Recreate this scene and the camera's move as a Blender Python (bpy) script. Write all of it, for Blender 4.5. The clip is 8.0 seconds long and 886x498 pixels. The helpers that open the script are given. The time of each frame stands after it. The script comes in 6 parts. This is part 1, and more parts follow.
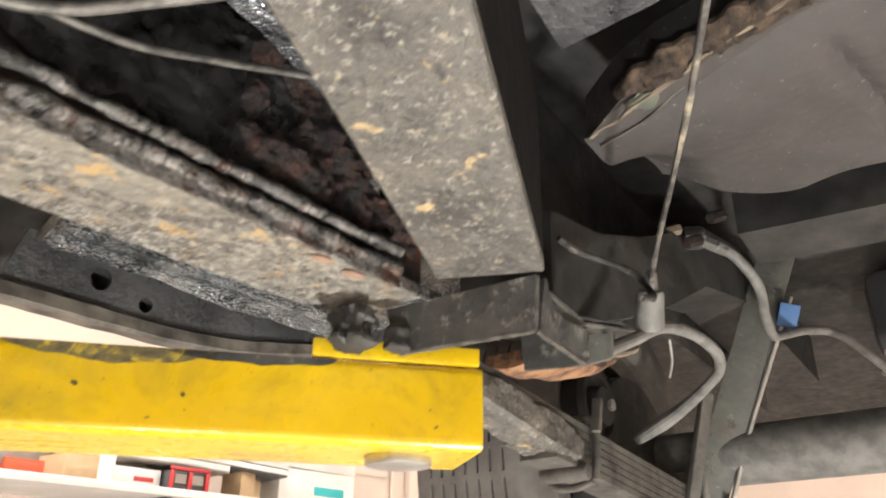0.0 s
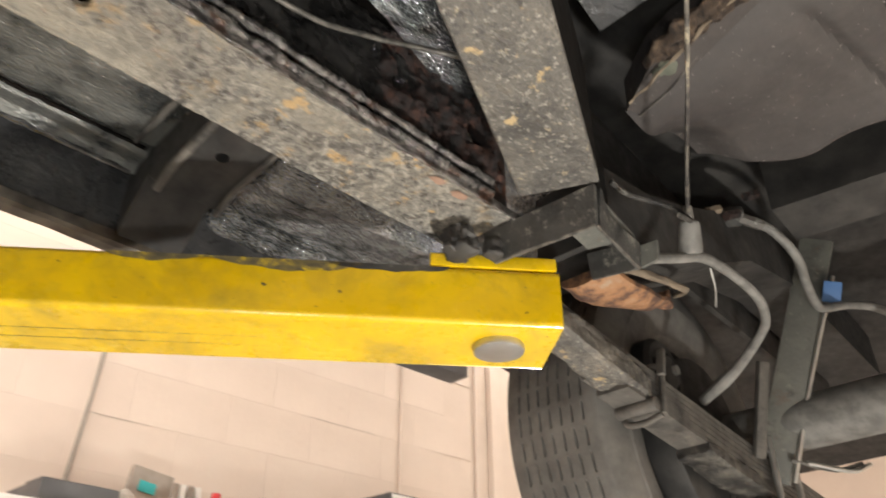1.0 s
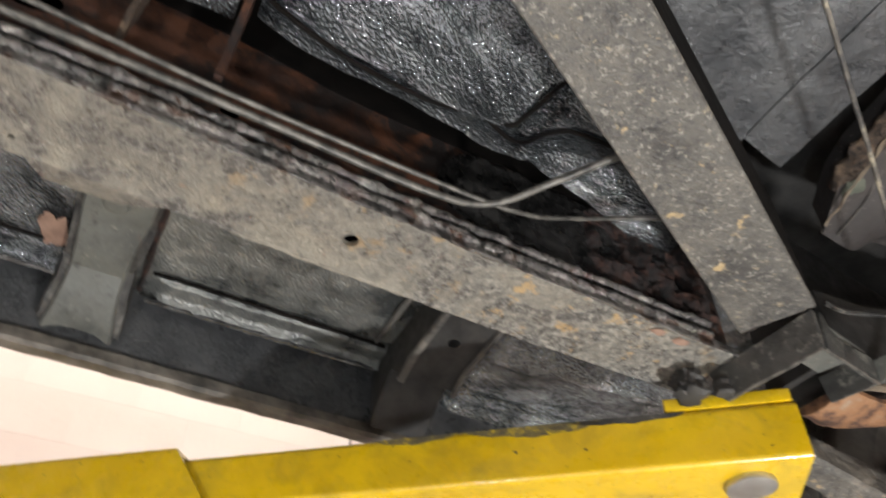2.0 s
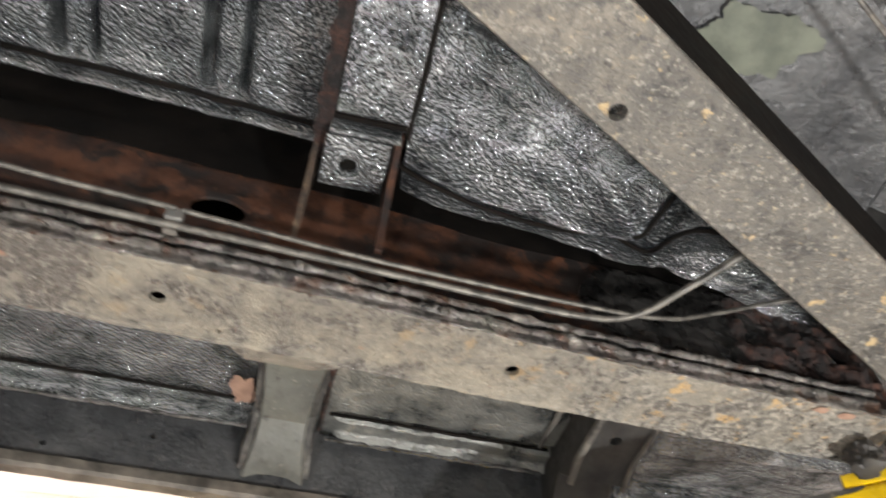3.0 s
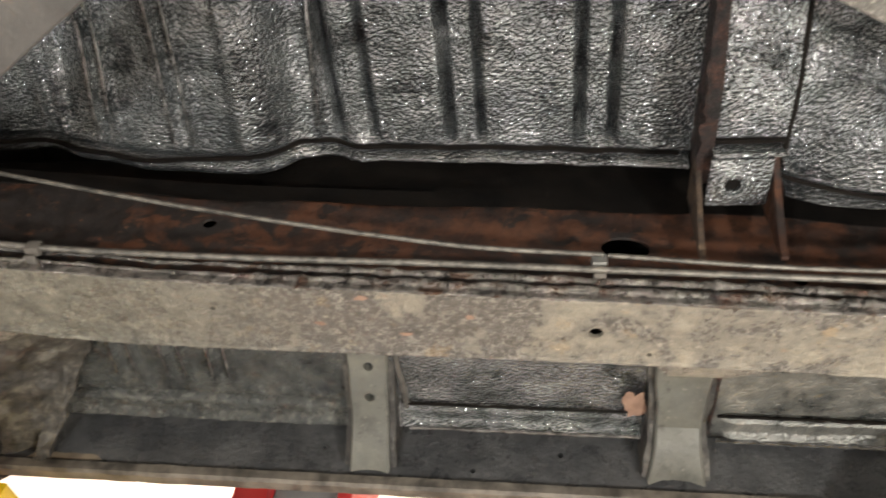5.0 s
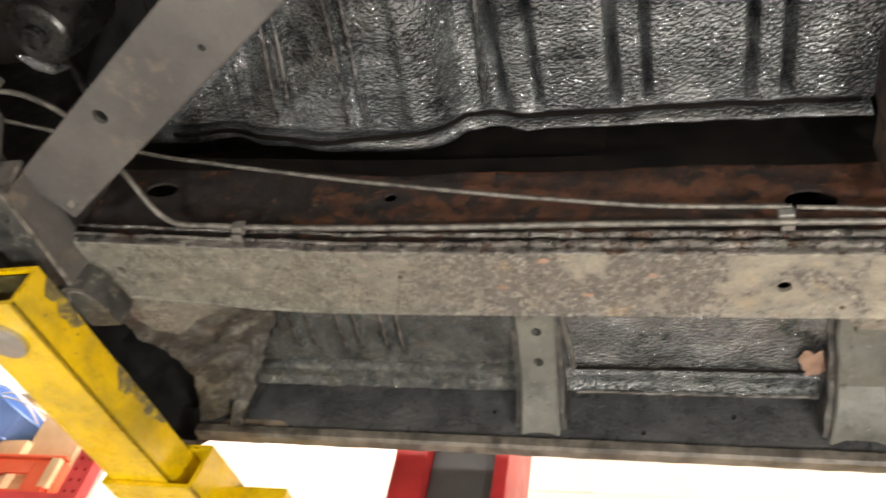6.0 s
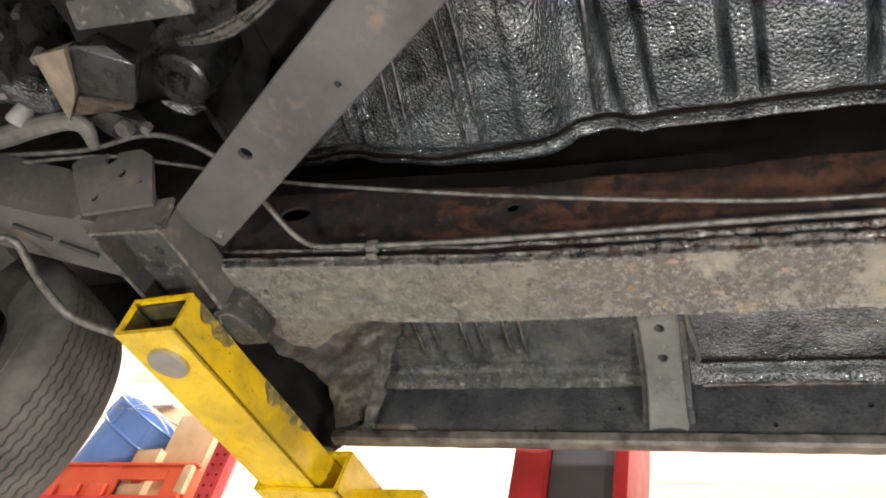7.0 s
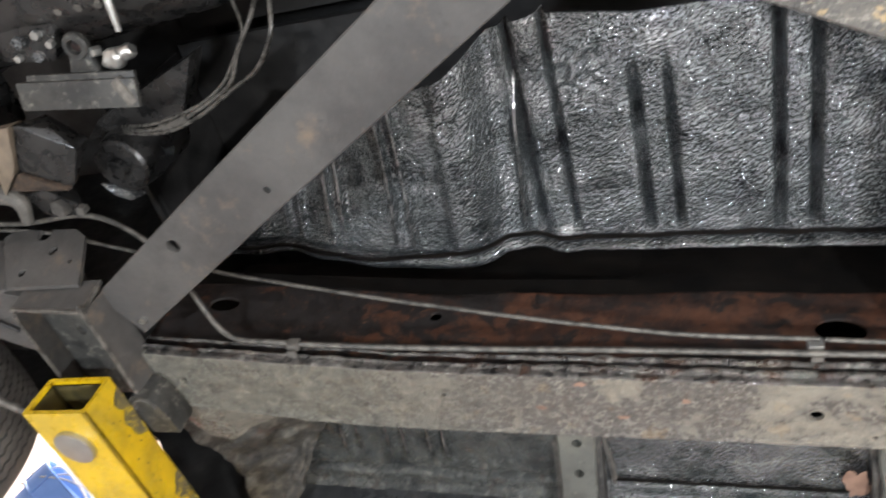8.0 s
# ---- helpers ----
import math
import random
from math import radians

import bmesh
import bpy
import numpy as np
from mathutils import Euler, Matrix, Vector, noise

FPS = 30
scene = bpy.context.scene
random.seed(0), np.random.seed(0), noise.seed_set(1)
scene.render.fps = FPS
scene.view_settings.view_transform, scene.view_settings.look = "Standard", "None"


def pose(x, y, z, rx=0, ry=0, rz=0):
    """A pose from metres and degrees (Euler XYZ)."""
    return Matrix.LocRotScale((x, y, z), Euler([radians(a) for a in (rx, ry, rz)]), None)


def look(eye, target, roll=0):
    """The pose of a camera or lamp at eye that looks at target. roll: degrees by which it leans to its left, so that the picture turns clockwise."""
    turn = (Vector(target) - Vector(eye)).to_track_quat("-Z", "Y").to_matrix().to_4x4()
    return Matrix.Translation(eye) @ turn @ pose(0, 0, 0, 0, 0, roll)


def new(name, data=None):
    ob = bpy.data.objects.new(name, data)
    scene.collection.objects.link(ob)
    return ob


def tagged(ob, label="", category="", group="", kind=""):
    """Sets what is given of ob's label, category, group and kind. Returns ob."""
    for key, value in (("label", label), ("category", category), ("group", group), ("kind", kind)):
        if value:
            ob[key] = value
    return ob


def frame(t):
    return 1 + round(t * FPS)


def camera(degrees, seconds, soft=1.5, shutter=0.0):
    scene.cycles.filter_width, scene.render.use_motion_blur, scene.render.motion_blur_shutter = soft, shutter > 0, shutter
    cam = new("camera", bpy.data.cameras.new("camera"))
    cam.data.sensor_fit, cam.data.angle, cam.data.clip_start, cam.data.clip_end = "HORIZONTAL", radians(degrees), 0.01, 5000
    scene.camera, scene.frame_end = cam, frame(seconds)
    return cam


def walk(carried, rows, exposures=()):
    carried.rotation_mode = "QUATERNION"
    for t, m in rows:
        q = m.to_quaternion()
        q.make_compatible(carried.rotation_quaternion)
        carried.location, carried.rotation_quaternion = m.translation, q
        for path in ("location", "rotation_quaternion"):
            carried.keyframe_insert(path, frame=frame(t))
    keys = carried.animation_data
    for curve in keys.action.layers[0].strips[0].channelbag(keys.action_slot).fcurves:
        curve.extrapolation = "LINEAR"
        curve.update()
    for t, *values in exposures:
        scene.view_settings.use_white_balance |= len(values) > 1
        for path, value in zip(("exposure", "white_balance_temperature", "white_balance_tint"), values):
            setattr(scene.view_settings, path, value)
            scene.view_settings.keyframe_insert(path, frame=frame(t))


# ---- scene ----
cam = camera(59.2, 8.0, soft=1.7, shutter=0.5)
PATH = [
    (0, (1.119, -0.316, 1.539), (2.502, 0.881, 2.349), 0.7),
    (0.5, (1.079, -0.324, 1.427), (2.383, 0.877, 2.354), -0.4),
    (1, (1.022, -0.373, 1.304), (2.204, 0.865, 2.339), -0.2),
    (1.5, (0.963, -0.402, 1.243), (1.881, 0.874, 2.479), 0.5),
    (2, (0.935, -0.406, 1.263), (1.62, 0.893, 2.621), -0.6),
    (2.2, (0.932, -0.418, 1.267), (1.549, 0.882, 2.656), -1.1),
    (3.3, (0.845, -0.501, 1.244), (1.111, 0.777, 2.759), -0.4),
    (3.5, (0.828, -0.515, 1.24), (1.034, 0.768, 2.76), 0.4),
    (3.8, (0.809, -0.532, 1.236), (0.906, 0.759, 2.761), 2.1),
    (4, (0.789, -0.537, 1.23), (0.824, 0.754, 2.757), 3.0),
    (4.2, (0.768, -0.54, 1.221), (0.739, 0.754, 2.747), 3.8),
    (5.5, (0.672, -0.548, 1.181), (0.286, 0.775, 2.63), 10.6),
    (6, (0.644, -0.56, 1.159), (0.096, 0.75, 2.568), 13.7),
    (6.5, (0.621, -0.579, 1.145), (-0.076, 0.718, 2.499), 14.8),
    (7, (0.615, -0.606, 1.139), (-0.149, 0.648, 2.497), 16.1),
    (7.5, (0.637, -0.622, 1.143), (-0.107, 0.557, 2.577), 18.9),
    (8, (0.67, -0.629, 1.153), (0.013, 0.497, 2.67), 19.9),
]
EXPOSURES = [(0, 0.2, 6700, 10), (0.5, -0.14, 6800, 10), (1.0, -0.3, 6900, 10), (1.5, -0.65, 6800, 10), (2.0, -0.45, 6350, 10), (3.5, 0.0, 6700, 10), (4.0, 0.02, 6800, 10), (5.5, 0.06, 7050, 10), (6.5, 0.03, 6950, 10), (7.0, 0.0, 6500, 10), (8.0, 0.0, 6100, 10)]
walk(cam, [(t, look(eye, target, roll)) for t, eye, target, roll in PATH], EXPOSURES)

# ---- world and light ----
scene.view_settings.exposure = 0.0
world = bpy.data.worlds.new("workshop_air")
scene.world = world
world.use_nodes = True
world.node_tree.nodes["Background"].inputs[0].default_value = (0.9, 0.93, 1.0, 1)
world.node_tree.nodes["Background"].inputs[1].default_value = 0.02


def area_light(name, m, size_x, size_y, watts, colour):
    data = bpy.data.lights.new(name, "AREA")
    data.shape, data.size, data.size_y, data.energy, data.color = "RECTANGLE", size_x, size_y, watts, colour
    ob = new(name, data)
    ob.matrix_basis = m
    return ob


# unseen work lamp on the floor under the car, and the shop's ceiling lamps
area_light("unseen_floor_light", look((1.62, -0.5, 0.3), (0.9, -0.05, 1.9)), 0.1, 0.1, 41, (1.0, 0.98, 0.95))
# second lamp, unseen, added as fill to brighten the front floor pan
area_light("unseen_floor_light", look((0.15, -1.0, 0.3), (0.5, -0.2, 1.9)), 0.1, 0.1, 20, (0.93, 0.97, 1.0))
for lx, near, far in ((-3.2, 55, 60), (-0.9, 95, 90), (1.4, 54, 60), (4.4, 35, 230)):
    for ly, watts in ((1.75, near), (-2.6, far)):
        area_light("ceiling_lamp_light", look((lx, ly, 4.0), (lx, ly + 0.001, 0)), 1.45, 0.2, watts, (1.0, 0.97, 0.93))

# ---- materials ----


def material(name, build, **base):
    m = bpy.data.materials.new(name)
    m.use_nodes = True
    nt = m.node_tree
    bsdf = nt.nodes["Principled BSDF"]
    for key, value in base.items():
        bsdf.inputs[key.replace("_", " ")].default_value = value
    if build:
        build(Nodes(nt, bsdf))
    return m


class Nodes:
    def __init__(self, nt, bsdf):
        self.nt, self.bsdf = nt, bsdf
        self.coord = nt.nodes.new("ShaderNodeTexCoord").outputs["Object"]

    def add(self, kind, **values):
        n = self.nt.nodes.new(kind)
        for key, value in values.items():
            n.inputs[key].default_value = value
        return n

    def link(self, a, b):
        self.nt.links.new(a, b)

    def noise(self, scale, detail=4, rough=0.6, distortion=0.0, stretch=None):
        n = self.add("ShaderNodeTexNoise", Scale=scale, Detail=detail, Roughness=rough, Distortion=distortion)
        if stretch:
            mp = self.nt.nodes.new("ShaderNodeMapping")
            mp.inputs["Scale"].default_value = stretch
            self.link(self.coord, mp.inputs["Vector"])
            self.link(mp.outputs["Vector"], n.inputs["Vector"])
        else:
            self.link(self.coord, n.inputs["Vector"])
        return n.outputs["Fac"]

    def axis(self, k):
        n = self.nt.nodes.new("ShaderNodeSeparateXYZ")
        self.link(self.coord, n.inputs[0])
        return n.outputs[k]

    def voronoi(self, scale, feature="F1"):
        n = self.add("ShaderNodeTexVoronoi", Scale=scale)
        n.feature = feature
        self.link(self.coord, n.inputs["Vector"])
        return n.outputs["Distance"]

    def ramp(self, fac, stops, smooth=True):
        n = self.nt.nodes.new("ShaderNodeValToRGB")
        n.color_ramp.interpolation = "EASE" if smooth else "CONSTANT"
        e = n.color_ramp.elements
        while len(e) < len(stops):
            e.new(0.5)
        for el, (pos, col) in zip(e, stops):
            el.position = pos
            el.color = (*col, 1) if len(col) == 3 else col
        self.link(fac, n.inputs["Fac"])
        return n.outputs["Color"]

    def level(self, fac, a, b, lo=0.0, hi=1.0):
        n = self.add("ShaderNodeMapRange")
        n.inputs[1].default_value, n.inputs[2].default_value = a, b
        n.inputs[3].default_value, n.inputs[4].default_value = lo, hi
        self.link(fac, n.inputs[0])
        return n.outputs[0]

    def mix(self, fac, a, b):
        n = self.nt.nodes.new("ShaderNodeMix")
        n.data_type = "RGBA"
        for sock, val in ((n.inputs[0], fac), (n.inputs[6], a), (n.inputs[7], b)):
            if isinstance(val, (int, float)):
                sock.default_value = val
            elif isinstance(val, tuple):
                sock.default_value = (*val, 1)
            else:
                self.link(val, sock)
        return n.outputs[2]

    def math(self, op, a, b):
        n = self.nt.nodes.new("ShaderNodeMath")
        n.operation = op
        for sock, val in ((n.inputs[0], a), (n.inputs[1], b)):
            if isinstance(val, (int, float)):
                sock.default_value = val
            else:
                self.link(val, sock)
        return n.outputs[0]

    def colour(self, c):
        self.link(c, self.bsdf.inputs["Base Color"])

    def rough(self, r):
        self.link(r, self.bsdf.inputs["Roughness"])

    def metal(self, r):
        self.link(r, self.bsdf.inputs["Metallic"])

    def bump(self, height, strength=0.5, distance=0.002):
        n = self.add("ShaderNodeBump", Strength=strength, Distance=distance)
        self.link(height, n.inputs["Height"])
        if self.bsdf.inputs["Normal"].is_linked:
            self.link(self.bsdf.inputs["Normal"].links[0].from_socket, n.inputs["Normal"])
        self.link(n.outputs["Normal"], self.bsdf.inputs["Normal"])


def stipple(n, scale, height):
    """Small domes packed side by side, as in a coarse sprayed coat."""
    warp = n.add("ShaderNodeTexNoise", Scale=scale * 0.6, Detail=2)
    n.link(n.coord, warp.inputs["Vector"])
    mixer = n.nt.nodes.new("ShaderNodeVectorMath")
    mixer.operation = "MULTIPLY_ADD"
    n.link(warp.outputs["Color"], mixer.inputs[0])
    mixer.inputs[1].default_value = (0.9 / scale,) * 3
    n.link(n.coord, mixer.inputs[2])
    v = n.add("ShaderNodeTexVoronoi", Scale=scale)
    v.feature = "SMOOTH_F1"
    v.inputs["Smoothness"].default_value = 0.2
    n.link(mixer.outputs[0], v.inputs["Vector"])
    n.bump(n.math("MULTIPLY", n.math("POWER", v.outputs["Distance"], 2.0), -1.0), 1.0, height)


def build_undercoat(n):
    n.colour(n.ramp(n.noise(16, 7, 0.7), [(0.34, (0.05, 0.054, 0.057)), (0.5, (0.2, 0.212, 0.22)), (0.70, (0.43, 0.445, 0.455))]))
    n.rough(n.level(n.noise(60, 4), 0.3, 0.7, 0.08, 0.17))
    n.bump(n.noise(28, 3), 0.25, 0.004)
    stipple(n, 265, 0.0024)
    n.bump(n.noise(240, 2, 0.6), 0.8, 0.0026)


def build_dusted_undercoat(n):
    dust = n.noise(16, 7, 0.7)
    c = n.ramp(dust, [(0.38, (0.075, 0.08, 0.079)), (0.54, (0.185, 0.188, 0.177)), (0.72, (0.33, 0.318, 0.28))])
    n.colour(c)
    n.rough(n.level(dust, 0.36, 0.62, 0.2, 0.55))
    n.bump(n.noise(30, 4), 0.5, 0.006)
    stipple(n, 280, 0.0013)


def build_dusty(n):
    # cream dust lying in drifts over a dark, greasy, speckled paint; an even grey-olive film towards the front
    fine = n.noise(150, 4, 0.75)
    mid = n.noise(48, 6, 0.75, 0.5)
    drift = n.math("ADD", n.noise(9, 7, 0.6, 0.8), n.level(n.axis(0), 0.62, 0.75, -0.06, 0.02))
    drift = n.math("ADD", drift, n.level(n.axis(0), 1.05, 1.3, 0.0, -0.05))
    drift = n.math("ADD", drift, n.level(mid, 0.3, 0.7, -0.06, 0.06))
    cream = n.ramp(n.noise(34, 6, 0.75), [(0.34, (0.185, 0.168, 0.135)), (0.5, (0.25, 0.226, 0.18)), (0.68, (0.33, 0.292, 0.222))])
    grey = n.ramp(fine, [(0.34, (0.045, 0.042, 0.04)), (0.5, (0.105, 0.097, 0.088)), (0.66, (0.23, 0.21, 0.18))])
    c = n.mix(n.level(drift, 0.44, 0.57, 0.08, 0.92), grey, cream)
    c = n.mix(n.level(n.noise(90, 5, 0.75), 0.60, 0.67, 0, 0.75), c, (0.40, 0.365, 0.295))
    c = n.mix(n.math("MULTIPLY", n.level(n.noise(27, 5, 0.65), 0.60, 0.66, 0, 0.85), n.level(n.axis(0), 0.9, 1.25, 0.25, 1.0)), c, (0.40, 0.27, 0.13))
    c = n.mix(n.level(n.noise(24, 6, 0.75, 0.4), 0.60, 0.68, 0, 0.6), c, (0.06, 0.059, 0.06))
    c = n.mix(n.level(n.noise(75, 6, 0.75), 0.585, 0.65, 0, 0.7), c, (0.035, 0.032, 0.031))
    c = n.mix(n.level(n.noise(66, 4, 0.6, 0.3), 0.675, 0.73, 0, 0.4), c, (0.22, 0.11, 0.07))
    film = n.ramp(n.noise(70, 7, 0.75, 0.4), [(0.34, (0.045, 0.044, 0.038)), (0.5, (0.125, 0.121, 0.1)), (0.66, (0.225, 0.212, 0.17))])
    c = n.mix(n.level(n.axis(0), 0.22, 0.5, 0.88, 0.0), c, film)
    speck = n.ramp(fine, [(0.36, (0.035, 0.034, 0.033)), (0.5, (0.15, 0.144, 0.13)), (0.64, (0.37, 0.345, 0.29))])
    c = n.mix(n.level(n.math("ADD", n.axis(0), n.level(n.noise(14, 5, 0.7), 0.3, 0.7, -0.2, 0.2)), 1.0, 1.4, 0.0, 0.75), c, speck)
    c = n.mix(n.math("MULTIPLY", n.level(n.noise(31, 5, 0.65), 0.60, 0.65, 0, 0.85), n.level(n.axis(0), 1.0, 1.25, 0.0, 1.0)), c, (0.42, 0.28, 0.13))
    n.colour(c)
    n.rough(n.math("ADD", n.level(drift, 0.44, 0.58, 0.16, 0.42), n.level(fine, 0.35, 0.7, 0.0, 0.2)))
    n.bump(n.noise(26, 6, 0.7), 0.7, 0.006)
    n.bump(mid, 0.5, 0.004)
    n.bump(n.noise(190, 4, 0.7), 0.9, 0.004)


def build_brace_dusty(n):
    dust = n.noise(13, 8, 0.75)
    fine = n.noise(150, 4, 0.75)
    c = n.ramp(dust, [(0.34, (0.05, 0.047, 0.044)), (0.5, (0.105, 0.098, 0.086)), (0.7, (0.2, 0.178, 0.145))])
    c = n.mix(n.level(fine, 0.52, 0.66, 0, 0.75), c, (0.045, 0.045, 0.045))
    c = n.mix(n.level(n.noise(210, 3, 0.7), 0.57, 0.65, 0, 0.6), c, (0.36, 0.34, 0.29))
    c = n.mix(n.level(n.noise(84, 4, 0.65), 0.625, 0.69, 0, 0.75), c, (0.36, 0.30, 0.20))
    c = n.mix(n.level(n.noise(36, 4, 0.6), 0.635, 0.68, 0, 0.85), c, (0.42, 0.31, 0.16))
    c = n.mix(n.level(n.noise(70, 5, 0.7, 0.3), 0.60, 0.66, 0, 0.7), c, (0.028, 0.028, 0.029))
    n.colour(c)
    n.rough(n.level(fine, 0.3, 0.7, 0.26, 0.58))
    n.bump(n.noise(60, 5, 0.7), 0.5, 0.004)
    n.bump(n.noise(190, 4, 0.7), 0.85, 0.0032)


def build_brace_plain(n):
    c = n.ramp(n.noise(8, 7, 0.65), [(0.3, (0.045, 0.043, 0.041)), (0.7, (0.085, 0.081, 0.076))])
    c = n.mix(n.level(n.noise(18, 7, 0.72), 0.56, 0.72), c, (0.14, 0.108, 0.08))
    c = n.mix(n.level(n.noise(60, 6, 0.7), 0.60, 0.72, 0, 0.6), c, (0.035, 0.033, 0.031))
    n.colour(c)
    n.rough(n.level(n.noise(70, 4), 0.3, 0.7, 0.42, 0.62))
    n.bump(n.noise(60, 6, 0.7), 0.4, 0.003)


def build_rust(n):
    c = n.ramp(n.noise(13, 8, 0.72), [(0.36, (0.008, 0.006, 0.005)), (0.46, (0.030, 0.013, 0.008)), (0.56, (0.075, 0.029, 0.014)), (0.76, (0.13, 0.052, 0.025))])
    ends = n.math("ADD", n.level(n.axis(0), 0.1, 0.55, 0.16, -0.02), n.level(n.axis(0), 1.0, 1.2, 0.0, 0.13))
    c = n.mix(n.level(n.math("ADD", n.noise(24, 8, 0.7, 0.7), ends), 0.52, 0.58), c, (0.012, 0.009, 0.008))
    c = n.mix(n.level(n.noise(90, 5, 0.7), 0.62, 0.70, 0, 0.7), c, (0.17, 0.075, 0.035))
    n.colour(c)
    n.rough(n.level(n.noise(50, 4), 0.3, 0.7, 0.42, 0.8))
    n.bump(n.noise(45, 6, 0.7), 0.6, 0.003)


def build_brown(n):
    c = n.ramp(n.noise(70, 8, 0.75), [(0.38, (0.015, 0.010, 0.008)), (0.5, (0.06, 0.040, 0.027)), (0.62, (0.13, 0.088, 0.055)), (0.76, (0.26, 0.19, 0.12))])
    n.colour(c)
    n.rough(n.level(n.noise(70, 4), 0.3, 0.7, 0.45, 0.85))
    n.bump(n.noise(80, 7, 0.75), 0.9, 0.008)


def build_crust(n):
    # wet-looking black crumbs with brown rust between them
    c = n.ramp(n.noise(60, 7, 0.75), [(0.36, (0.03, 0.03, 0.03)), (0.52, (0.17, 0.163, 0.156)), (0.68, (0.45, 0.43, 0.40))])
    c = n.mix(n.level(n.noise(34, 7, 0.75, 0.5), 0.54, 0.62, 0, 0.9), c, (0.085, 0.045, 0.028))
    n.colour(c)
    n.rough(n.level(n.noise(80, 4), 0.3, 0.7, 0.08, 0.26))
    n.bump(n.noise(55, 6, 0.75), 0.7, 0.005)
    n.bump(n.noise(150, 4, 0.7), 0.9, 0.004)


def build_rust_flake(n):
    c = n.ramp(n.noise(65, 8, 0.75), [(0.42, (0.004, 0.003, 0.003)), (0.52, (0.018, 0.007, 0.005)), (0.62, (0.055, 0.02, 0.011)), (0.76, (0.15, 0.065, 0.035))])
    n.colour(c)
    n.rough(n.level(n.noise(70, 4), 0.3, 0.7, 0.5, 0.9))
    n.bump(n.noise(60, 7, 0.75), 0.9, 0.008)
    n.bump(n.noise(190, 4, 0.7), 0.9, 0.004)


def build_black(n):
    n.colour(n.ramp(n.noise(20, 5), [(0.3, (0.006, 0.006, 0.006)), (0.75, (0.022, 0.021, 0.02))]))
    n.rough(n.level(n.noise(45, 4), 0.3, 0.7, 0.35, 0.6))
    n.bump(n.noise(70, 5, 0.65), 0.4, 0.002)


def build_dull_black(n):
    n.colour(n.ramp(n.noise(14, 6), [(0.3, (0.012, 0.0115, 0.011)), (0.75, (0.045, 0.042, 0.038))]))
    n.rough(n.level(n.noise(45, 4), 0.3, 0.7, 0.55, 0.8))
    n.bump(n.noise(55, 6, 0.65), 0.35, 0.002)


def build_dirty_grey(n):
    c = n.ramp(n.noise(18, 7, 0.68), [(0.32, (0.03, 0.028, 0.026)), (0.52, (0.09, 0.083, 0.073)), (0.74, (0.21, 0.19, 0.16))])
    n.colour(c)
    n.rough(n.level(n.noise(60, 4), 0.3, 0.7, 0.5, 0.8))
    n.bump(n.noise(60, 6, 0.7), 0.5, 0.003)


def build_caked(n):
    c = n.ramp(n.noise(26, 8, 0.75), [(0.38, (0.012, 0.0115, 0.011)), (0.5, (0.04, 0.037, 0.033)), (0.6, (0.10, 0.094, 0.08)), (0.74, (0.2, 0.185, 0.155))])
    c = n.mix(n.level(n.noise(15, 6, 0.7), 0.6, 0.7, 0, 0.6), c, (0.08, 0.04, 0.025))
    n.colour(c)
    n.rough(n.level(n.noise(60, 4), 0.3, 0.7, 0.35, 0.75))
    n.bump(n.noise(24, 6, 0.7), 0.7, 0.008)
    n.bump(n.noise(160, 4, 0.7), 0.7, 0.003)


def build_outrigger(n):
    c = n.ramp(n.noise(9, 7, 0.65), [(0.3, (0.055, 0.055, 0.049)), (0.5, (0.105, 0.106, 0.093)), (0.7, (0.155, 0.153, 0.13))])
    c = n.mix(n.level(n.noise(30, 7, 0.75), 0.57, 0.66, 0, 0.8), c, (0.03, 0.028, 0.025))
    c = n.mix(n.level(n.noise(17, 6, 0.7, 0.5), 0.62, 0.70, 0, 0.6), c, (0.11, 0.065, 0.04))
    c = n.mix(n.level(n.noise(110, 4, 0.7), 0.62, 0.70, 0, 0.7), c, (0.24, 0.225, 0.19))
    n.colour(c)
    n.rough(n.level(n.noise(50, 4), 0.3, 0.7, 0.35, 0.65))
    n.bump(n.noise(60, 6, 0.7), 0.5, 0.003)


def build_worn_dark(n):
    c = n.ramp(n.noise(14, 7, 0.7), [(0.35, (0.022, 0.022, 0.021)), (0.55, (0.05, 0.049, 0.045)), (0.74, (0.1, 0.095, 0.08))])
    c = n.mix(n.level(n.noise(70, 6, 0.75), 0.55, 0.66, 0, 0.8), c, (0.2, 0.19, 0.16))
    n.colour(c)
    n.rough(n.level(n.noise(50, 4), 0.3, 0.7, 0.35, 0.65))
    n.bump(n.noise(70, 6, 0.7), 0.5, 0.003)


def build_rusted_plate(n):
    c = n.ramp(n.noise(17, 7, 0.7), [(0.36, (0.028, 0.014, 0.01)), (0.47, (0.08, 0.04, 0.026)), (0.57, (0.28, 0.14, 0.065)), (0.72, (0.3, 0.235, 0.165))])
    n.colour(c)
    n.rough(n.level(n.noise(50, 4), 0.3, 0.7, 0.5, 0.85))
    n.bump(n.noise(35, 7, 0.75), 0.8, 0.006)


def build_cable(n):
    c = n.ramp(n.noise(30, 5, 0.7), [(0.42, (0.035, 0.032, 0.03)), (0.54, (0.10, 0.09, 0.075)), (0.68, (0.36, 0.31, 0.22))])
    n.colour(c)
    n.rough(n.level(n.noise(90, 4), 0.3, 0.7, 0.35, 0.7))
    n.bump(n.noise(300, 3), 0.5, 0.002)


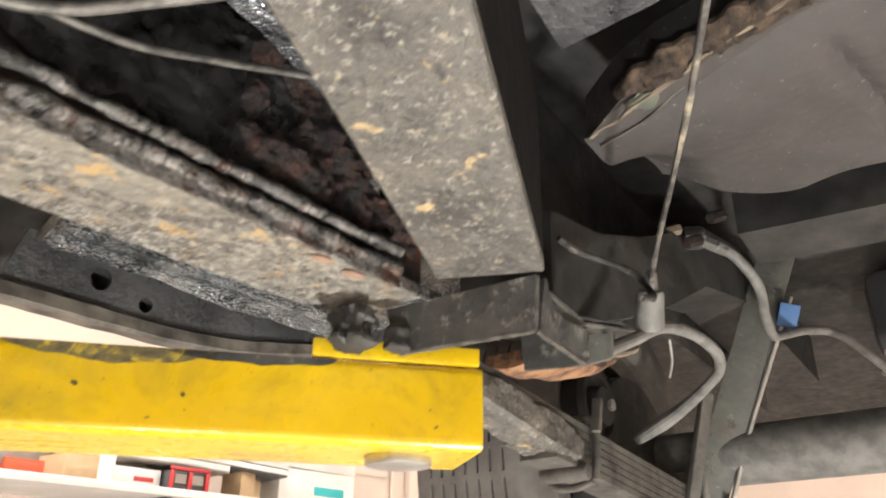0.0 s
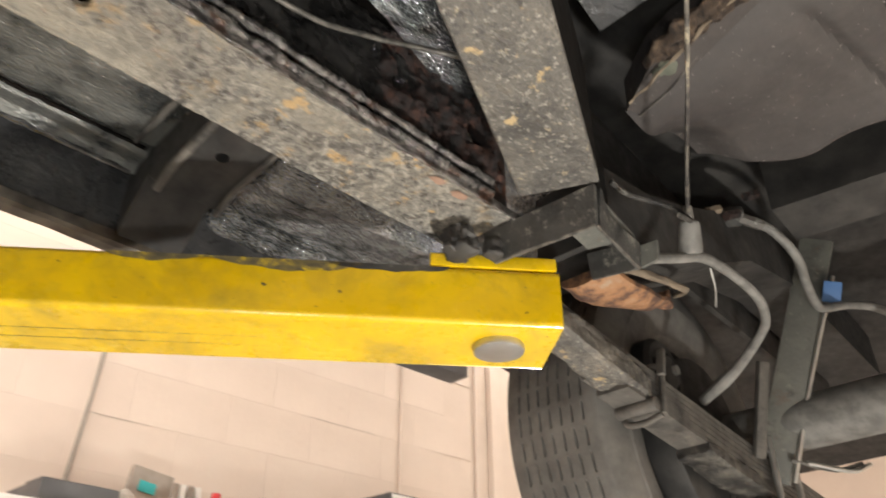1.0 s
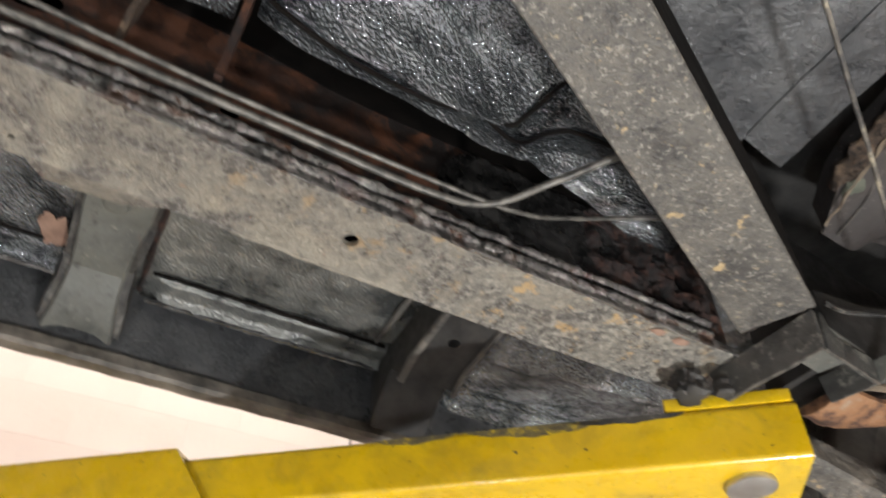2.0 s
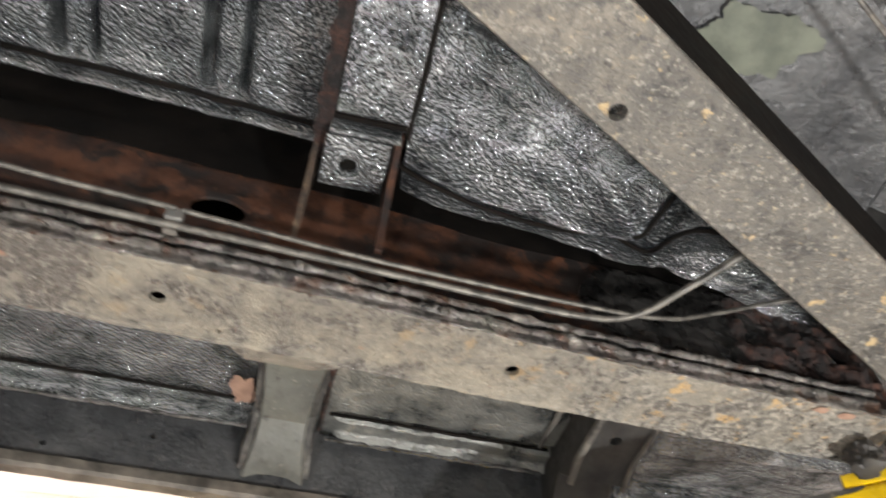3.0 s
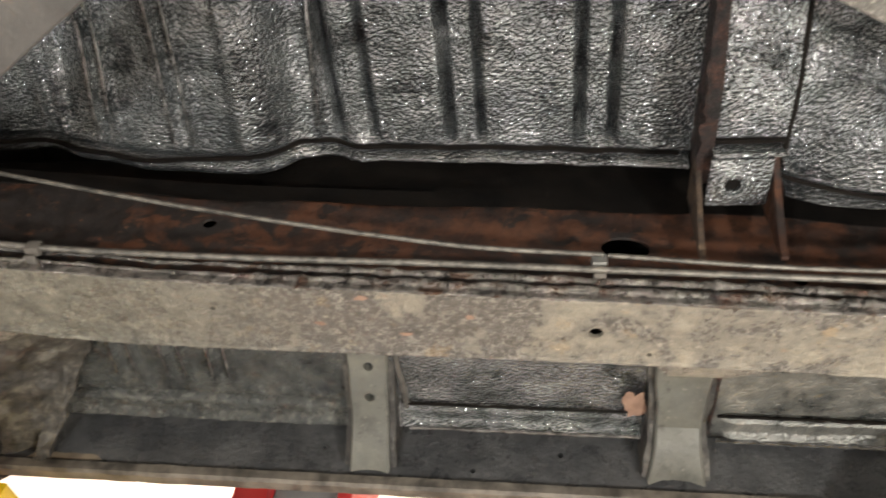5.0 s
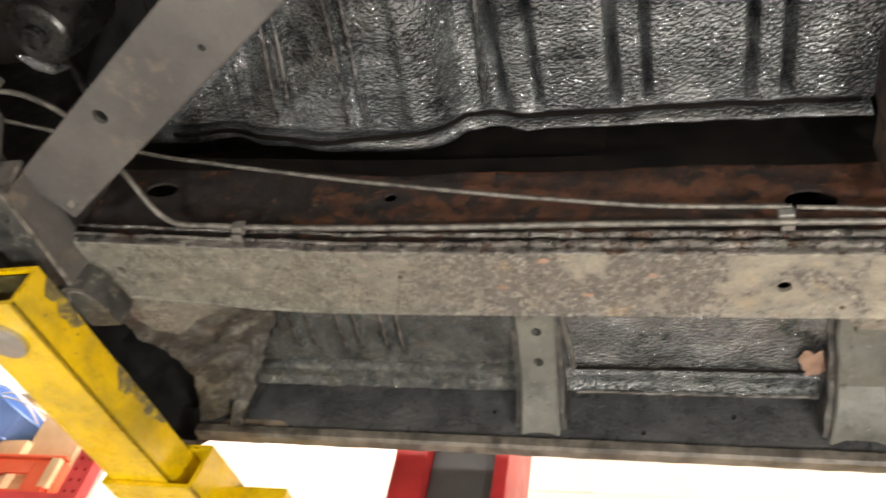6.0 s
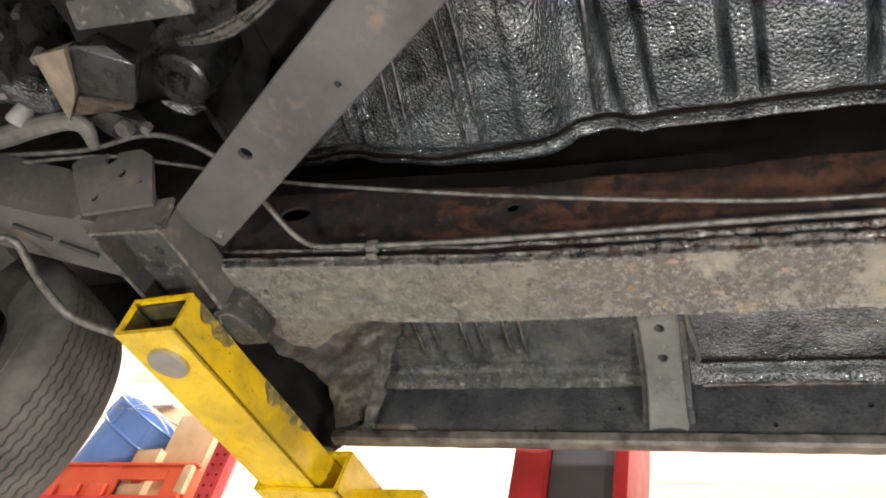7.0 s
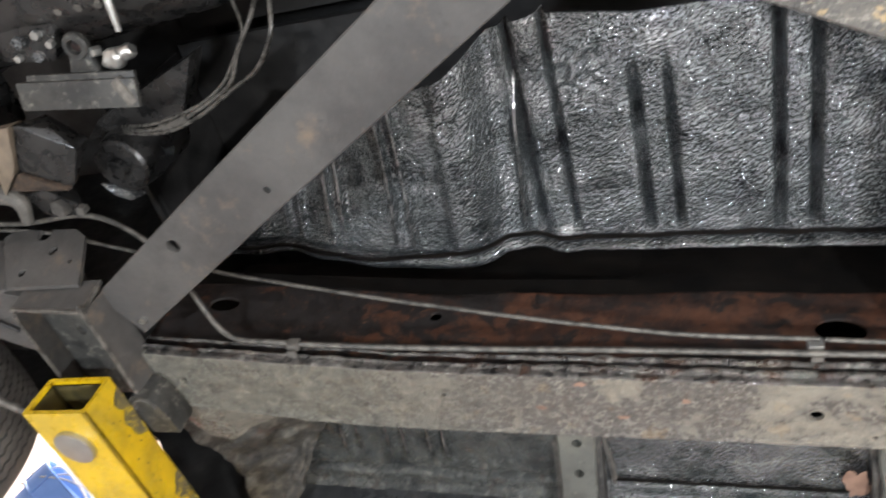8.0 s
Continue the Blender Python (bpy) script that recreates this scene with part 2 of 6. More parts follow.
def build_satin(n):
    c = n.ramp(n.noise(12, 6, 0.65), [(0.3, (0.043, 0.045, 0.048)), (0.7, (0.105, 0.107, 0.108))])
    n.colour(n.mix(n.level(n.noise(85, 5, 0.75), 0.63, 0.70, 0, 0.7), c, (0.11, 0.105, 0.095)))
    n.rough(n.level(n.noise(40, 4), 0.3, 0.7, 0.2, 0.42))
    n.bump(n.noise(26, 3), 0.35, 0.005)
    n.bump(n.noise(110, 5, 0.7), 0.7, 0.0035)


def build_grit(n):
    c = n.ramp(n.noise(14, 7, 0.7), [(0.34, (0.03, 0.033, 0.034)), (0.52, (0.075, 0.08, 0.077)), (0.7, (0.14, 0.142, 0.13))])
    c = n.mix(n.level(n.noise(26, 7, 0.75, 0.5), 0.58, 0.67, 0, 0.75), c, (0.075, 0.045, 0.03))
    edge = n.level(n.axis(1), 0.34, 0.39, 0.0, 0.045)
    c = n.mix(n.level(n.math("ADD", n.noise(120, 5, 0.75), edge), 0.60, 0.68, 0, 0.8), c, (0.27, 0.262, 0.235))
    n.colour(c)
    n.rough(n.level(n.noise(50, 4), 0.3, 0.7, 0.14, 0.4))
    n.bump(n.noise(26, 4), 0.3, 0.004)
    n.bump(n.noise(110, 6, 0.75), 0.8, 0.005)


def build_scuff(n):
    c = n.ramp(n.noise(55, 7, 0.75, 0.6), [(0.36, (0.05, 0.046, 0.035)), (0.5, (0.13, 0.105, 0.045)), (0.64, (0.5, 0.36, 0.02))])
    n.colour(c)
    n.rough(n.level(n.noise(50, 4), 0.3, 0.7, 0.4, 0.65))
    n.bump(n.noise(100, 4), 0.2, 0.001)


def build_panel(n):
    c = n.ramp(n.noise(5, 6, 0.6), [(0.3, (0.032, 0.028, 0.027)), (0.7, (0.056, 0.05, 0.047))])
    c = n.mix(n.level(n.noise(140, 3), 0.66, 0.74), c, (0.24, 0.22, 0.2))
    n.colour(c)
    n.rough(n.level(n.noise(50, 4), 0.3, 0.7, 0.5, 0.75))
    n.bump(n.noise(90, 5), 0.3, 0.0015)


def build_yellow(n):
    c = n.ramp(n.noise(7, 5), [(0.3, (0.60, 0.385, 0.004)), (0.7, (0.73, 0.49, 0.006))])
    c = n.mix(n.level(n.noise(11, 7, 0.7, 0.6), 0.46, 0.70, 0, 0.85), c, (0.33, 0.235, 0.02))
    c = n.mix(n.level(n.noise(150, 3, 0.6), 0.68, 0.72), c, (0.05, 0.04, 0.02))
    c = n.mix(n.level(n.noise(26, 8, 0.8), 0.66, 0.74, 0, 0.85), c, (0.07, 0.055, 0.03))
    n.colour(c)
    n.rough(n.level(n.noise(40, 5), 0.3, 0.75, 0.2, 0.42))
    n.bump(n.noise(120, 4), 0.12, 0.001)
    n.bump(n.noise(14, 3), 0.15, 0.003)


def build_rubber(n):
    c = n.ramp(n.noise(12, 6, 0.65), [(0.3, (0.075, 0.071, 0.065)), (0.75, (0.165, 0.156, 0.14))])
    n.colour(c)
    n.rough(n.level(n.noise(60, 3), 0.3, 0.7, 0.65, 0.9))
    n.bump(n.noise(150, 3), 0.2, 0.001)


def build_wall(n):
    c = n.ramp(n.noise(1.6, 6, 0.6), [(0.3, (0.61, 0.51, 0.435)), (0.7, (0.69, 0.585, 0.505))])
    n.colour(c)
    n.rough(n.level(n.noise(12, 4), 0.3, 0.7, 0.55, 0.8))
    n.bump(n.noise(35, 5), 0.25, 0.004)


def build_floor(n):
    c = n.ramp(n.noise(0.9, 7, 0.6), [(0.3, (0.44, 0.435, 0.425)), (0.7, (0.56, 0.555, 0.545))])
    c = n.mix(n.level(n.noise(3, 6, 0.7), 0.62, 0.75), c, (0.16, 0.15, 0.14))
    n.colour(c)
    n.rough(n.level(n.noise(6, 4), 0.3, 0.7, 0.35, 0.6))
    n.bump(n.noise(40, 4), 0.1, 0.002)


def grain(lo, hi, scale=20, r=(0.4, 0.6), bump=0.15):
    def build(n):
        n.colour(n.ramp(n.noise(scale, 5), [(0.3, lo), (0.7, hi)]))
        n.rough(n.level(n.noise(scale * 2, 3), 0.3, 0.7, *r))
        n.bump(n.noise(scale * 4, 4), bump, 0.0015)
    return build


UNDERCOAT = material("undercoat", build_undercoat, Metallic=0.8)
DUSTED = material("dusted_undercoat", build_dusted_undercoat, Metallic=0.6)
DUSTY = material("dusty_steel", build_dusty)
BRACE_DUSTY = material("speckled_steel", build_brace_dusty)
BRACE = material("grey_painted_steel", build_brace_plain)
RUST = material("rusty_steel", build_rust)
FLAKE = material("flaking_rust", build_rust_flake)
CRUST = material("crumbling_black_crust", build_crust, Metallic=0.7)
BROWN = material("brown_rust", build_brown)
BLACK = material("black_paint", build_black)
DULL = material("dull_black_paint", build_dull_black)
CAKED = material("caked_dirt", build_caked)
WORN = material("worn_dark_steel", build_worn_dark)
PLATE = material("rusted_plate", build_rusted_plate)
CABLE = material("dusty_cable", build_cable)
SATIN = material("satin_black_coat", build_satin, Metallic=0.45)
GRIT = material("gritty_black_coat", build_grit, Metallic=0.45)
SCUFF = material("scuffed_yellow_paint", build_scuff)
DARK_LINING = material("dark_yellow_lining", grain((0.02, 0.017, 0.008), (0.12, 0.095, 0.025), 30, (0.5, 0.8), 0.3))
DIRTY = material("dirty_grey_steel", build_dirty_grey)
PANEL = material("grey_brown_panel", build_panel)
YELLOW = material("yellow_paint", build_yellow, Coat_Weight=0.5, Coat_Roughness=0.15)
OILY = material("oily_black", grain((0.005, 0.005, 0.005), (0.022, 0.021, 0.02), 30, (0.18, 0.4), 0.4))
RUBBER = material("tyre_rubber", build_rubber)
WALL = material("white_wall_paint", build_wall)
FLOOR = material("concrete", build_floor)
RED = material("red_paint", grain((0.42, 0.025, 0.03), (0.55, 0.04, 0.045), 9, (0.3, 0.45), 0.05))
CHARCOAL = material("charcoal_paint", grain((0.055, 0.055, 0.058), (0.085, 0.085, 0.088), 7, (0.35, 0.6), 0.1))
ZINC = material("zinc_steel", grain((0.42, 0.42, 0.40), (0.56, 0.56, 0.53), 30, (0.3, 0.5), 0.1), Metallic=0.9)
PIPE = material("steel_pipe", grain((0.05, 0.048, 0.044), (0.17, 0.158, 0.138), 70, (0.35, 0.6), 0.4), Metallic=0.4)
HOSE = material("grey_hose", grain((0.10, 0.098, 0.09), (0.2, 0.195, 0.18), 40, (0.5, 0.75), 0.2))
LOOM = material("glossy_loom", grain((0.02, 0.019, 0.017), (0.085, 0.08, 0.07), 60, (0.2, 0.4), 0.3))
BLUE = material("blue_plastic", grain((0.10, 0.22, 0.55), (0.14, 0.28, 0.64), 6, (0.35, 0.5), 0.05))
ORANGE = material("orange_red_plastic", grain((0.62, 0.085, 0.03), (0.72, 0.12, 0.05), 6, (0.4, 0.55), 0.05))
CARD = material("cardboard", grain((0.50, 0.34, 0.19), (0.60, 0.43, 0.26), 14, (0.7, 0.9), 0.1))
WHITE = material("white_board", grain((0.70, 0.68, 0.64), (0.80, 0.78, 0.75), 8, (0.5, 0.7), 0.05))
TEAL = material("teal_label", grain((0.02, 0.36, 0.38), (0.04, 0.44, 0.46), 8, (0.5, 0.7), 0.02))
OUTRIG = material("greenish_grey_steel", build_outrigger)
BEAD = material("wet_black_bead", grain((0.06, 0.06, 0.06), (0.30, 0.30, 0.298), 60, (0.1, 0.24), 0.3), Metallic=0.8)
FLANGE = material("worn_sill_flange", grain((0.04, 0.036, 0.031), (0.17, 0.15, 0.125), 30, (0.35, 0.6), 0.4))
PRIMER = material("pale_green_primer", grain((0.055, 0.062, 0.046), (0.12, 0.13, 0.098), 25, (0.5, 0.7), 0.3))
BLUE_TAPE = material("blue_paint_mark", grain((0.05, 0.13, 0.3), (0.08, 0.18, 0.38), 25, (0.5, 0.7), 0.1))
TAN = material("tan_dust", grain((0.10, 0.078, 0.056), (0.21, 0.165, 0.115), 25, (0.7, 0.9), 0.4))
ORANGE_PRIMER = material("orange_primer", grain((0.17, 0.10, 0.07), (0.29, 0.185, 0.135), 40, (0.6, 0.8), 0.4))
# near black, almost without gloss; holds the shade of gaps, grooves and hollows
NEAR_BLACK = material("near_black", grain((0.002, 0.0016, 0.0013), (0.007, 0.0052, 0.004), 25, (0.75, 0.95), 0.3), Specular_IOR_Level=0.12)
CORD = material("grey_cord", grain((0.26, 0.225, 0.19), (0.34, 0.3, 0.26), 20, (0.5, 0.7), 0.1))
TUBE = material("lamp_tube", None)
TUBE.node_tree.nodes["Principled BSDF"].inputs["Emission Color"].default_value = (1.0, 0.96, 0.9, 1)
TUBE.node_tree.nodes["Principled BSDF"].inputs["Emission Strength"].default_value = 4.0

# ---- building blocks ----
WORLD_OF = {}
AXES = Matrix.Identity(4)  # the axes in which the parts now built are drawn


def thing(name, x, y, z, label, category, group="", kind=""):
    """An Empty at a thing's base that carries its parts."""
    ob = new(name)
    ob.empty_display_size = 0.1
    ob.matrix_basis = Matrix.Translation((x, y, z))
    WORLD_OF[ob.name] = Matrix.Translation((x, y, z))
    return tagged(ob, label, category, group, kind)


def mesh_of(name, bm, mat, smooth=True):
    me = bpy.data.meshes.new(name)
    bmesh.ops.recalc_face_normals(bm, faces=bm.faces)
    bm.to_mesh(me)
    bm.free()
    me.materials.append(mat)
    if smooth:
        for p in me.polygons:
            p.use_smooth = True
        me.set_sharp_from_angle(angle=radians(27))
    return me


def part(name, bm, mat, parent=None, label=""):
    """One mesh object, built in world coordinates, under a thing or a part."""
    if isinstance(bm, bmesh.types.BMesh):
        bmesh.ops.transform(bm, matrix=AXES, verts=bm.verts)
        bm = mesh_of(name, bm, mat)
    ob = new(name, bm)
    if parent:
        ob.parent = parent
        ob.matrix_parent_inverse = WORLD_OF.get(parent.name, Matrix.Identity(4)).inverted()
    if label:
        ob["label"] = label
    return ob


def bevel(bm, width, segments=2):
    bmesh.ops.bevel(bm, geom=list(bm.edges), offset=width, segments=segments, profile=0.6, affect="EDGES", clamp_overlap=True)
    return bm


def box(size, m=None, round_by=0.0, bm=None):
    """A box of the given size about the pose m, with rounded edges."""
    one = bmesh.new()
    bmesh.ops.create_cube(one, size=1.0, matrix=Matrix.Diagonal((*size, 1)))
    if round_by:
        bevel(one, round_by)
    bmesh.ops.transform(one, matrix=m or Matrix.Identity(4), verts=one.verts)
    return merge(bm, one)


def merge(bm, one):
    if bm is None:
        return one
    me = bpy.data.meshes.new("tmp")
    one.to_mesh(me)
    one.free()
    bm.from_mesh(me)
    bpy.data.meshes.remove(me)
    return bm


def span(x0, x1, y0, y1, z0, z1, round_by=0.0, bm=None):
    return box((x1 - x0, y1 - y0, z1 - z0), Matrix.Translation(((x0 + x1) / 2, (y0 + y1) / 2, (z0 + z1) / 2)), round_by, bm)


def along(p, q, up=(0, 0, 1)):
    """A pose at the middle of p and q whose x axis runs from p to q."""
    p, q = Vector(p), Vector(q)
    x = (q - p).normalized()
    y = Vector(up).cross(x).normalized()
    z = x.cross(y)
    m = Matrix((x, y, z)).transposed().to_4x4()
    m.translation = (p + q) / 2
    return m


def beam(p, q, width, height, round_by=0.0, up=(0, 0, 1), bm=None):
    return box(((Vector(q) - Vector(p)).length, width, height), along(p, q, up), round_by, bm)


def cyl(p, q, r, r2=None, seg=24, bm=None, round_by=0.0):
    """A rod or cone from p to q."""
    p, q = Vector(p), Vector(q)
    one = bmesh.new()
    bmesh.ops.create_cone(one, cap_ends=True, segments=seg, radius1=r, radius2=r if r2 is None else r2, depth=(q - p).length)
    if round_by:
        ring = [e for e in one.edges if any(len(f.verts) > 4 for f in e.link_faces)]
        bmesh.ops.bevel(one, geom=ring, offset=round_by, segments=2, profile=0.6, affect="EDGES", clamp_overlap=True)
    turn = (q - p).to_track_quat("Z", "Y").to_matrix().to_4x4()
    bmesh.ops.transform(one, matrix=Matrix.Translation((p + q) / 2) @ turn, verts=one.verts)
    return merge(bm, one)


def smooth_path(points, steps=8):
    """A curve through the points."""
    pts = [Vector(p) for p in points]
    ext = [2 * pts[0] - pts[1]] + pts + [2 * pts[-1] - pts[-2]]
    out = []
    for i in range(1, len(ext) - 2):
        a, b, c, d = ext[i - 1:i + 3]
        for k in range(steps):
            t = k / steps
            out.append(0.5 * (2 * b + (c - a) * t + (2 * a - 5 * b + 4 * c - d) * t * t + (3 * b - a - 3 * c + d) * t ** 3))
    return out + [pts[-1]]


def tube(points, r, seg=16, steps=8, bm=None, wobble=0.0):
    """A round pipe through the points; r may be a list, one radius a point."""
    path = smooth_path(points, steps)
    radii = r if isinstance(r, (list, tuple)) else [r] * len(points)
    one = bmesh.new()
    rings, side = [], None
    for i, p in enumerate(path):
        t = (path[min(i + 1, len(path) - 1)] - path[max(i - 1, 0)]).normalized()
        if side is None:
            side = t.orthogonal().normalized()
        side = (side - t * side.dot(t)).normalized()
        other = t.cross(side)
        u = i / steps
        k = min(int(u), len(radii) - 1)
        rad = radii[k] + (radii[min(k + 1, len(radii) - 1)] - radii[k]) * (u - k)
        rings.append([one.verts.new(p + rad * (1 + wobble * noise.noise(p * 60 + Vector((j, 0, 0)))) * (math.cos(j * 2 * math.pi / seg) * side + math.sin(j * 2 * math.pi / seg) * other)) for j in range(seg)])
    for a, b in zip(rings, rings[1:]):
        for j in range(seg):
            one.faces.new((a[j], a[(j + 1) % seg], b[(j + 1) % seg], b[j]))
    one.faces.new(rings[0])
    one.faces.new(rings[-1])
    return merge(bm, one)


def loft(sections, closed=True, caps=True, bm=None):
    """Joins rows of points, each a section of the same length, into a skin."""
    one = bmesh.new()
    rows = [[one.verts.new(p) for p in s] for s in sections]
    n = len(rows[0])
    for a, b in zip(rows, rows[1:]):
        for j in range(n if closed else n - 1):
            one.faces.new((a[j], a[(j + 1) % n], b[(j + 1) % n], b[j]))
    if closed and caps:
        one.faces.new(rows[0])
        one.faces.new(rows[-1])
    return merge(bm, one)


def sheet(x0, x1, y0, y1, nx, ny, height, thick=0.003, bm=None):
    """A pressed sheet: a grid whose underside has the given height, with thickness above it."""
    one = bmesh.new()
    under, over = [], []
    for i in range(nx + 1):
        x = x0 + (x1 - x0) * i / nx
        ru, ro = [], []
        for j in range(ny + 1):
            y = y0 + (y1 - y0) * j / ny
            q = height(x, y)
            if not isinstance(q, tuple):
                q = (x, y, q)
            ru.append(one.verts.new(q))
            ro.append(one.verts.new((q[0], q[1], q[2] + thick)))
        under.append(ru)
        over.append(ro)
    for g in (under, over):
        for i in range(nx):
            for j in range(ny):
                one.faces.new((g[i][j], g[i + 1][j], g[i + 1][j + 1], g[i][j + 1]))
    for j in range(ny):
        for i in (0, nx):
            one.faces.new((under[i][j], under[i][j + 1], over[i][j + 1], over[i][j]))
    for i in range(nx):
        for j in (0, ny):
            one.faces.new((under[i][j], under[i + 1][j], over[i + 1][j], over[i][j]))
    return merge(bm, one)


def step(a, b, x):
    t = min(1.0, max(0.0, (x - a) / (b - a)))
    return t * t * (3 - 2 * t)


def bump_at(x, a, b, soft):
    return step(a - soft, a + soft, x) - step(b - soft, b + soft, x)


def cut_holes(ob, holes):
    """Cuts holes through a part: each is (point, direction, radius, depth, stretch along x)."""
    bm = bmesh.new()
    for p, d, r, depth, *wide in holes:
        d = Vector(d).normalized() * depth
        one = cyl(Vector(p) - d, Vector(p) + d, r, seg=20)
        if wide:
            bmesh.ops.transform(one, matrix=Matrix.Translation(p) @ Matrix.Diagonal((wide[0], 1, 1, 1)) @ Matrix.Translation(-Vector(p)), verts=one.verts)
        merge(bm, one)
    bmesh.ops.transform(bm, matrix=AXES, verts=bm.verts)
    me = bpy.data.meshes.new("cutter")
    bm.to_mesh(me)
    bm.free()
    cutter = new("cutter", me)
    mod = ob.modifiers.new("holes", "BOOLEAN")
    mod.object, mod.solver = cutter, "EXACT"
    bpy.context.view_layer.update()
    dep = bpy.context.evaluated_depsgraph_get()
    done = bpy.data.meshes.new_from_object(ob.evaluated_get(dep))
    ob.modifiers.clear()
    ob.data = done
    bpy.data.objects.remove(cutter)
    for p in ob.data.polygons:
        p.use_smooth = True
    ob.data.set_sharp_from_angle(angle=radians(27))
    return ob


def hull(points, round_by=0.0, bm=None):
    """A solid with flat facets round the points."""
    one = bmesh.new()
    for p in points:
        one.verts.new(p)
    bmesh.ops.convex_hull(one, input=one.verts)
    if round_by:
        bevel(one, round_by)
    return merge(bm, one)


def patch(x, y, z, sx, sy, seed):
    """A flat flake with a ragged outline, lying on a downward face."""
    bm = bmesh.new()
    bmesh.ops.create_circle(bm, cap_ends=True, segments=90, radius=1)
    for v in bm.verts:
        q = v.co.copy()
        k = 0.85 + 0.45 * noise.noise(q * 1.1 + Vector((seed, 0, 0))) + 0.2 * noise.noise(q * 2.6 + Vector((seed, 3, 0))) + 0.1 * noise.noise(q * 7 + Vector((seed, 5, 0)))
        v.co = Vector((x + q.x * sx * k, y + q.y * sy * k, z))
    return bm


Z0 = 1.75  # underside of the chassis
CENTRE = -0.48  # the car's middle line
# the sill side and the rear end stand a little askew to the front of the car
PLAIN = Matrix.Identity(4)
OUTBOARD = Matrix(((1, 0, 0, 0), (0.04, 1, 0, -0.004), (0, 0, 1, 0), (0, 0, 0, 1)))
REAR = pose(1.511, 0.0695, 1.7466, -1.5, 5.54, 4.57) @ Matrix.Scale(0.995, 4) @ Matrix.Translation((-1.5, 0, -1.75))

# ---- the shop ----
tagged(part("floor", span(-5.2, 6.8, -4.2, 2.44, -0.1, 0.0), FLOOR), "worn grey concrete workshop floor", "floor", kind="structure")
tagged(part("ceiling", span(-5.2, 6.8, -4.2, 2.44, 4.1, 4.25), WALL), "white painted workshop ceiling", "ceiling", kind="structure")
tagged(part("wall_north", span(-5.2, 6.8, 2.44, 2.6, -0.1, 4.25), WALL), "white painted block wall behind the lift", "wall", kind="structure")
tagged(part("wall_south", span(-5.2, 6.8, -4.36, -4.2, -0.1, 4.25), WALL), "white painted workshop wall", "wall", kind="structure")
tagged(part("wall_west", span(-5.36, -5.2, -4.36, 2.6, -0.1, 4.25), WALL), "white painted workshop wall", "wall", kind="structure")
tagged(part("wall_east", span(6.8, 6.96, -4.36, 2.6, -0.1, 4.25), WALL), "white painted workshop wall", "wall", kind="structure")

# ---- the lift ----
lift = thing("car_lift", 0.1, 1.2, 0, "two-post car lift with a red column and yellow arms", "car lift")
column = part("column", span(0.047, 0.213, 1.135, 1.36, 0.021, 3.4, 0.004), CHARCOAL, lift, "charcoal column face between red posts")
part("side_post", span(-0.044, 0.044, 1.1, 1.38, 0.021, 3.4, 0.008), RED, column, "red post")
part("side_post", span(0.216, 0.253, 1.1, 1.38, 0.021, 3.4, 0.008), RED, column, "red post")
part("base_plate", span(-0.2, 0.4, 1.0, 1.5, 0.0, 0.02, 0.003), CHARCOAL, column)


def lift_arm(end, root, step_at, width, label):
    """A telescopic arm from its free end to the column, with the pin's round head beneath."""
    e, r = Vector((*end, 0)), Vector((*root, 0))
    d = (r - e).normalized()
    n = Vector((-d.y, d.x, 0))

    def hollow(p, q, w, z0, z1, wall, slant=0.0, undercut=0.0, sag=0.0):
        """sag: how far the underside drops towards the column, in metres a metre of arm."""
        bm = bmesh.new()
        v = []
        for c, sl, cut in ((p, slant, undercut), (q, 0.0, 0.0)):
            pair = []
            for k in (0.0, wall):
                pair.append([bm.verts.new(c + d * (sl * s + cut * (zz - z0) / (z1 - z0)) + n * s * (w / 2 - k) + Vector((0, 0, zz - (c - e).length * (sag if zz < 1.68 else sag * 0.2)))) for s, zz in ((-1, z0 + k), (1, z0 + k), (1, z1 - k), (-1, z1 - k))])
            v.append(pair)
        for k in (0, 1):
            a, b = v[0][k], v[1][k]
            for j in range(4):
                bm.faces.new((a[j], a[(j + 1) % 4], b[(j + 1) % 4], b[j]))
        for pair in v:
            for j in range(4):
                bm.faces.new((pair[0][j], pair[0][(j + 1) % 4], pair[1][(j + 1) % 4], pair[1][j]))
        long = [ed for ed in bm.edges if abs((ed.verts[0].co - ed.verts[1].co).normalized().dot(d)) > 0.9]
        bmesh.ops.bevel(bm, geom=long, offset=0.008 if end[0] > 1 else 0.0045, segments=6, profile=0.6, affect="EDGES", clamp_overlap=True)
        return bm

    arm = part("swing_arm", hollow(e, e + d * (step_at + 0.25), width, 1.640 if end[0] > 1 else 1.645, 1.705, 0.006), YELLOW, lift, label)
    # lining that makes the inside of the tube darker
    part("bore", hollow(e + d * 0.005, e + d * (step_at + 0.2), width - 0.0135, (1.640 if end[0] > 1 else 1.645) + 0.0068, 1.6982, 0.002), DARK_LINING, arm, "dark inside of the tube")
    if end[0] > 1:
        part("outer_tube", hollow(e + d * step_at, r, width + 0.03, 1.627, 1.714, 0.008, 0.004, 0.06), YELLOW, arm)
    else:
        part("outer_tube", hollow(e + d * step_at - n * 0.012, r - n * 0.012, width + 0.046, 1.637, 1.714, 0.007, -0.004, 0.012), YELLOW, arm)
    c = e + d * 0.058 + (n * 0.007 if end[0] > 1 else Vector())
    low = 1.640 if end[0] > 1 else 1.645
    part("pin_head", cyl(c + Vector((0, 0, low - 0.008)), c + Vector((0, 0, low + 0.0005)), 0.027, seg=32, round_by=0.002), ZINC, arm, "round grey steel pin head")
    # the raised lip along the upper edge at the free end
    rear = end[0] > 1
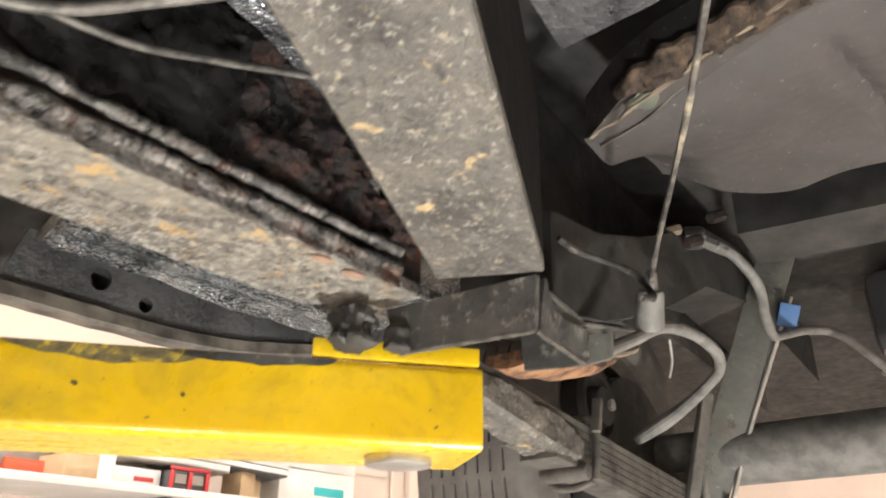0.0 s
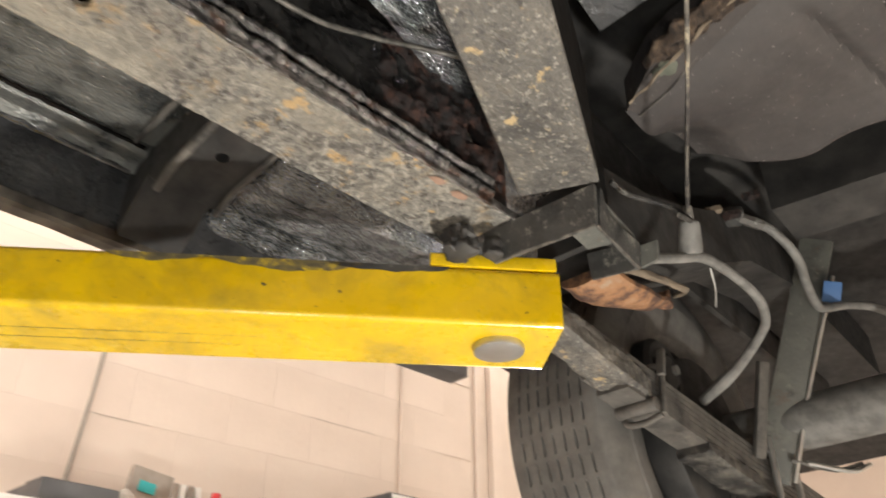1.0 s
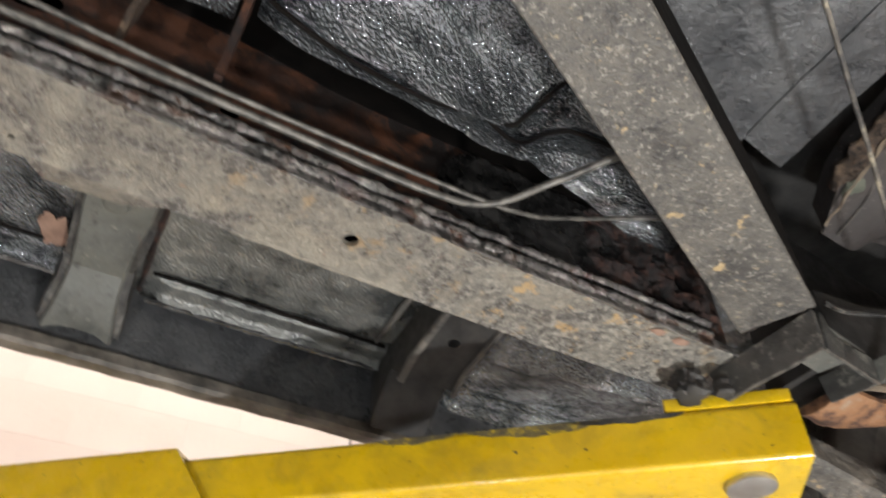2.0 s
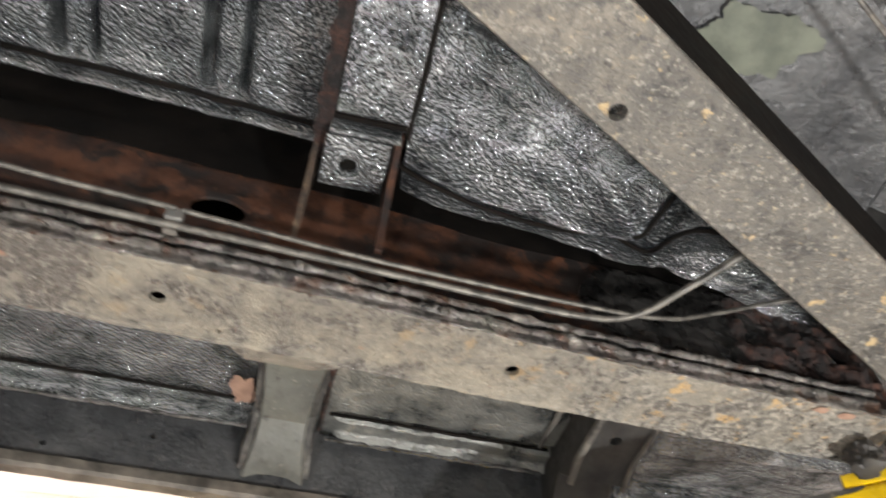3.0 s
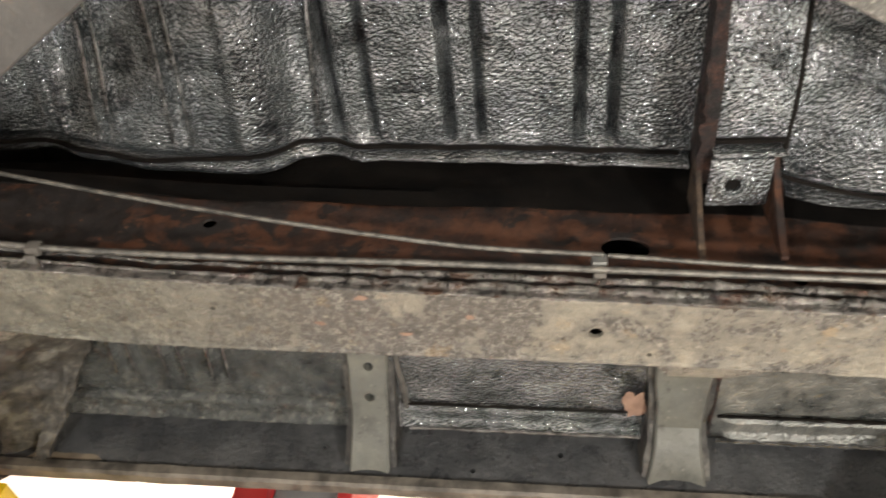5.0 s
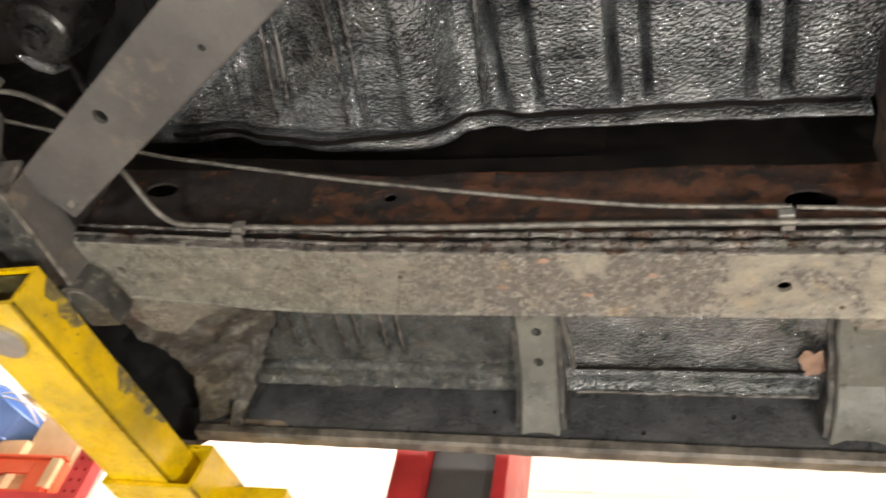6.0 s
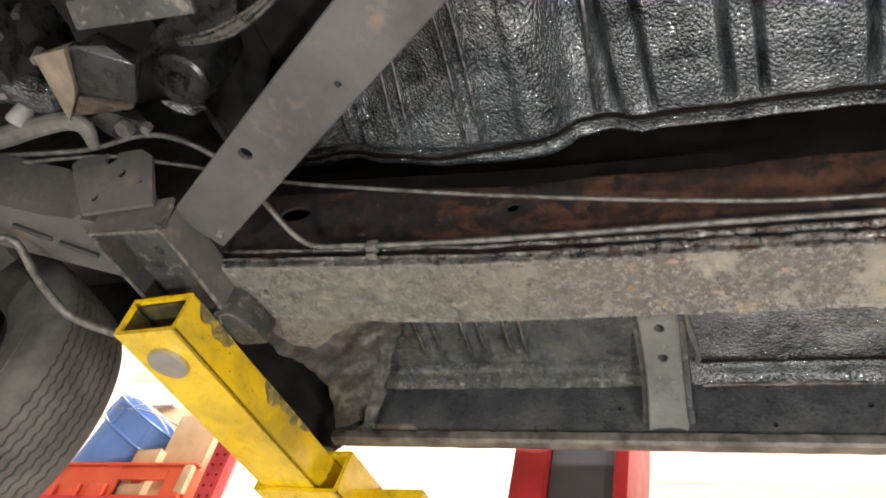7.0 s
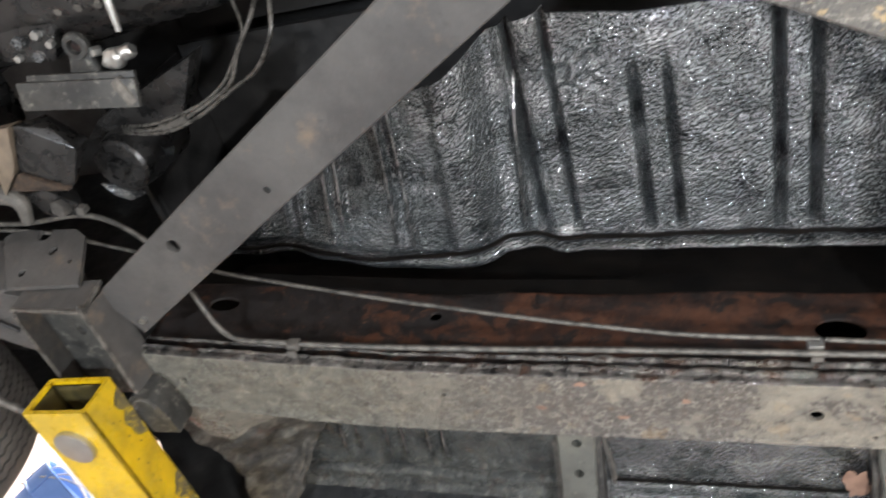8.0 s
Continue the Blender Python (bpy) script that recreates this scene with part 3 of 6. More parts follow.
    side = 1 if rear else -1
    face = n * side * (width / 2)
    if rear:
        part("edge_lip", beam(e + d * 0.002 + face - n * side * 0.004 + Vector((0, 0, 1.713)), e + d * 0.135 + face - n * side * 0.004 + Vector((0, 0, 1.713)), 0.009, 0.015, 0.002), YELLOW, arm)
    # worn-off paint along the upper edge: bands with a ragged lower border
    for k, (s0, s1, depth) in enumerate(((0.115, 0.24, 0.010), (0.2, 0.36, 0.013), (0.36, 0.46, 0.007)) if rear else ((0.015, 0.10, 0.024), (0.18, 0.235, 0.024), (0.215, 0.31, 0.018))):
        one = bmesh.new()
        top, low = [], []
        count = 44
        for i in range(count + 1):
            u = i / count
            p = e + d * (s0 + (s1 - s0) * u) + face + n * side * 0.0006
            h = depth * (math.sin(math.pi * u) ** 0.6 * (0.9 + 0.6 * noise.noise((u * 4 + k * 7, end[0], 0))) + 0.12 * noise.noise((u * 12, k, 3)) * math.sin(math.pi * u))
            top.append(one.verts.new(p + Vector((0, 0, 1.7035))))
            low.append(one.verts.new(p + Vector((0, 0, 1.7032 - max(0.0, h)))))
        for i in range(count):
            one.faces.new((top[i], top[i + 1], low[i + 1], low[i]))
        part("worn_patch", one, WORN if rear and k == 0 else SCUFF, arm, "patch of worn-off paint")
    for k, (s0, drop, size) in enumerate(((0.30, 0.030, 0.0022), (0.225, 0.034, 0.0018)) if rear else ((0.045, 0.036, 0.0015), (0.13, 0.03, 0.0015), (0.03, 0.018, 0.0018), (0.062, 0.012, 0.0022), (0.078, 0.028, 0.0014), (0.098, 0.019, 0.0018), (0.165, 0.031, 0.0014), (0.052, 0.026, 0.0012), (0.112, 0.038, 0.0016))):
        one = bmesh.new()
        bmesh.ops.create_circle(one, cap_ends=True, segments=18, radius=1)
        for v in one.verts:
            q = v.co.copy()
            f = 0.8 + 0.5 * noise.noise(q * 1.6 + Vector((k * 5, end[0], 0)))
            v.co = e + d * (s0 + (q.x * 1.2 + q.y * 0.5) * size * f) + face + n * side * 0.0006 + Vector((0, 0, 1.7035 - drop + q.y * size * f))
        part("paint_chip", one, DULL, arm)
    if rear:
        # two fine pressed lines along the underside
        for off in (0.006, -0.016):
            part("pressed_line", tube([e + d * q + n * off + Vector((0, 0, 1.6398)) for q in (0.3, 0.45, 0.63)], [0.0001, 0.0004, 0.0006], 6, 6), SCUFF, arm)
    return arm, e, d, n


front_arm = lift_arm((-0.105, -0.055), (-0.075, 1.12), 0.372, 0.1, "yellow telescopic lift arm with an open end")[0]
part("guide_block", span(-0.009, 0.080, 0.418, 0.60, 1.655, 1.70, 0.005), YELLOW, front_arm, "yellow block beside the outer tube")
lift_arm((1.634, 0.1015), (0.165, 1.226), 0.63, 0.112, "yellow telescopic lift arm worn along its upper edge")

# ---- the car on the lift ----
car = thing("car", 0.9, CENTRE, 1.4, "old car with a rusty black-coated underside raised on a lift", "car")

# side rail: a bowed box section, underside dusty, inner web rusty
RAIL = [(-0.10, -0.064, 0.036), (-0.03, -0.053, 0.046), (0.19, -0.028, 0.083), (0.33, -0.012, 0.093), (0.47, -0.003, 0.099), (0.72, 0.013, 0.110), (0.94, 0.027, 0.122), (1.10, 0.040, 0.135), (1.25, 0.050, 0.143), (1.40, 0.057, 0.152), (1.60, 0.068, 0.156)]
xs = [i * 0.01 - 0.05 for i in range(160)]


def rail_y(x):
    at = [r[0] for r in RAIL]
    lo = hi = 0.0
    for k in (-2, -1, 0, 1, 2):
        lo += float(np.interp(x + k * 0.03, at, [r[1] for r in RAIL])) / 5
        hi += float(np.interp(x + k * 0.03, at, [r[2] for r in RAIL])) / 5
    return lo, hi


def rail_section(x, pts):
    a, b = rail_y(x)
    return [(x, a + (b - a) * u + dy, z) for u, dy, z in pts]


def uneven(x, seed, size=0.0012, scale=22):
    return size * noise.noise((x * scale, seed, 0.3))


underside = part("rail_underside", loft([rail_section(x, [(0, 0.001 + uneven(x, 1), Z0 + 0.004), (0, 0.005, Z0 + uneven(x, 2)), (0.33, 0, Z0 + uneven(x, 3)), (0.66, 0, Z0 + uneven(x, 4)), (1, -0.006, Z0 + uneven(x, 5)), (1, -0.0035, Z0 - 0.0015 + uneven(x, 8, 0.001, 60)), (1, uneven(x, 6, 0.002, 40), Z0 + 0.004), (1, 0, Z0 + 0.0055), (0, 0.001, Z0 + 0.0055)]) for x in xs]), DUSTY, car, "dust-caked rail underside")
web = part("rail_web", loft([rail_section(x, [(0, 0.007, Z0 + 0.006), (0, 0.0105, Z0 + 0.006), (0, 0.0105, Z0 + 0.158), (0, 0.007, Z0 + 0.158)]) for x in xs]), RUST, car, "rusty brown rail web")
# near-black inside walls: the hollow's shade is put into their colour
part("rail_outer_wall", loft([rail_section(x, [(1, -0.007, Z0 + 0.006), (1, -0.003, Z0 + 0.006), (1, -0.003, Z0 + 0.158), (1, -0.007, Z0 + 0.158)]) for x in xs]), NEAR_BLACK, car)
part("rail_top", loft([rail_section(x, [(0, 0.011, Z0 + 0.150), (1, -0.0075, Z0 + 0.150), (1, -0.0075, Z0 + 0.157), (0, 0.011, Z0 + 0.157)]) for x in xs]), NEAR_BLACK, car)
RAIL_HOLES = [((0.0, 0.0, Z0), 0.0055), ((0.759, 0.065, Z0), 0.0075), ((1.101, 0.088, Z0), 0.0075), ((0.815, 0.098, Z0), 0.003), ((0.355, 0.03, Z0), 0.003)]
cut_holes(underside, [(p, (0, 0, 1), r, 0.03) for p, r in RAIL_HOLES])
cut_holes(web, [((0.793, 0.02, 1.836), (0, 1, 0), 0.0185, 0.03, 1.4), ((0.028, -0.03, 1.855), (0, 1, 0), 0.014, 0.03, 1.6), ((0.33, 0.0, 1.85), (0, 1, 0), 0.008, 0.03), ((0.965, 0.04, 1.80), (0, 1, 0), 0.009, 0.03), ((1.393, 0.035, 1.838), (0, 1, 0), 0.009, 0.03), ((1.486, 0.06, 1.832), (0, 1, 0), 0.022, 0.03, 0.8)])
# lumpy black seam along the inner lower edge, in two lines
for name, dy, z, r, seed in (("rail_seam", -0.001, 0.010, 0.0055, 1), ("weld_seam", -0.0025, 0.0235, 0.0048, 7)):
    rows = []
    for x in [i * 0.0026 - 0.04 for i in range(595)]:
        a, b = rail_y(x)
        rr = r * (0.5 + 0.5 * step(0.3, 0.6, x)) * max(0.2, 0.95 + 0.6 * noise.noise((x * 45, seed, 0)) + 0.4 * noise.noise((x * 110, seed, 2)) + 0.3 * noise.noise((x * 310, seed, 6)))
        c = (a + dy + 0.002 * noise.noise((x * 15, seed, 4)), Z0 + z + 0.0015 * noise.noise((x * 25, seed, 5)))
        rows.append([(x, c[0] + rr * math.cos(k * math.pi / 7), c[1] + rr * math.sin(k * math.pi / 7)) for k in range(14)])
    part(name, loft(rows), CRUST, car, "crumbling black weld seam")
# black crust creeping from the seam over the dusty underside
rows = []
for i in range(430):
    x = -0.03 + 0.0037 * i
    a = rail_y(x)[0]
    w = 0.0015 + 0.0025 * step(0.3, 0.6, x) + 0.004 * noise.noise((x * 12, 9, 0)) + 0.004 * noise.noise((x * 60, 9, 1)) + 0.004 * noise.noise((x * 190, 9, 2))
    line = []
    for k in range(7):
        y = a - 0.002 + max(0.003, w) * k / 6
        line.append((x, y, Z0 - 0.0035 * math.sin(math.pi * min(1.0, 0.25 + 0.75 * k / 6)) - 0.0015 * noise.noise((x * 110, y * 110, 3)) - 0.0004))
    rows.append([*line, (x, line[-1][1], Z0 + 0.004), (x, a - 0.002, Z0 + 0.006)])
part("edge_crust", loft(rows), CRUST, car, "black crust along the rail's inner edge")
# pale crust of dust along the outer lower edge
part("rail_edge", loft([[(x, rail_y(x)[1] - 0.003 + 0.0022 * (0.8 + 0.8 * noise.noise((x * 35, 4, 0)) + 0.5 * noise.noise((x * 120, 4, 0))) * math.cos(a), Z0 - 0.0005 + 0.0022 * (0.8 + 0.8 * noise.noise((x * 35, 4, 0)) + 0.5 * noise.noise((x * 120, 4, 0))) * math.sin(a)) for a in [k * math.pi / 4 for k in range(8)]] for x in [i * 0.006 - 0.03 for i in range(230)]]), DUSTY, car, "pale dusty rail edge")
# overspray and the gap's shade, put into one near-black flange above the rusty web
part("rail_top_flange", loft([rail_section(x, [(0, 0.0045, Z0 + 0.144 + 0.012 * noise.noise((x * 5, 3, 0)) + 0.004 * noise.noise((x * 30, 3, 0))), (0, 0.006, Z0 + 0.172), (0, max(0.012, 0.026 - rail_y(x)[0]), Z0 + 0.20), (0, max(0.014, 0.03 - rail_y(x)[0]), Z0 + 0.28), (0, 0.105, Z0 + 0.31), (0, 0.11, Z0 + 0.30), (0, max(0.04, 0.045 - rail_y(x)[0]), Z0 + 0.175)]) for x in xs]), NEAR_BLACK, car)
# black coat left on the web in places
def web_coat(x0, x1, lo, hi, seed):
    rows = []
    for i in range(61):
        u = i / 60
        x = x0 + (x1 - x0) * u
        a = rail_y(x)[0]
        mid = (lo + hi) / 2
        half = (hi - lo) / 2 * min(1.0, math.sqrt(max(0.0, min(u, 1 - u))) * 2.2 + 0.02)
        line = []
        for k in range(25):
            v = k / 12 - 1
            z = mid + half * v * (1 + 0.5 * noise.noise((x * 16, v > 0, seed)) + 0.15 * noise.noise((x * 60, v > 0, seed)))
            z = min(Z0 + 0.14, max(Z0 + 0.022, z))
            q = Vector((x * 30, z * 30, seed))
            line.append((x, a + 0.0045 - 0.006 * abs(noise.noise(q)) - 0.004 * abs(noise.noise(q * 2.5)) - 0.002 * noise.noise(q * 7), z))
        rows.append([*line, (x, a + 0.02, line[-1][2]), (x, a + 0.02, line[0][2])])
    part("web_coating", loft(rows), OILY, car, "crumbling black coat over the rust")


web_coat(1.17, 1.40, Z0 + 0.03, Z0 + 0.14, 4)
# flaking rust scab near the rear end of the web
scab = []
for i in range(61):
    x = 1.335 + 0.20 * i / 60
    a = rail_y(x)[0]
    line = []
    for k in range(37):
        z = Z0 + 0.028 + 0.112 * k / 36
        edge = min(1.0, (x - 1.335) / 0.03, (1.535 - x) / 0.02, k / 5, (36 - k) / 5)
        q = Vector((x * 38, z * 38, 1))
        out = 0.010 * (edge - 0.35) + 0.010 * noise.noise(q) + 0.006 * noise.noise(q * 2.7) + 0.003 * noise.noise(q * 6)
        line.append((x, a + 0.006 - max(-0.006, out), z))
    scab.append([*line, (x, a + 0.02, line[-1][2]), (x, a + 0.02, line[0][2])])
scab_ob = part("rust_scab", loft(scab), FLAKE, car, "flaking scab of dark red rust")
cut_holes(scab_ob, [((1.486, 0.06, 1.832), (0, 1, 0), 0.020, 0.05, 0.8), ((1.393, 0.056, 1.838), (0, 1, 0), 0.0085, 0.05)])
# primer showing through on the underside
for k, (x, y, sx, sy) in enumerate(((1.438, 0.069, 0.011, 0.005), (1.472, 0.073, 0.012, 0.006), (0.52, 0.012, 0.008, 0.004), (0.47, 0.05, 0.006, 0.004), (0.63, 0.04, 0.005, 0.004), (0.56, 0.066, 0.009, 0.003))):
    part("primer_patch", patch(x, y, Z0 - 0.0018, sx, sy, k * 3.3), ORANGE_PRIMER, car)


# cross braces
def strip(points, width, z0, z1):
    rows = []
    for i, p in enumerate(points):
        a, b = Vector(points[max(0, i - 1)]), Vector(points[min(len(points) - 1, i + 1)])
        t = (b - a).normalized()
        n = Vector((-t.y, t.x))
        e = 0.0015
        ring = [(-1, z0 + e), (-1 + 2 * e / width, z0), (1 - 2 * e / width, z0), (1, z0 + e), (1, z1), (-1, z1)]
        rows.append([(p[0] + n.x * s * width / 2, p[1] + n.y * s * width / 2, z) for s, z in ring])
    return loft(rows)


front_brace = part("cross_brace", strip([(-0.033, -0.118), (0.2, -0.264), (0.48, -0.436), (0.78, -0.62)], 0.075, Z0 + 0.001, Z0 + 0.008), BRACE, car, "flat grey painted brace")
cut_holes(front_brace, [((0.098, -0.215, Z0), (0, 0, 1), 0.0085, 0.05), ((0.245, -0.275, Z0), (0, 0, 1), 0.004, 0.05)])
REAR_BRACE = [(x, -0.211 + 0.532 * (x - 1.139)) for x in (1.536, 1.4, 1.25, 1.1, 0.95, 0.8, 0.7)]
rear_brace = part("cross_brace", strip(REAR_BRACE, 0.079, Z0, Z0 + 0.010), BRACE_DUSTY, car, "speckled dusty brace")
cut_holes(rear_brace, [((1.085, -0.215, Z0), (0, 0, 1), 0.0075, 0.05)])
# far flange, taller than the near one and near black
part("brace_flange", strip([(x + 0.017, y - 0.033) for x, y in REAR_BRACE], 0.005, Z0 + 0.0105, Z0 + 0.15), NEAR_BLACK, car)
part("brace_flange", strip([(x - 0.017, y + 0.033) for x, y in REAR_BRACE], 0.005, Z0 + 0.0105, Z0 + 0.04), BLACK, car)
part("bolt_head", cyl((-0.003, -0.109, Z0 - 0.004), (-0.003, -0.109, Z0 + 0.002), 0.0045, seg=6), ZINC, car)

# floor pan inside the rail
RIM = [(-0.12, 2.03), (0.05, 2.02), (0.11, 1.995), (0.2, 1.968), (0.24, 1.962), (0.355, 1.953), (0.385, 1.967), (0.414, 1.992), (0.44, 2.004), (0.475, 1.975), (0.5, 1.984), (0.6, 1.974), (0.725, 1.968), (0.88, 1.95)]
RIBS = [(0.594, 0.633, 0.010, -0.235), (0.749, 0.787, 0.010, -0.9), (0.452, 0.500, 0.009, -0.9)]
RIDGES = [0.055, 0.085, 0.143, 0.166, 0.252, 0.278, 0.43]


def floor_under(x, y):
    # finer steps towards the rim; the front end runs aslant above the brace
    v = (y / -0.85) ** 1.3
    start = min(0.16, max(-0.13, -0.14 - 1.2 * (0.075 - 0.32 * v)))
    x = start + (0.876 - start) * (x + 0.13) / 1.006
    y = -v * float(np.interp(x, (0.2, 0.29, 0.38, 0.43, 0.5, 0.6, 0.9), (0.235, 0.26, 0.285, 0.315, 0.332, 0.32, 0.32)))
    z = sum(float(np.interp(x + k, [r[0] for r in RIM], [r[1] for r in RIM])) for k in (-0.014, -0.007, 0, 0.007, 0.014)) / 5 + 0.022
    for a, b, h, stop in RIBS:
        z += (h * bump_at(x, a, b, 0.005) + 0.026 * math.exp(-((x - a) / 0.0048) ** 2) + 0.02 * math.exp(-((x - b) / 0.0042) ** 2)) * step(stop - 0.05, stop + 0.04, y) * step(-0.018, -0.032, y)
    for c in RIDGES:
        z -= 0.014 * math.exp(-((x - c + 0.1 * (y + 0.05)) / 0.0055) ** 2) * step(-0.30, -0.24, y) * step(-0.022, -0.045, y)
    z += 0.035 * step(0.33, 0.2, x) * step(-0.02, -0.2, y) * step(0.0, 0.12, x)
    z -= 0.014 * bump_at(x + 0.1 * (y + 0.05), 0.335, 0.385, 0.012) * step(-0.02, -0.05, y) - 0.008 * math.exp(-((x + 0.1 * (y + 0.05) - 0.402) / 0.012) ** 2)
    # rolled rim: a groove and a turned-down lip
    groove = 0.021 - 0.008 * step(0.38, 0.45, x)
    z += 0.022 * math.exp(-((y + groove) / 0.004) ** 2) - 0.006 * math.exp(-((y + groove - 0.012) / 0.005) ** 2)
    z -= 0.003 * step(-0.008, -0.004, y)
    for cx, cy, q in ((0.53, -0.25, 0.0012), (0.367, -0.223, 0.0004)):
        z += 0.006 * math.exp(-((x - cx) ** 2 + (y - cy) ** 2) / q) * (0.4 + noise.noise((x * 75, y * 75, 2)) * 2.4)
    z += 0.0018 * noise.noise((x * 14, y * 14, 0)) + 0.0012 * noise.noise((x * 40, y * 40, 5))
    return (x, y + 0.004 * noise.noise((x * 18, 0, 9)) * step(-0.05, 0.0, y) + 0.015, z)


part("floor_pan", sheet(-0.13, 0.876, -0.85, 0.0, 560, 240, floor_under), UNDERCOAT, car, "ribbed floor pan with glossy black undercoat")

def pan_at(x, y):
    """The underside of the floor pan at a place in the plan."""
    end = float(np.interp(x, (0.2, 0.29, 0.38, 0.43, 0.5, 0.6, 0.9), (0.235, 0.26, 0.285, 0.315, 0.332, 0.32, 0.32)))
    v = min(1.0, (0.015 - y) / end)
    start = min(0.16, max(-0.13, -0.14 - 1.2 * (0.075 - 0.32 * v)))
    return floor_under(-0.13 + 1.006 * (x - start) / (0.876 - start), -0.85 * v ** (1 / 1.3))


for c in (0.143, 0.166, 0.252, 0.278, 0.43):
    crest = []
    for k in range(24):
        y = -0.035 - 0.009 * k
        p = pan_at(c - 0.1 * (y + 0.035), y)
        crest.append((p[0], p[1], p[2] - 0.0004))
    part("pressed_ridge", tube(crest, [0.0026 + 0.0012 * noise.noise((k * 0.8, c * 40, 1)) for k in range(24)], 8, 3), BEAD, car)
# dark tube in the rim groove, standing in for its shade
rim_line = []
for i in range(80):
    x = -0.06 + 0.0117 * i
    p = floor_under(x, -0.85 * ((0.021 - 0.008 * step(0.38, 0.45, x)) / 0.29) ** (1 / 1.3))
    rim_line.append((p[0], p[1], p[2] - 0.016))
part("seam_and_shade_line", tube(rim_line, [0.0032 + 0.0009 * noise.noise((i * 0.9, 2, 2)) for i in range(80)], 8, 3), NEAR_BLACK, car, "dark line for the shade in a seam")


def off_line(x, y, line):
    """Distance from a bent line in the plan."""
    best = 9.0
    for (ax, ay), (bx, by) in zip(line, line[1:]):
        dx, dy = bx - ax, by - ay
        u = min(1.0, max(0.0, ((x - ax) * dx + (y - ay) * dy) / (dx * dx + dy * dy)))
        best = min(best, math.hypot(x - ax - u * dx, y - ay - u * dy))
    return best


REAR_GROOVES = [[(0.95, -0.022), (0.978, -0.013), (1.05, -0.001), (1.14, 0.001), (1.205, -0.005), (1.228, -0.012), (1.248, -0.03), (1.268, -0.062), (1.285, -0.10)], [(1.19, -0.004), (1.235, -0.006), (1.27, -0.02), (1.30, -0.03), (1.36, -0.036), (1.42, -0.04)]]
REAR_FOLD = [(0.99, -0.163), (1.033, -0.148), (1.06, -0.134), (1.085, -0.112)]


def floor_rear(x, y):
    z = 1.935 - 0.05 * step(-0.055, 0.0, y)
    z -= 0.02 * step(1.05, 1.3, x)
    # a slanted pressed ridge across the corner
    s = (x - 1.021) * 0.46 - (y + 0.116) * 0.888
    z += 0.009 * step(-0.006, 0.006, s) - 0.006 * math.exp(-((s - 0.012) / 0.008) ** 2)
    s2 = (x - 1.0) * 0.3 - (y + 0.06) * 0.95
    z -= 0.003 * math.exp(-(s2 / 0.008) ** 2) * step(0.97, 1.05, x)
    # crumpled folds beside the brace
    if y > -0.2:
        for line in REAR_GROOVES:
            d = off_line(x, y, line)
            z += 0.024 * math.exp(-(d / 0.0045) ** 2) - 0.004 * math.exp(-((d - 0.009) / 0.004) ** 2)
        z += 0.006 * math.exp(-(off_line(x, y, REAR_FOLD) / 0.007) ** 2)
    z += 0.25 * step(-0.31, -0.39, y) * step(1.5, 1.35, x)
    z -= 0.006 * step(-0.01, -0.004, y)
    return z + 0.003 * noise.noise((x * 9, y * 9, 3)) + 0.0012 * noise.noise((x * 40, y * 40, 5))


def pan_seam(x):
    return -0.26 + 0.5 * (x - 1.0)


def askew(x, y):
    """The rear floor follows the rail outwards."""
    return y + 0.057 * (max(0.0, x - 1.1) / 0.41) ** 1.5


def rear_near(x, y):
    edge = float(np.interp(x, (0.962, 1.0, 1.05, 1.14, 1.205, 1.26, 1.35, 1.475), (-0.008, 0.0, 0.007, 0.009, 0.004, 0.0, 0.012, 0.03)))
    y = pan_seam(x) + (edge - pan_seam(x)) * y
    return (x, askew(x, y), floor_rear(x, y))


def rear_far(x, y):
    y = -0.85 + (pan_seam(x) - 0.001 + 0.85) * y
    return (x, askew(x, y), floor_rear(x, y) + 0.002)


part("rear_floor_pan", sheet(0.962, 1.475, 0, 1, 220, 110, rear_near), UNDERCOAT, car, "rear floor pan with glossy black undercoat")
part("rear_floor_pan", sheet(0.962, 1.4785, 0, 1, 160, 130, rear_far), SATIN, car, "dull black rear floor pan beyond the brace")
part("rear_floor_pan", sheet(1.477, 1.545, -0.85, -0.13, 40, 200, lambda x, y: (x, askew(x, y), floor_rear(x, y))), SATIN, car)
# dark tubes laid along the rear grooves as their shade
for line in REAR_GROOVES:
    part("seam_and_shade_line", tube([(x, askew(x, y), floor_rear(x, y) - 0.016) for x, y in line], 0.0025, 8, 6), NEAR_BLACK, car, "dark line for the shade in a seam")
# unseen plain covers, added to keep ceiling light out of the floor gaps
part("gap_light_cover", span(-0.12, 1.99, -0.29, 0.64, 2.205, 2.22), BLACK, car)
part("body_light_cover", span(-2.2, 3.6, -1.47, 0.66, 2.36, 2.40), BLACK, car)
part("body_side", span(-0.12, 1.99, 0.632, 0.64, 1.92, 2.2), BLACK, car)
part("body_end", span(-0.128, -0.122, -0.28, 0.63, 2.01, 2.2), BLACK, car)
# channel crossmember with its mounting plate and rusty gussets
part("floor_crossmember", sheet(0.885, 0.957, -0.85, -0.058, 24, 200, lambda x, y: 1.908 + 0.03 * step(-0.1, -0.25, y) + 0.002 * noise.noise((x * 20, y * 20, 1)), 0.03), UNDERCOAT, car, "channel crossmember across the floor")
plate = part("mounting_plate", span(0.880, 0.944, -0.0545, 0.006, 1.884, 1.889, 0.001), UNDERCOAT, car)
cut_holes(plate, [((0.906, -0.021, 1.887), (0, 0, 1), 0.009, 0.02)])
part("plate_lip", span(0.882, 0.952, -0.0615, -0.056, 1.885, 1.9115, 0.001), UNDERCOAT, car)
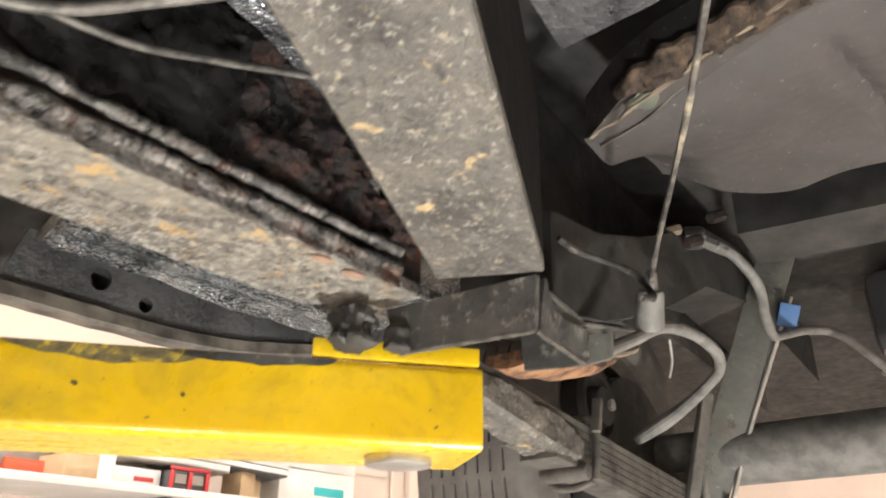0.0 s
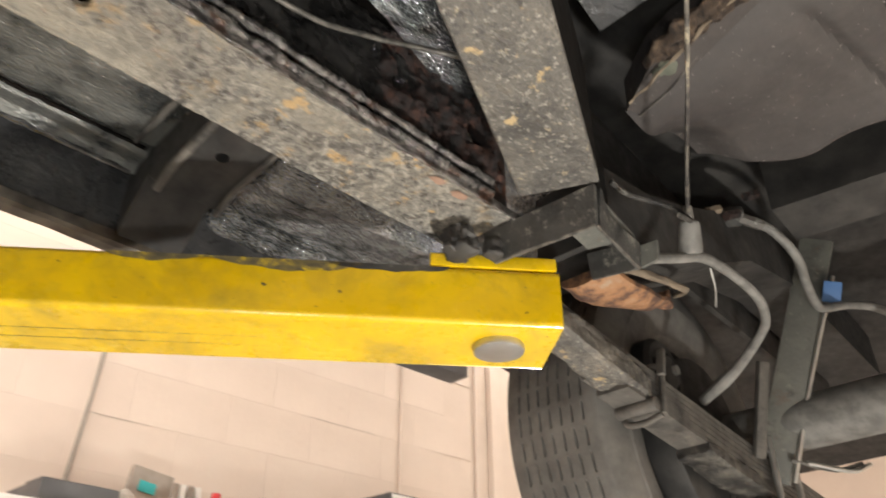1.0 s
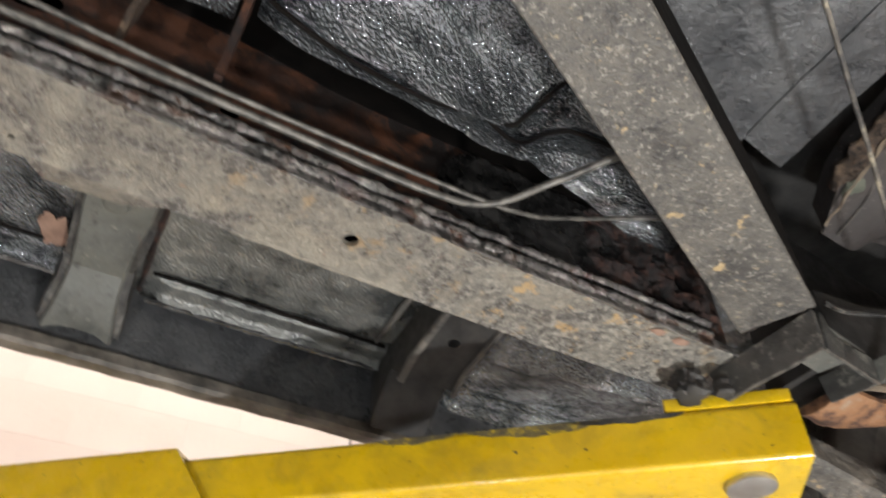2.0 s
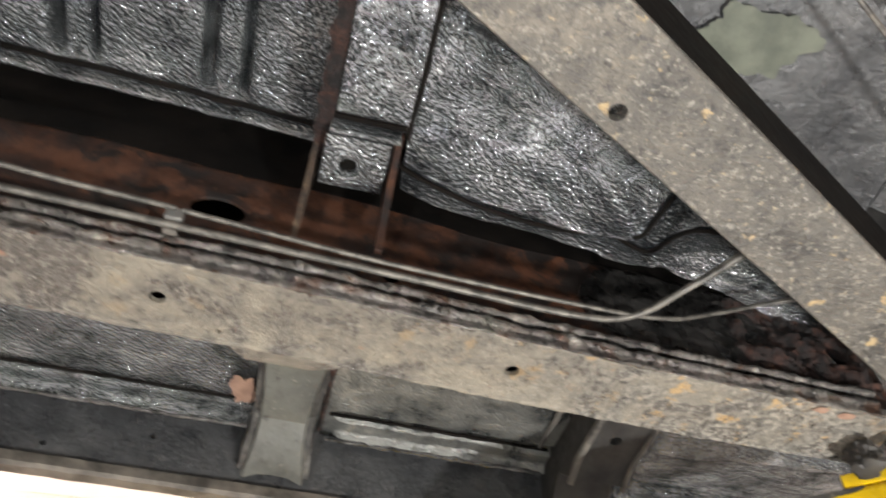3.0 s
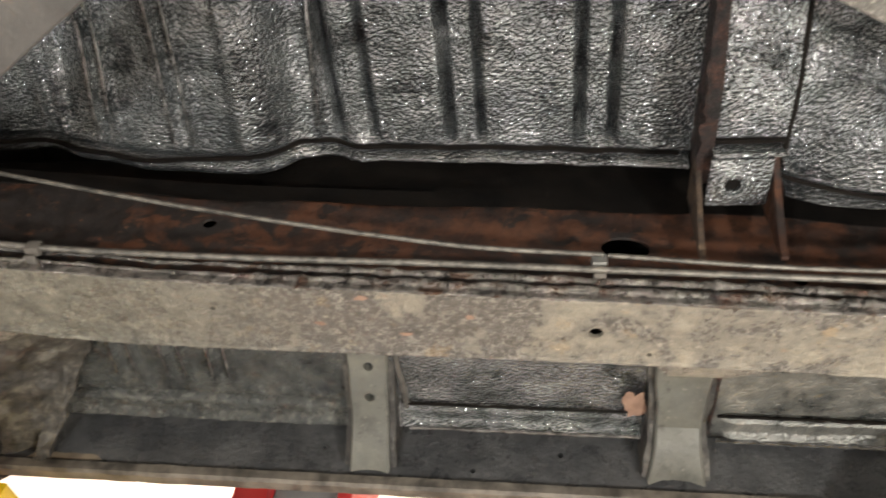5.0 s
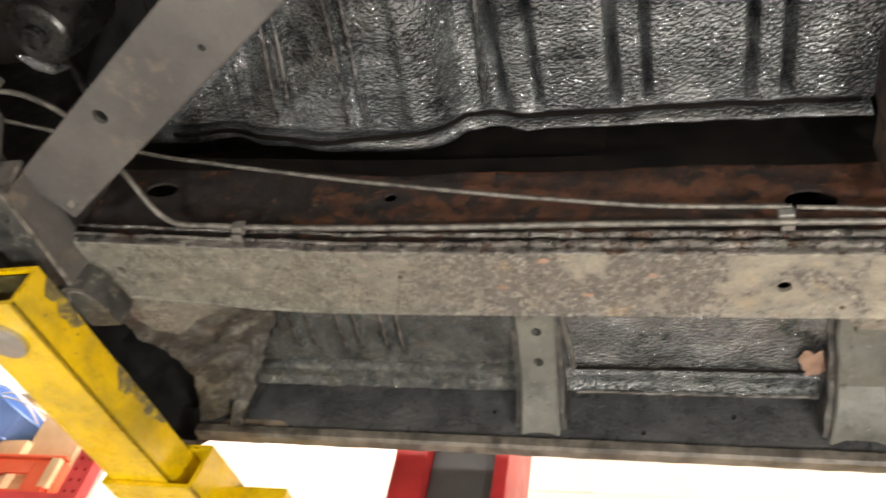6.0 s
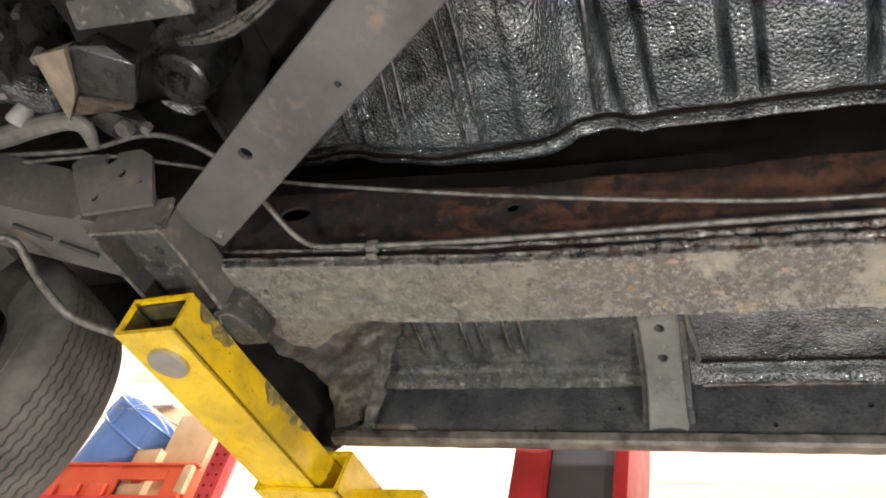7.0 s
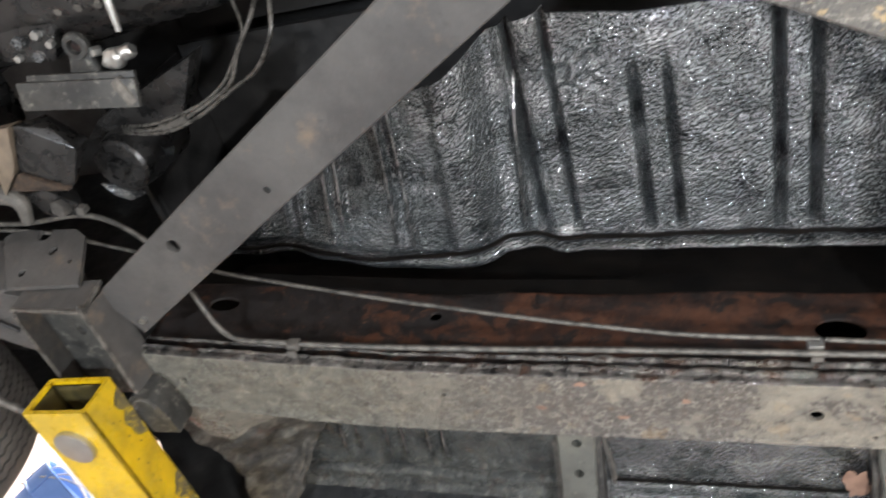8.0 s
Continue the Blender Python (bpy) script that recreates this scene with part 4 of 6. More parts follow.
# two dark tubes drawn as the shade of narrow gaps by the crossmember
part("seam_and_shade_line", tube([(0.884 + 0.012 * k, -0.0645, 1.904 + 0.001 * noise.noise((k * 1.3, 4, 4))) for k in range(7)], 0.0032, 8, 4), NEAR_BLACK, car, "dark line for the shade beside the mounting plate")
part("seam_and_shade_line", tube([(0.9595 + 0.0012 * noise.noise((k * 0.8, 7, 1)), -0.05 - 0.012 * k, 1.911 + 0.03 * step(-0.1, -0.25, -0.05 - 0.012 * k)) for k in range(40)], 0.0034, 8, 3), NEAR_BLACK, car, "dark line for the shade in a seam")
ring = [(0.906 + 0.0145 * math.cos(a), -0.021 + 0.0145 * math.sin(a), 1.8835) for a in [k * math.pi / 12 for k in range(25)]]
part("plate_ring", tube(ring, 0.0032, 8, 1), UNDERCOAT, car)
# near-black disc closing the plate's hole from above
part("plate_boss", cyl((0.906, -0.021, 1.8895), (0.906, -0.021, 1.902), 0.019, seg=28, round_by=0.003), NEAR_BLACK, car)
part("crossmember_side", loft([[(0.870 - 0.007 * abs(noise.noise((y * 30, 3, 0))) - 0.004 * noise.noise((y * 90, 5, 0)), y, 1.896 + 0.03 * step(-0.1, -0.25, y) + 0.008 * noise.noise((y * 40, 0, 0)) + 0.004 * noise.noise((y * 130, 0, 0))), (0.8835, y, 1.897 + 0.03 * step(-0.1, -0.25, y)), (0.8835, y, 1.99), (0.877, y, 1.99)] for y in [-0.85 + i * 0.006 for i in range(140)]]), FLAKE, car, "rusty crossmember side")
for x0, x1 in ((0.868, 0.8735), (0.9475, 0.9545)):
    part("gusset", loft([[(x0 + dx, y0, z), (x1 + dx, y0, z), (x1 + dx, y1, z), (x0 + dx, y1, z)] for dx, z, y0, y1 in [(-0.004 + 0.007 * q, 1.803 + 0.127 * q, 0.008 - 0.062 * q ** 1.5 + 0.003 * noise.noise((q * 9, x0 * 50, 0)), 0.014 + 0.016 * q) for q in [k / 12 for k in range(13)]]]), RUST if x0 > 0.9 else BROWN, car, "rusty gusset plate")

# outboard floor, sill and outriggers
AXES = OUTBOARD
OUT_RIBS = [0.075, 0.105, 0.155, 0.182, 0.225, 0.25]


def outer_under(x, y):
    bead = step(0.955, 0.985, x) if x > 0.9 else 1.0
    wave = 0.002 * noise.noise((x * 14, 1, 7))
    z = 1.916 + bead * (0.016 * math.exp(-((y - 0.388 - wave) / 0.0042) ** 2) - 0.005 * bump_at(y, 0.396, 0.43, 0.004) - 0.012 * math.exp(-((y - 0.428 - wave) / 0.006) ** 2))
    if x < 0.42:
        for c in OUT_RIBS:
            z -= 0.012 * math.exp(-((x - c + 0.1 * (y - 0.25)) / 0.006) ** 2) * step(0.37, 0.33, y)
        z -= bump_at(y, 0.36, 0.455, 0.02) * (0.003 + 0.0022 * noise.noise((x * 45, y * 75, 8)) + 0.002 * noise.noise((x * 150, y * 170, 8)))
    if x > 1.36:
        z -= 0.035 * step(1.36, 1.42, x)
        z -= 0.008 * math.exp(-((y - 0.30 + 0.1 * (x - 1.4)) / 0.012) ** 2) - 0.006 * math.exp(-((y - 0.25) / 0.01) ** 2) + 0.004 * noise.noise((x * 12, y * 60, 4)) + 0.002 * noise.noise((x * 40, y * 120, 6))
    return z + 0.002 * noise.noise((x * 16, y * 16, 2)) + 0.001 * noise.noise((x * 50, y * 50, 5))


part("outer_floor", sheet(-0.13, 0.44, 0.041, 0.457, 260, 200, outer_under), GRIT, car, "outer floor strip with dusty black undercoat")
for c in OUT_RIBS:
    part("pressed_ridge", tube([(c - 0.1 * (y - 0.25), y, outer_under(c - 0.1 * (y - 0.25), y) + 0.0005) for y in [0.1 + 0.012 * k for k in range(21)]], [0.0024 + 0.0012 * noise.noise((k * 0.8, c * 50, 2)) for k in range(21)], 8, 3), BEAD, car)
part("outer_floor", sheet(0.441, 0.905, 0.041, 0.457, 150, 260, outer_under), UNDERCOAT, car, "outer floor strip with glossy black undercoat")
part("outer_floor", sheet(0.906, 1.318, 0.041, 0.457, 130, 260, outer_under), DUSTED, car, "outer floor strip with dull black coat")
part("outer_floor", sheet(1.319, 1.86, 0.041, 0.457, 140, 110, outer_under), UNDERCOAT, car, "rear end of the outer floor, streaked glossy black")


# a glossy bead, and a near-black tube for the shade of the groove
for x0, x1 in ((0.502, 0.852), (0.957, 1.283)):
    for y, z, r, mat, label in ((0.429, 1.901, 0.0044, BEAD, "smooth pressed bead along the floor's edge"), (0.388, 1.914, 0.0026, NEAR_BLACK, "dark line for the shade in the floor groove")):
        n = 30
        part("floor_bead_and_shade", tube([(x0 + (x1 - x0) * k / n, y + 0.0018 * noise.noise((k * 0.7, x0, 3)), z + 0.0012 * noise.noise((k * 0.9, x0, 5))) for k in range(n + 1)], [r * (0.95 + 0.3 * noise.noise((k * 1.3, x0, r * 900))) for k in range(n + 1)], 10, 4), mat, car, label)


def sill_lift(x):
    return 0.012 * step(1.55, 1.75, x) + 0.055 * step(1.65, 2.0, x)


def patch_on_sill():
    bm = bmesh.new()
    lo, hi = [], []
    for i in range(41):
        u = i / 40
        x = -0.10 + 0.125 * u
        e = min(1.0, 6 * u, 6 * (1 - u))
        lo.append(bm.verts.new((x, 0.4545, 1.8295)))
        hi.append(bm.verts.new((x, 0.4555, 1.83 + e * (0.017 + 0.006 * noise.noise((x * 60, 3, 0)) + 0.003 * noise.noise((x * 200, 3, 0))))))
    for i in range(40):
        bm.faces.new((lo[i], lo[i + 1], hi[i + 1], hi[i]))
    return bm


sill_rows = []
for i in range(110):
    x = -0.14 + 2.1 * i / 109
    u = sill_lift(x)
    w = 0.0012 * noise.noise((x * 30, 2, 0))
    sill_rows.append([(x, 0.438, 1.93), (x, 0.4585, 1.824 + u), (x, 0.452 + w, 1.82 + u), (x, 0.451 + w, 1.813 + u + w), (x, 0.456, 1.810 + u + w), (x, 0.472, 1.810 + u + w), (x, 0.476, 1.815 + u), (x, 0.55, 1.86 + u), (x, 0.55, 1.95)])
flange = part("sill_flange", loft([[(x, 0.456, 1.8285 + u), (x, 0.4505 + w, 1.8255 + u), (x, 0.4495 + w, 1.811 + u + w), (x, 0.455, 1.807 + u + w), (x, 0.473, 1.807 + u + w), (x, 0.4775, 1.812 + u), (x, 0.477, 1.8285 + u)] for x, u, w in [(-0.14 + 2.1 * i / 139, sill_lift(-0.14 + 2.1 * i / 139), uneven(i * 0.015, 12, 0.0016, 30)) for i in range(140)]]), FLANGE, car, "worn grey-brown pinch flange of the sill")
part("dust_patch", patch_on_sill(), TAN, car, "pale dust on the sill flange")
sill = part("sill", loft(sill_rows), SATIN, car, "black sill with a pinched lower flange")
cut_holes(sill, [((0.37, 0.458, 1.87), (0, 1, 0), 0.003, 0.02), ((0.6, 0.458, 1.845), (0, 1, 0), 0.004, 0.02), ((0.73, 0.458, 1.875), (0, 1, 0), 0.004, 0.02), ((1.485, 0.458, 1.858), (0, 1, 0), 0.0125, 0.03), ((1.495, 0.458, 1.888), (0, 1, 0), 0.007, 0.03), ((1.545, 0.458, 1.845), (0, 1, 0), 0.009, 0.03)])


def outrigger(x0, x1, shift, z_in, z_knee, knee, foot, mat, label, holes=(), waist=0.0, arch=0.0, flanges=False):
    """A bracket that runs out from the rail and bends down to the sill; waist: how far its flanks draw in."""
    rows = []
    pts = [(0.06, z_in, 0), (knee - 0.1, z_knee + 0.004, 0), (knee - 0.02, z_knee + 0.001, 0.1), (knee, z_knee - 0.003, 0.4), (knee + 0.02, z_knee - 0.014, 0.8), (0.375, foot + 0.05, 1), (0.40, foot + 0.032, 0.9), (0.42, foot + 0.017, 0.5), (0.438, foot + 0.004, 0.0), (0.445, foot, -0.2)]
    sides = ([], [])
    for y, z, w in pts:
        k = (y - 0.1) / 0.35 * shift
        e = 0.003
        a, b = x0 + k + waist * w, x1 + k - waist * w
        up = arch * step(0.425, 0.445, y)
        rows.append([(a, y, z + e), (a + e, y, z), (a * 0.75 + b * 0.25, y, z + up), (a * 0.5 + b * 0.5, y, z + up * 1.2), (a * 0.25 + b * 0.75, y, z + up), (b - e, y, z), (b, y, z + e), (b, y, 1.93), (a, y, 1.93)])
        for side, edge, sign in ((sides[0], a, -1), (sides[1], b, 1)):
            out = edge + sign * (0.009 + 0.004 * noise.noise((y * 40, x0 * 9, sign)))
            ring = [(edge - sign * 0.001, y, z + 0.010), (out, y, z + 0.012 + 0.004 * noise.noise((y * 60, x0 * 7, sign))), (out, y, 1.93), (edge - sign * 0.001, y, 1.93)]
            side.append(ring if sign > 0 else ring[::-1])
    ob = part("outrigger", loft(rows), mat, car, label)
    if holes:
        cut_holes(ob, [(p, (0, 0.25, 1), r, 0.03) for p, r in holes])
    if flanges:
        for side in sides:
            part("outrigger_flange", loft(side), CAKED, ob, "dirty welded flange")
    return ob


outrigger(0.434, 0.493, -0.016, 1.905, 1.905, 0.305, 1.827, OUTRIG, "dusty grey outrigger bracket with two holes", [((0.456, 0.294, 1.905), 0.0075), ((0.454, 0.342, 1.887), 0.0075)], 0.002, 0.004, True)
outrigger(0.862, 0.942, -0.008, 1.905, 1.900, 0.315, 1.831, OUTRIG, "broad grey outrigger bracket", [], 0.008, 0.008, True)
part("boss", cyl((0.893, 0.272, 1.896), (0.893, 0.272, 1.906), 0.014, seg=24, round_by=0.003), OUTRIG, car)
outrigger(1.290, 1.376, 0.0, 1.856, 1.856, 0.325, 1.818, DULL, "dark outrigger bracket with pale folded edges", [((1.331, 0.268, 1.857), 0.0085)])
for x, w in ((1.2935, 0.0055), (1.3725, 0.004)):
    part("folded_edge", loft([[(x - w, y, z), (x - w + 0.002, y, z - 0.004), (x + w - 0.002, y, z - 0.004), (x + w, y, z)] for y, z in ((0.1, 1.8555), (0.2, 1.859), (0.27, 1.8555), (0.31, 1.853), (0.35, 1.839))]), DIRTY, car, "dusty folded edge")
part("rail_gusset", loft([[(x0, y, z), (x1, y, z), (x1, y, z + 0.006), (x0, y, z + 0.006)] for y, x0, x1, z in ((0.08, 0.815, 0.97, 1.756), (0.105, 0.832, 0.93, 1.759), (0.122, 0.84, 0.905, 1.766), (0.13, 0.846, 0.895, 1.788))]), DUSTY, car)
# rusty edges beside the brackets
for x, y0, y1, z in ((0.497, 0.11, 0.43, 1.909), (0.858, 0.13, 0.44, 1.908), (0.947, 0.2, 0.43, 1.908), (1.268, 0.12, 0.38, 1.905)):
    part("seam_and_shade_line", tube([(x + 0.004 * noise.noise((i, x, 0)), y0 + (y1 - y0) * i / 7, z + 0.0065) for i in range(8)], [0.004 + 0.002 * noise.noise((i * 3.1, x * 7, 1)) for i in range(8)], 8, 6, wobble=0.4), DIRTY if x != 0.947 else FLAKE, car)
for x, y, sx, sy in ((0.836, 0.36, 0.017, 0.036),):
    part("primer_patch", patch(x, y, 1.9075, sx, sy, 4.4), ORANGE_PRIMER, car)

AXES = PLAIN
# front outrigger beside the wheel arch
FRONT_EDGE = [(-0.05, 0.055, 1.757), (-0.08, 0.11, 1.77), (-0.09, 0.16, 1.785), (-0.083, 0.21, 1.80), (-0.08, 0.26, 1.812), (-0.086, 0.31, 1.823), (-0.105, 0.37, 1.828), (-0.13, 0.43, 1.824)]
BACK_EDGE = [(0.14, 0.07, 1.79), (0.12, 0.13, 1.85), (0.085, 0.19, 1.885), (0.055, 0.24, 1.907), (0.03, 0.29, 1.905), (0.0, 0.34, 1.88), (-0.03, 0.39, 1.85), (-0.048, 0.43, 1.827)]
rows = []
for i in range(36):
    u = i / 35 * (len(FRONT_EDGE) - 1)
    f, b = (Vector([np.interp(u, range(len(e)), [p[k] for p in e]) for k in range(3)]) for e in (FRONT_EDGE, BACK_EDGE))
    line = []
    for k in range(17):
        p = f.lerp(b, k / 16)
        p.z += 0.009 * noise.noise(p * 24) + 0.006 * noise.noise(p * 60) + 0.003 * noise.noise(p * 150) + 0.008 * math.sin(k / 16 * math.pi)
        line.append(p)
    rows.append([*line, b + Vector((0, 0, 0.02)), f + Vector((0, 0, 0.02))])
part("front_outrigger", loft(rows), CAKED, car, "dirt-caked front outrigger with rust streaks")
fillet = []
for i in range(25):
    u = i / 24
    x = -0.055 + 0.2 * u
    inner = rail_y(x)[1] - 0.006
    outer = float(np.interp(u, (0, 0.12, 0.28, 0.5, 0.75, 1), (0.085, 0.128, 0.142, 0.112, 0.092, 0.08))) + 0.003 * noise.noise((x * 60, 2, 0))
    line = []
    for k in range(9):
        v = k / 8
        y = inner + (max(outer, inner + 0.004) - inner) * v
        line.append((x, y, Z0 + 0.002 + 0.014 * v * v + 0.0025 * noise.noise((x * 45, y * 45, 6))))
    fillet.append([*line, (x, line[-1][1], Z0 + 0.03), (x, inner, Z0 + 0.02)])
part("rail_foot", loft(fillet), DUSTY, car, "cream dusty foot of the rail")
# rusty crust along the outrigger's rear flank
crust = []
for i in range(41):
    u = i / 40
    b = Vector([np.interp(u * (len(BACK_EDGE) - 1), range(len(BACK_EDGE)), [p[k] for p in BACK_EDGE]) for k in range(3)])
    line = []
    for k in range(15):
        v = k / 14
        v2 = v * (0.55 + 0.45 * noise.noise((u * 9, 2, 0)))
        q = b + Vector((-0.022 + 0.036 * v2, 0.012 * v2, -0.015 + 0.022 * v2))
        w = noise.noise(q * 60) + 0.6 * noise.noise(q * 150)
        line.append(q + Vector((0.003 * w, 0, -0.005 * max(0, w) * math.sin(math.pi * v))))
    crust.append([*line, line[-1] + Vector((0, 0, 0.012)), line[0] + Vector((0, 0, 0.012))])
part("rust_crust", loft(crust), CAKED, car, "flaking rust along the outrigger")
# black sheet standing in for the shade inside the wheel arch
part("arch_shade_sheet", span(-0.15, -0.135, 0.05, 0.46, 1.93, 2.3), BLACK, car)
part("front_wing", loft([[(x, 0.455, z), (x, 0.47, z), (x, 0.52, z + 0.06), (x, 0.52, 2.31), (x, 0.455, 2.31)] for x, z in ((-0.141, 1.80), (-0.22, 1.803), (-0.28, 1.84), (-0.36, 1.93), (-0.46, 2.02), (-0.7, 2.12), (-1.2, 2.1))]), BLACK, car)


# brackets below the rail's ends
def end_bracket(x_face, x_back, y_in, y_out, lean, label, mat, up=0.0, rib=True, hole=None, top=Z0 + 0.0115):
    """An open-bottomed box: a wall across, an inner wall and a top, with pale lower edges."""
    s = 1 if x_back > x_face else -1
    br = part("jacking_bracket", span(min(x_face, x_back), max(x_face, x_back), y_in + 0.004, y_out, top, top + 0.006), mat, car, label)
    part("bracket_wall", loft([[(x_face, y, z), (x_face + s * 0.006, y, z), (x_face + s * 0.006 - s * lean, y, top), (x_face - s * lean, y, top)] for y, z in ((y_in, 1.712 + up), (y_in + 0.01, 1.707 + up), (y_out - 0.01, 1.707 + up), (y_out, 1.714 + up))]), mat, br)
    part("bracket_wall", loft([[(x, y_in, z), (x, y_in + 0.005, z), (x, y_in + 0.002 - lean, top + 0.005), (x, y_in - 0.004 - lean, top + 0.005)] for x, z in ((x_face + s * 0.0065, 1.712 + up), ((x_face + x_back) / 2, 1.714 + up), (x_back, 1.722 + up))]), mat, br)
    lining = part("bracket_lining", span(min(x_face + s * 0.008, x_back), max(x_face + s * 0.008, x_back), y_in + 0.006, y_out - 0.002, top - 0.006, top - 0.0005), DIRTY if rib else WORN, br, "paler dusty inside of the channel")
    if hole:
        cut_holes(lining, [hole])
        cut_holes(br, [hole])
    if rib:
        part("bracket_rib", span(min(x_face + s * 0.05, x_face + s * 0.056), max(x_face + s * 0.05, x_face + s * 0.056), y_in + 0.006, y_out - 0.03, 1.72, top - 0.006), DIRTY, br)
    part("pale_edge", tube([(x_face + s * 0.003, y_out - 0.004, 1.708 + up), (x_face + s * 0.003, y_in + 0.006, 1.7075 + up), (x_face + s * 0.012, y_in + 0.002, 1.7095 + up), (x_back, y_in + 0.002, 1.7205 + up)], 0.0032, 8, 6, wobble=0.3), PIPE, br, "bare worn lower edge")
    return br


# rear: a notched channel, open below, with a small turned tab
rear_br = part("jacking_bracket", hull([(x, y, z) for x, y in ((1.552, -0.026), (1.546, 0.028), (1.64, 0.045), (1.658, -0.004)) for z in (1.7435, 1.7475)]), OUTRIG, car, "worn black channel bracket under the rail end")
part("bracket_wall", loft([[(xb, yb, 1.711), (xb + 0.005, yb + 0.001, 1.711), (xt + 0.005, yt, 1.747), (xt, yt, 1.747)] for xb, yb, xt, yt in [(1.561 - 0.019 * u, -0.021 + 0.118 * u, 1.549 - 0.012 * u, -0.031 + 0.136 * u) for u in (0, 0.1, 0.35, 0.6, 0.85, 1)]]), WORN, rear_br)
side = []
for u, top in ((0, 1.748), (0.05, 1.7475), (0.12, 1.739), (0.25, 1.7335), (0.45, 1.7315), (0.7, 1.7345), (1, 1.737)):
    x, y = 1.5665 + 0.0985 * u, -0.021 + 0.021 * u
    lean = (top - 1.712) * 0.28
    side.append([(x, y, 1.7115), (x, y + 0.0045, 1.7115), (x - lean * 0.6, y + 0.0045 - lean, top), (x - lean * 0.6, y - lean, top)])
part("bracket_wall", loft(side), WORN, rear_br, "rusty notched side wall")
part("bracket_tab", hull([(x, y, z) for x, y, z in ((1.6655, -0.001, 1.712), (1.6655, -0.022, 1.7135), (1.66, -0.027, 1.732), (1.659, -0.008, 1.733), (1.6695, -0.001, 1.712), (1.6695, -0.022, 1.7135), (1.664, -0.027, 1.732), (1.663, -0.008, 1.733))]), OUTRIG, rear_br)
part("bracket_wall", loft([[(xb, yb, 1.7125), (xb + 0.004, yb, 1.7125), (xb, yb, 1.7425), (xb - 0.004, yb, 1.7425)] for xb, yb in [(1.6635 - 0.024 * u, 0.002 + 0.078 * u) for u in (0, 0.2, 0.4, 0.62)]]), WORN, rear_br)
for p, q, r in (((1.545, 0.096, 1.711), (1.5625, -0.0195, 1.711), 0.0022), ((1.5635, -0.02, 1.711), (1.665, 0.0, 1.7115), 0.002), ((1.665, 0.003, 1.7125), (1.6505, 0.05, 1.7125), 0.0016)):
    p, q = Vector(p), Vector(q)
    part("pale_edge", tube([p.lerp(q, k / 5) for k in range(6)], r, 8, 4, wobble=0.3), PIPE, rear_br, "bare worn lower edge")
front_br = end_bracket(-0.041, -0.166, -0.156, 0.03, 0.003, "grey channel bracket under the rail end", BRACE, 0.007, False, ((-0.117, -0.09, Z0 + 0.01), (0, 0, 1), 0.0075, 0.03))
part("bracket_wall", loft([[(-0.150, y, z), (-0.155, y, z), (-0.170, y, Z0 + 0.011), (-0.165, y, Z0 + 0.011)] for y, z in ((-0.155, 1.717), (-0.09, 1.717), (-0.03, 1.718), (0.02, 1.722))]), BRACE, front_br)
part("pale_edge", tube([(-0.1525, -0.152, 1.7165), (-0.1525, -0.1, 1.7163), (-0.153, 0.0, 1.7185)], 0.0028, 8, 6, wobble=0.3), PIPE, front_br)
part("pale_edge", tube([(-0.043, -0.162, 1.752), (-0.043, -0.158, 1.73), (-0.042, -0.155, 1.715)], 0.0035, 8, 6, wobble=0.3), PIPE, front_br)
hanger = part("hanger_plate", hull([(x, y + dy, z) for x, y, z in ((-0.185, -0.165, 1.753), (-0.07, -0.163, 1.753), (-0.075, -0.166, 1.77), (-0.095, -0.186, 1.824), (-0.115, -0.191, 1.836), (-0.22, -0.195, 1.838), (-0.232, -0.192, 1.828)) for dy in (0.0, -0.005)]), BRACE, front_br, "leaning hanger plate with holes")
cut_holes(hanger, [((x, y, z), (0, 0.94, 0.35), r, 0.03) for x, y, z, r in ((-0.163, -0.192, 1.832, 0.0105), (-0.136, -0.183, 1.805, 0.0065), (-0.17, -0.172, 1.775, 0.0055), (-0.1, -0.177, 1.788, 0.003))])
part("hanger_side", hull([(x, y, z) for x, y, z in ((-0.188, -0.164, 1.754), (-0.23, -0.15, 1.756), (-0.228, -0.196, 1.84), (-0.25, -0.18, 1.83), (-0.192, -0.168, 1.754), (-0.234, -0.155, 1.756))]), BRACE, front_br)

# rail ahead of the front bracket
part("front_rail", loft([[(x, a, z), (x, b, z + 0.003), (x, b, z + 0.09), (x, a, z + 0.09)] for x, a, b, z in ((-0.16, -0.145, -0.02, 1.757), (-0.25, -0.18, -0.075, 1.752), (-0.4, -0.25, -0.15, 1.756), (-0.9, -0.42, -0.33, 1.79))]), BRACE, car, "dusty front rail")
for x, y in ((-0.235, -0.115), (-0.285, -0.155)):
    part("slot_edge", tube([(x + 0.02, y + 0.018, 1.7525), (x, y, 1.7505), (x - 0.02, y - 0.016, 1.7505)], 0.0035, 8, 5), BLACK, car)

# lift pads between the arms and the rail
def lift_pad(x, y, label):
    return thing("lift_pad", x, y, 1.706, label, "lift pad", "pads of the lift")


def crumpled(bm, x, y, amount):
    for v in bm.verts:
        r = Vector((v.co.x - x, v.co.y - y))
        r *= 1 + amount * noise.noise((r.x * 90, r.y * 90, v.co.z * 70)) + amount * 0.5 * noise.noise((r.x * 250, r.y * 250, v.co.z * 200))
        v.co.x, v.co.y = x + r.x, y + r.y
    return bm


def stacked_rod(x, y, z0, z1, r):
    rows = []
    for k in range(13):
        z = z0 + (z1 - z0) * k / 12
        rr = r * (1 + 0.1 * math.sin(k * 0.9) - (0.25 if k in (0, 12) else 0))
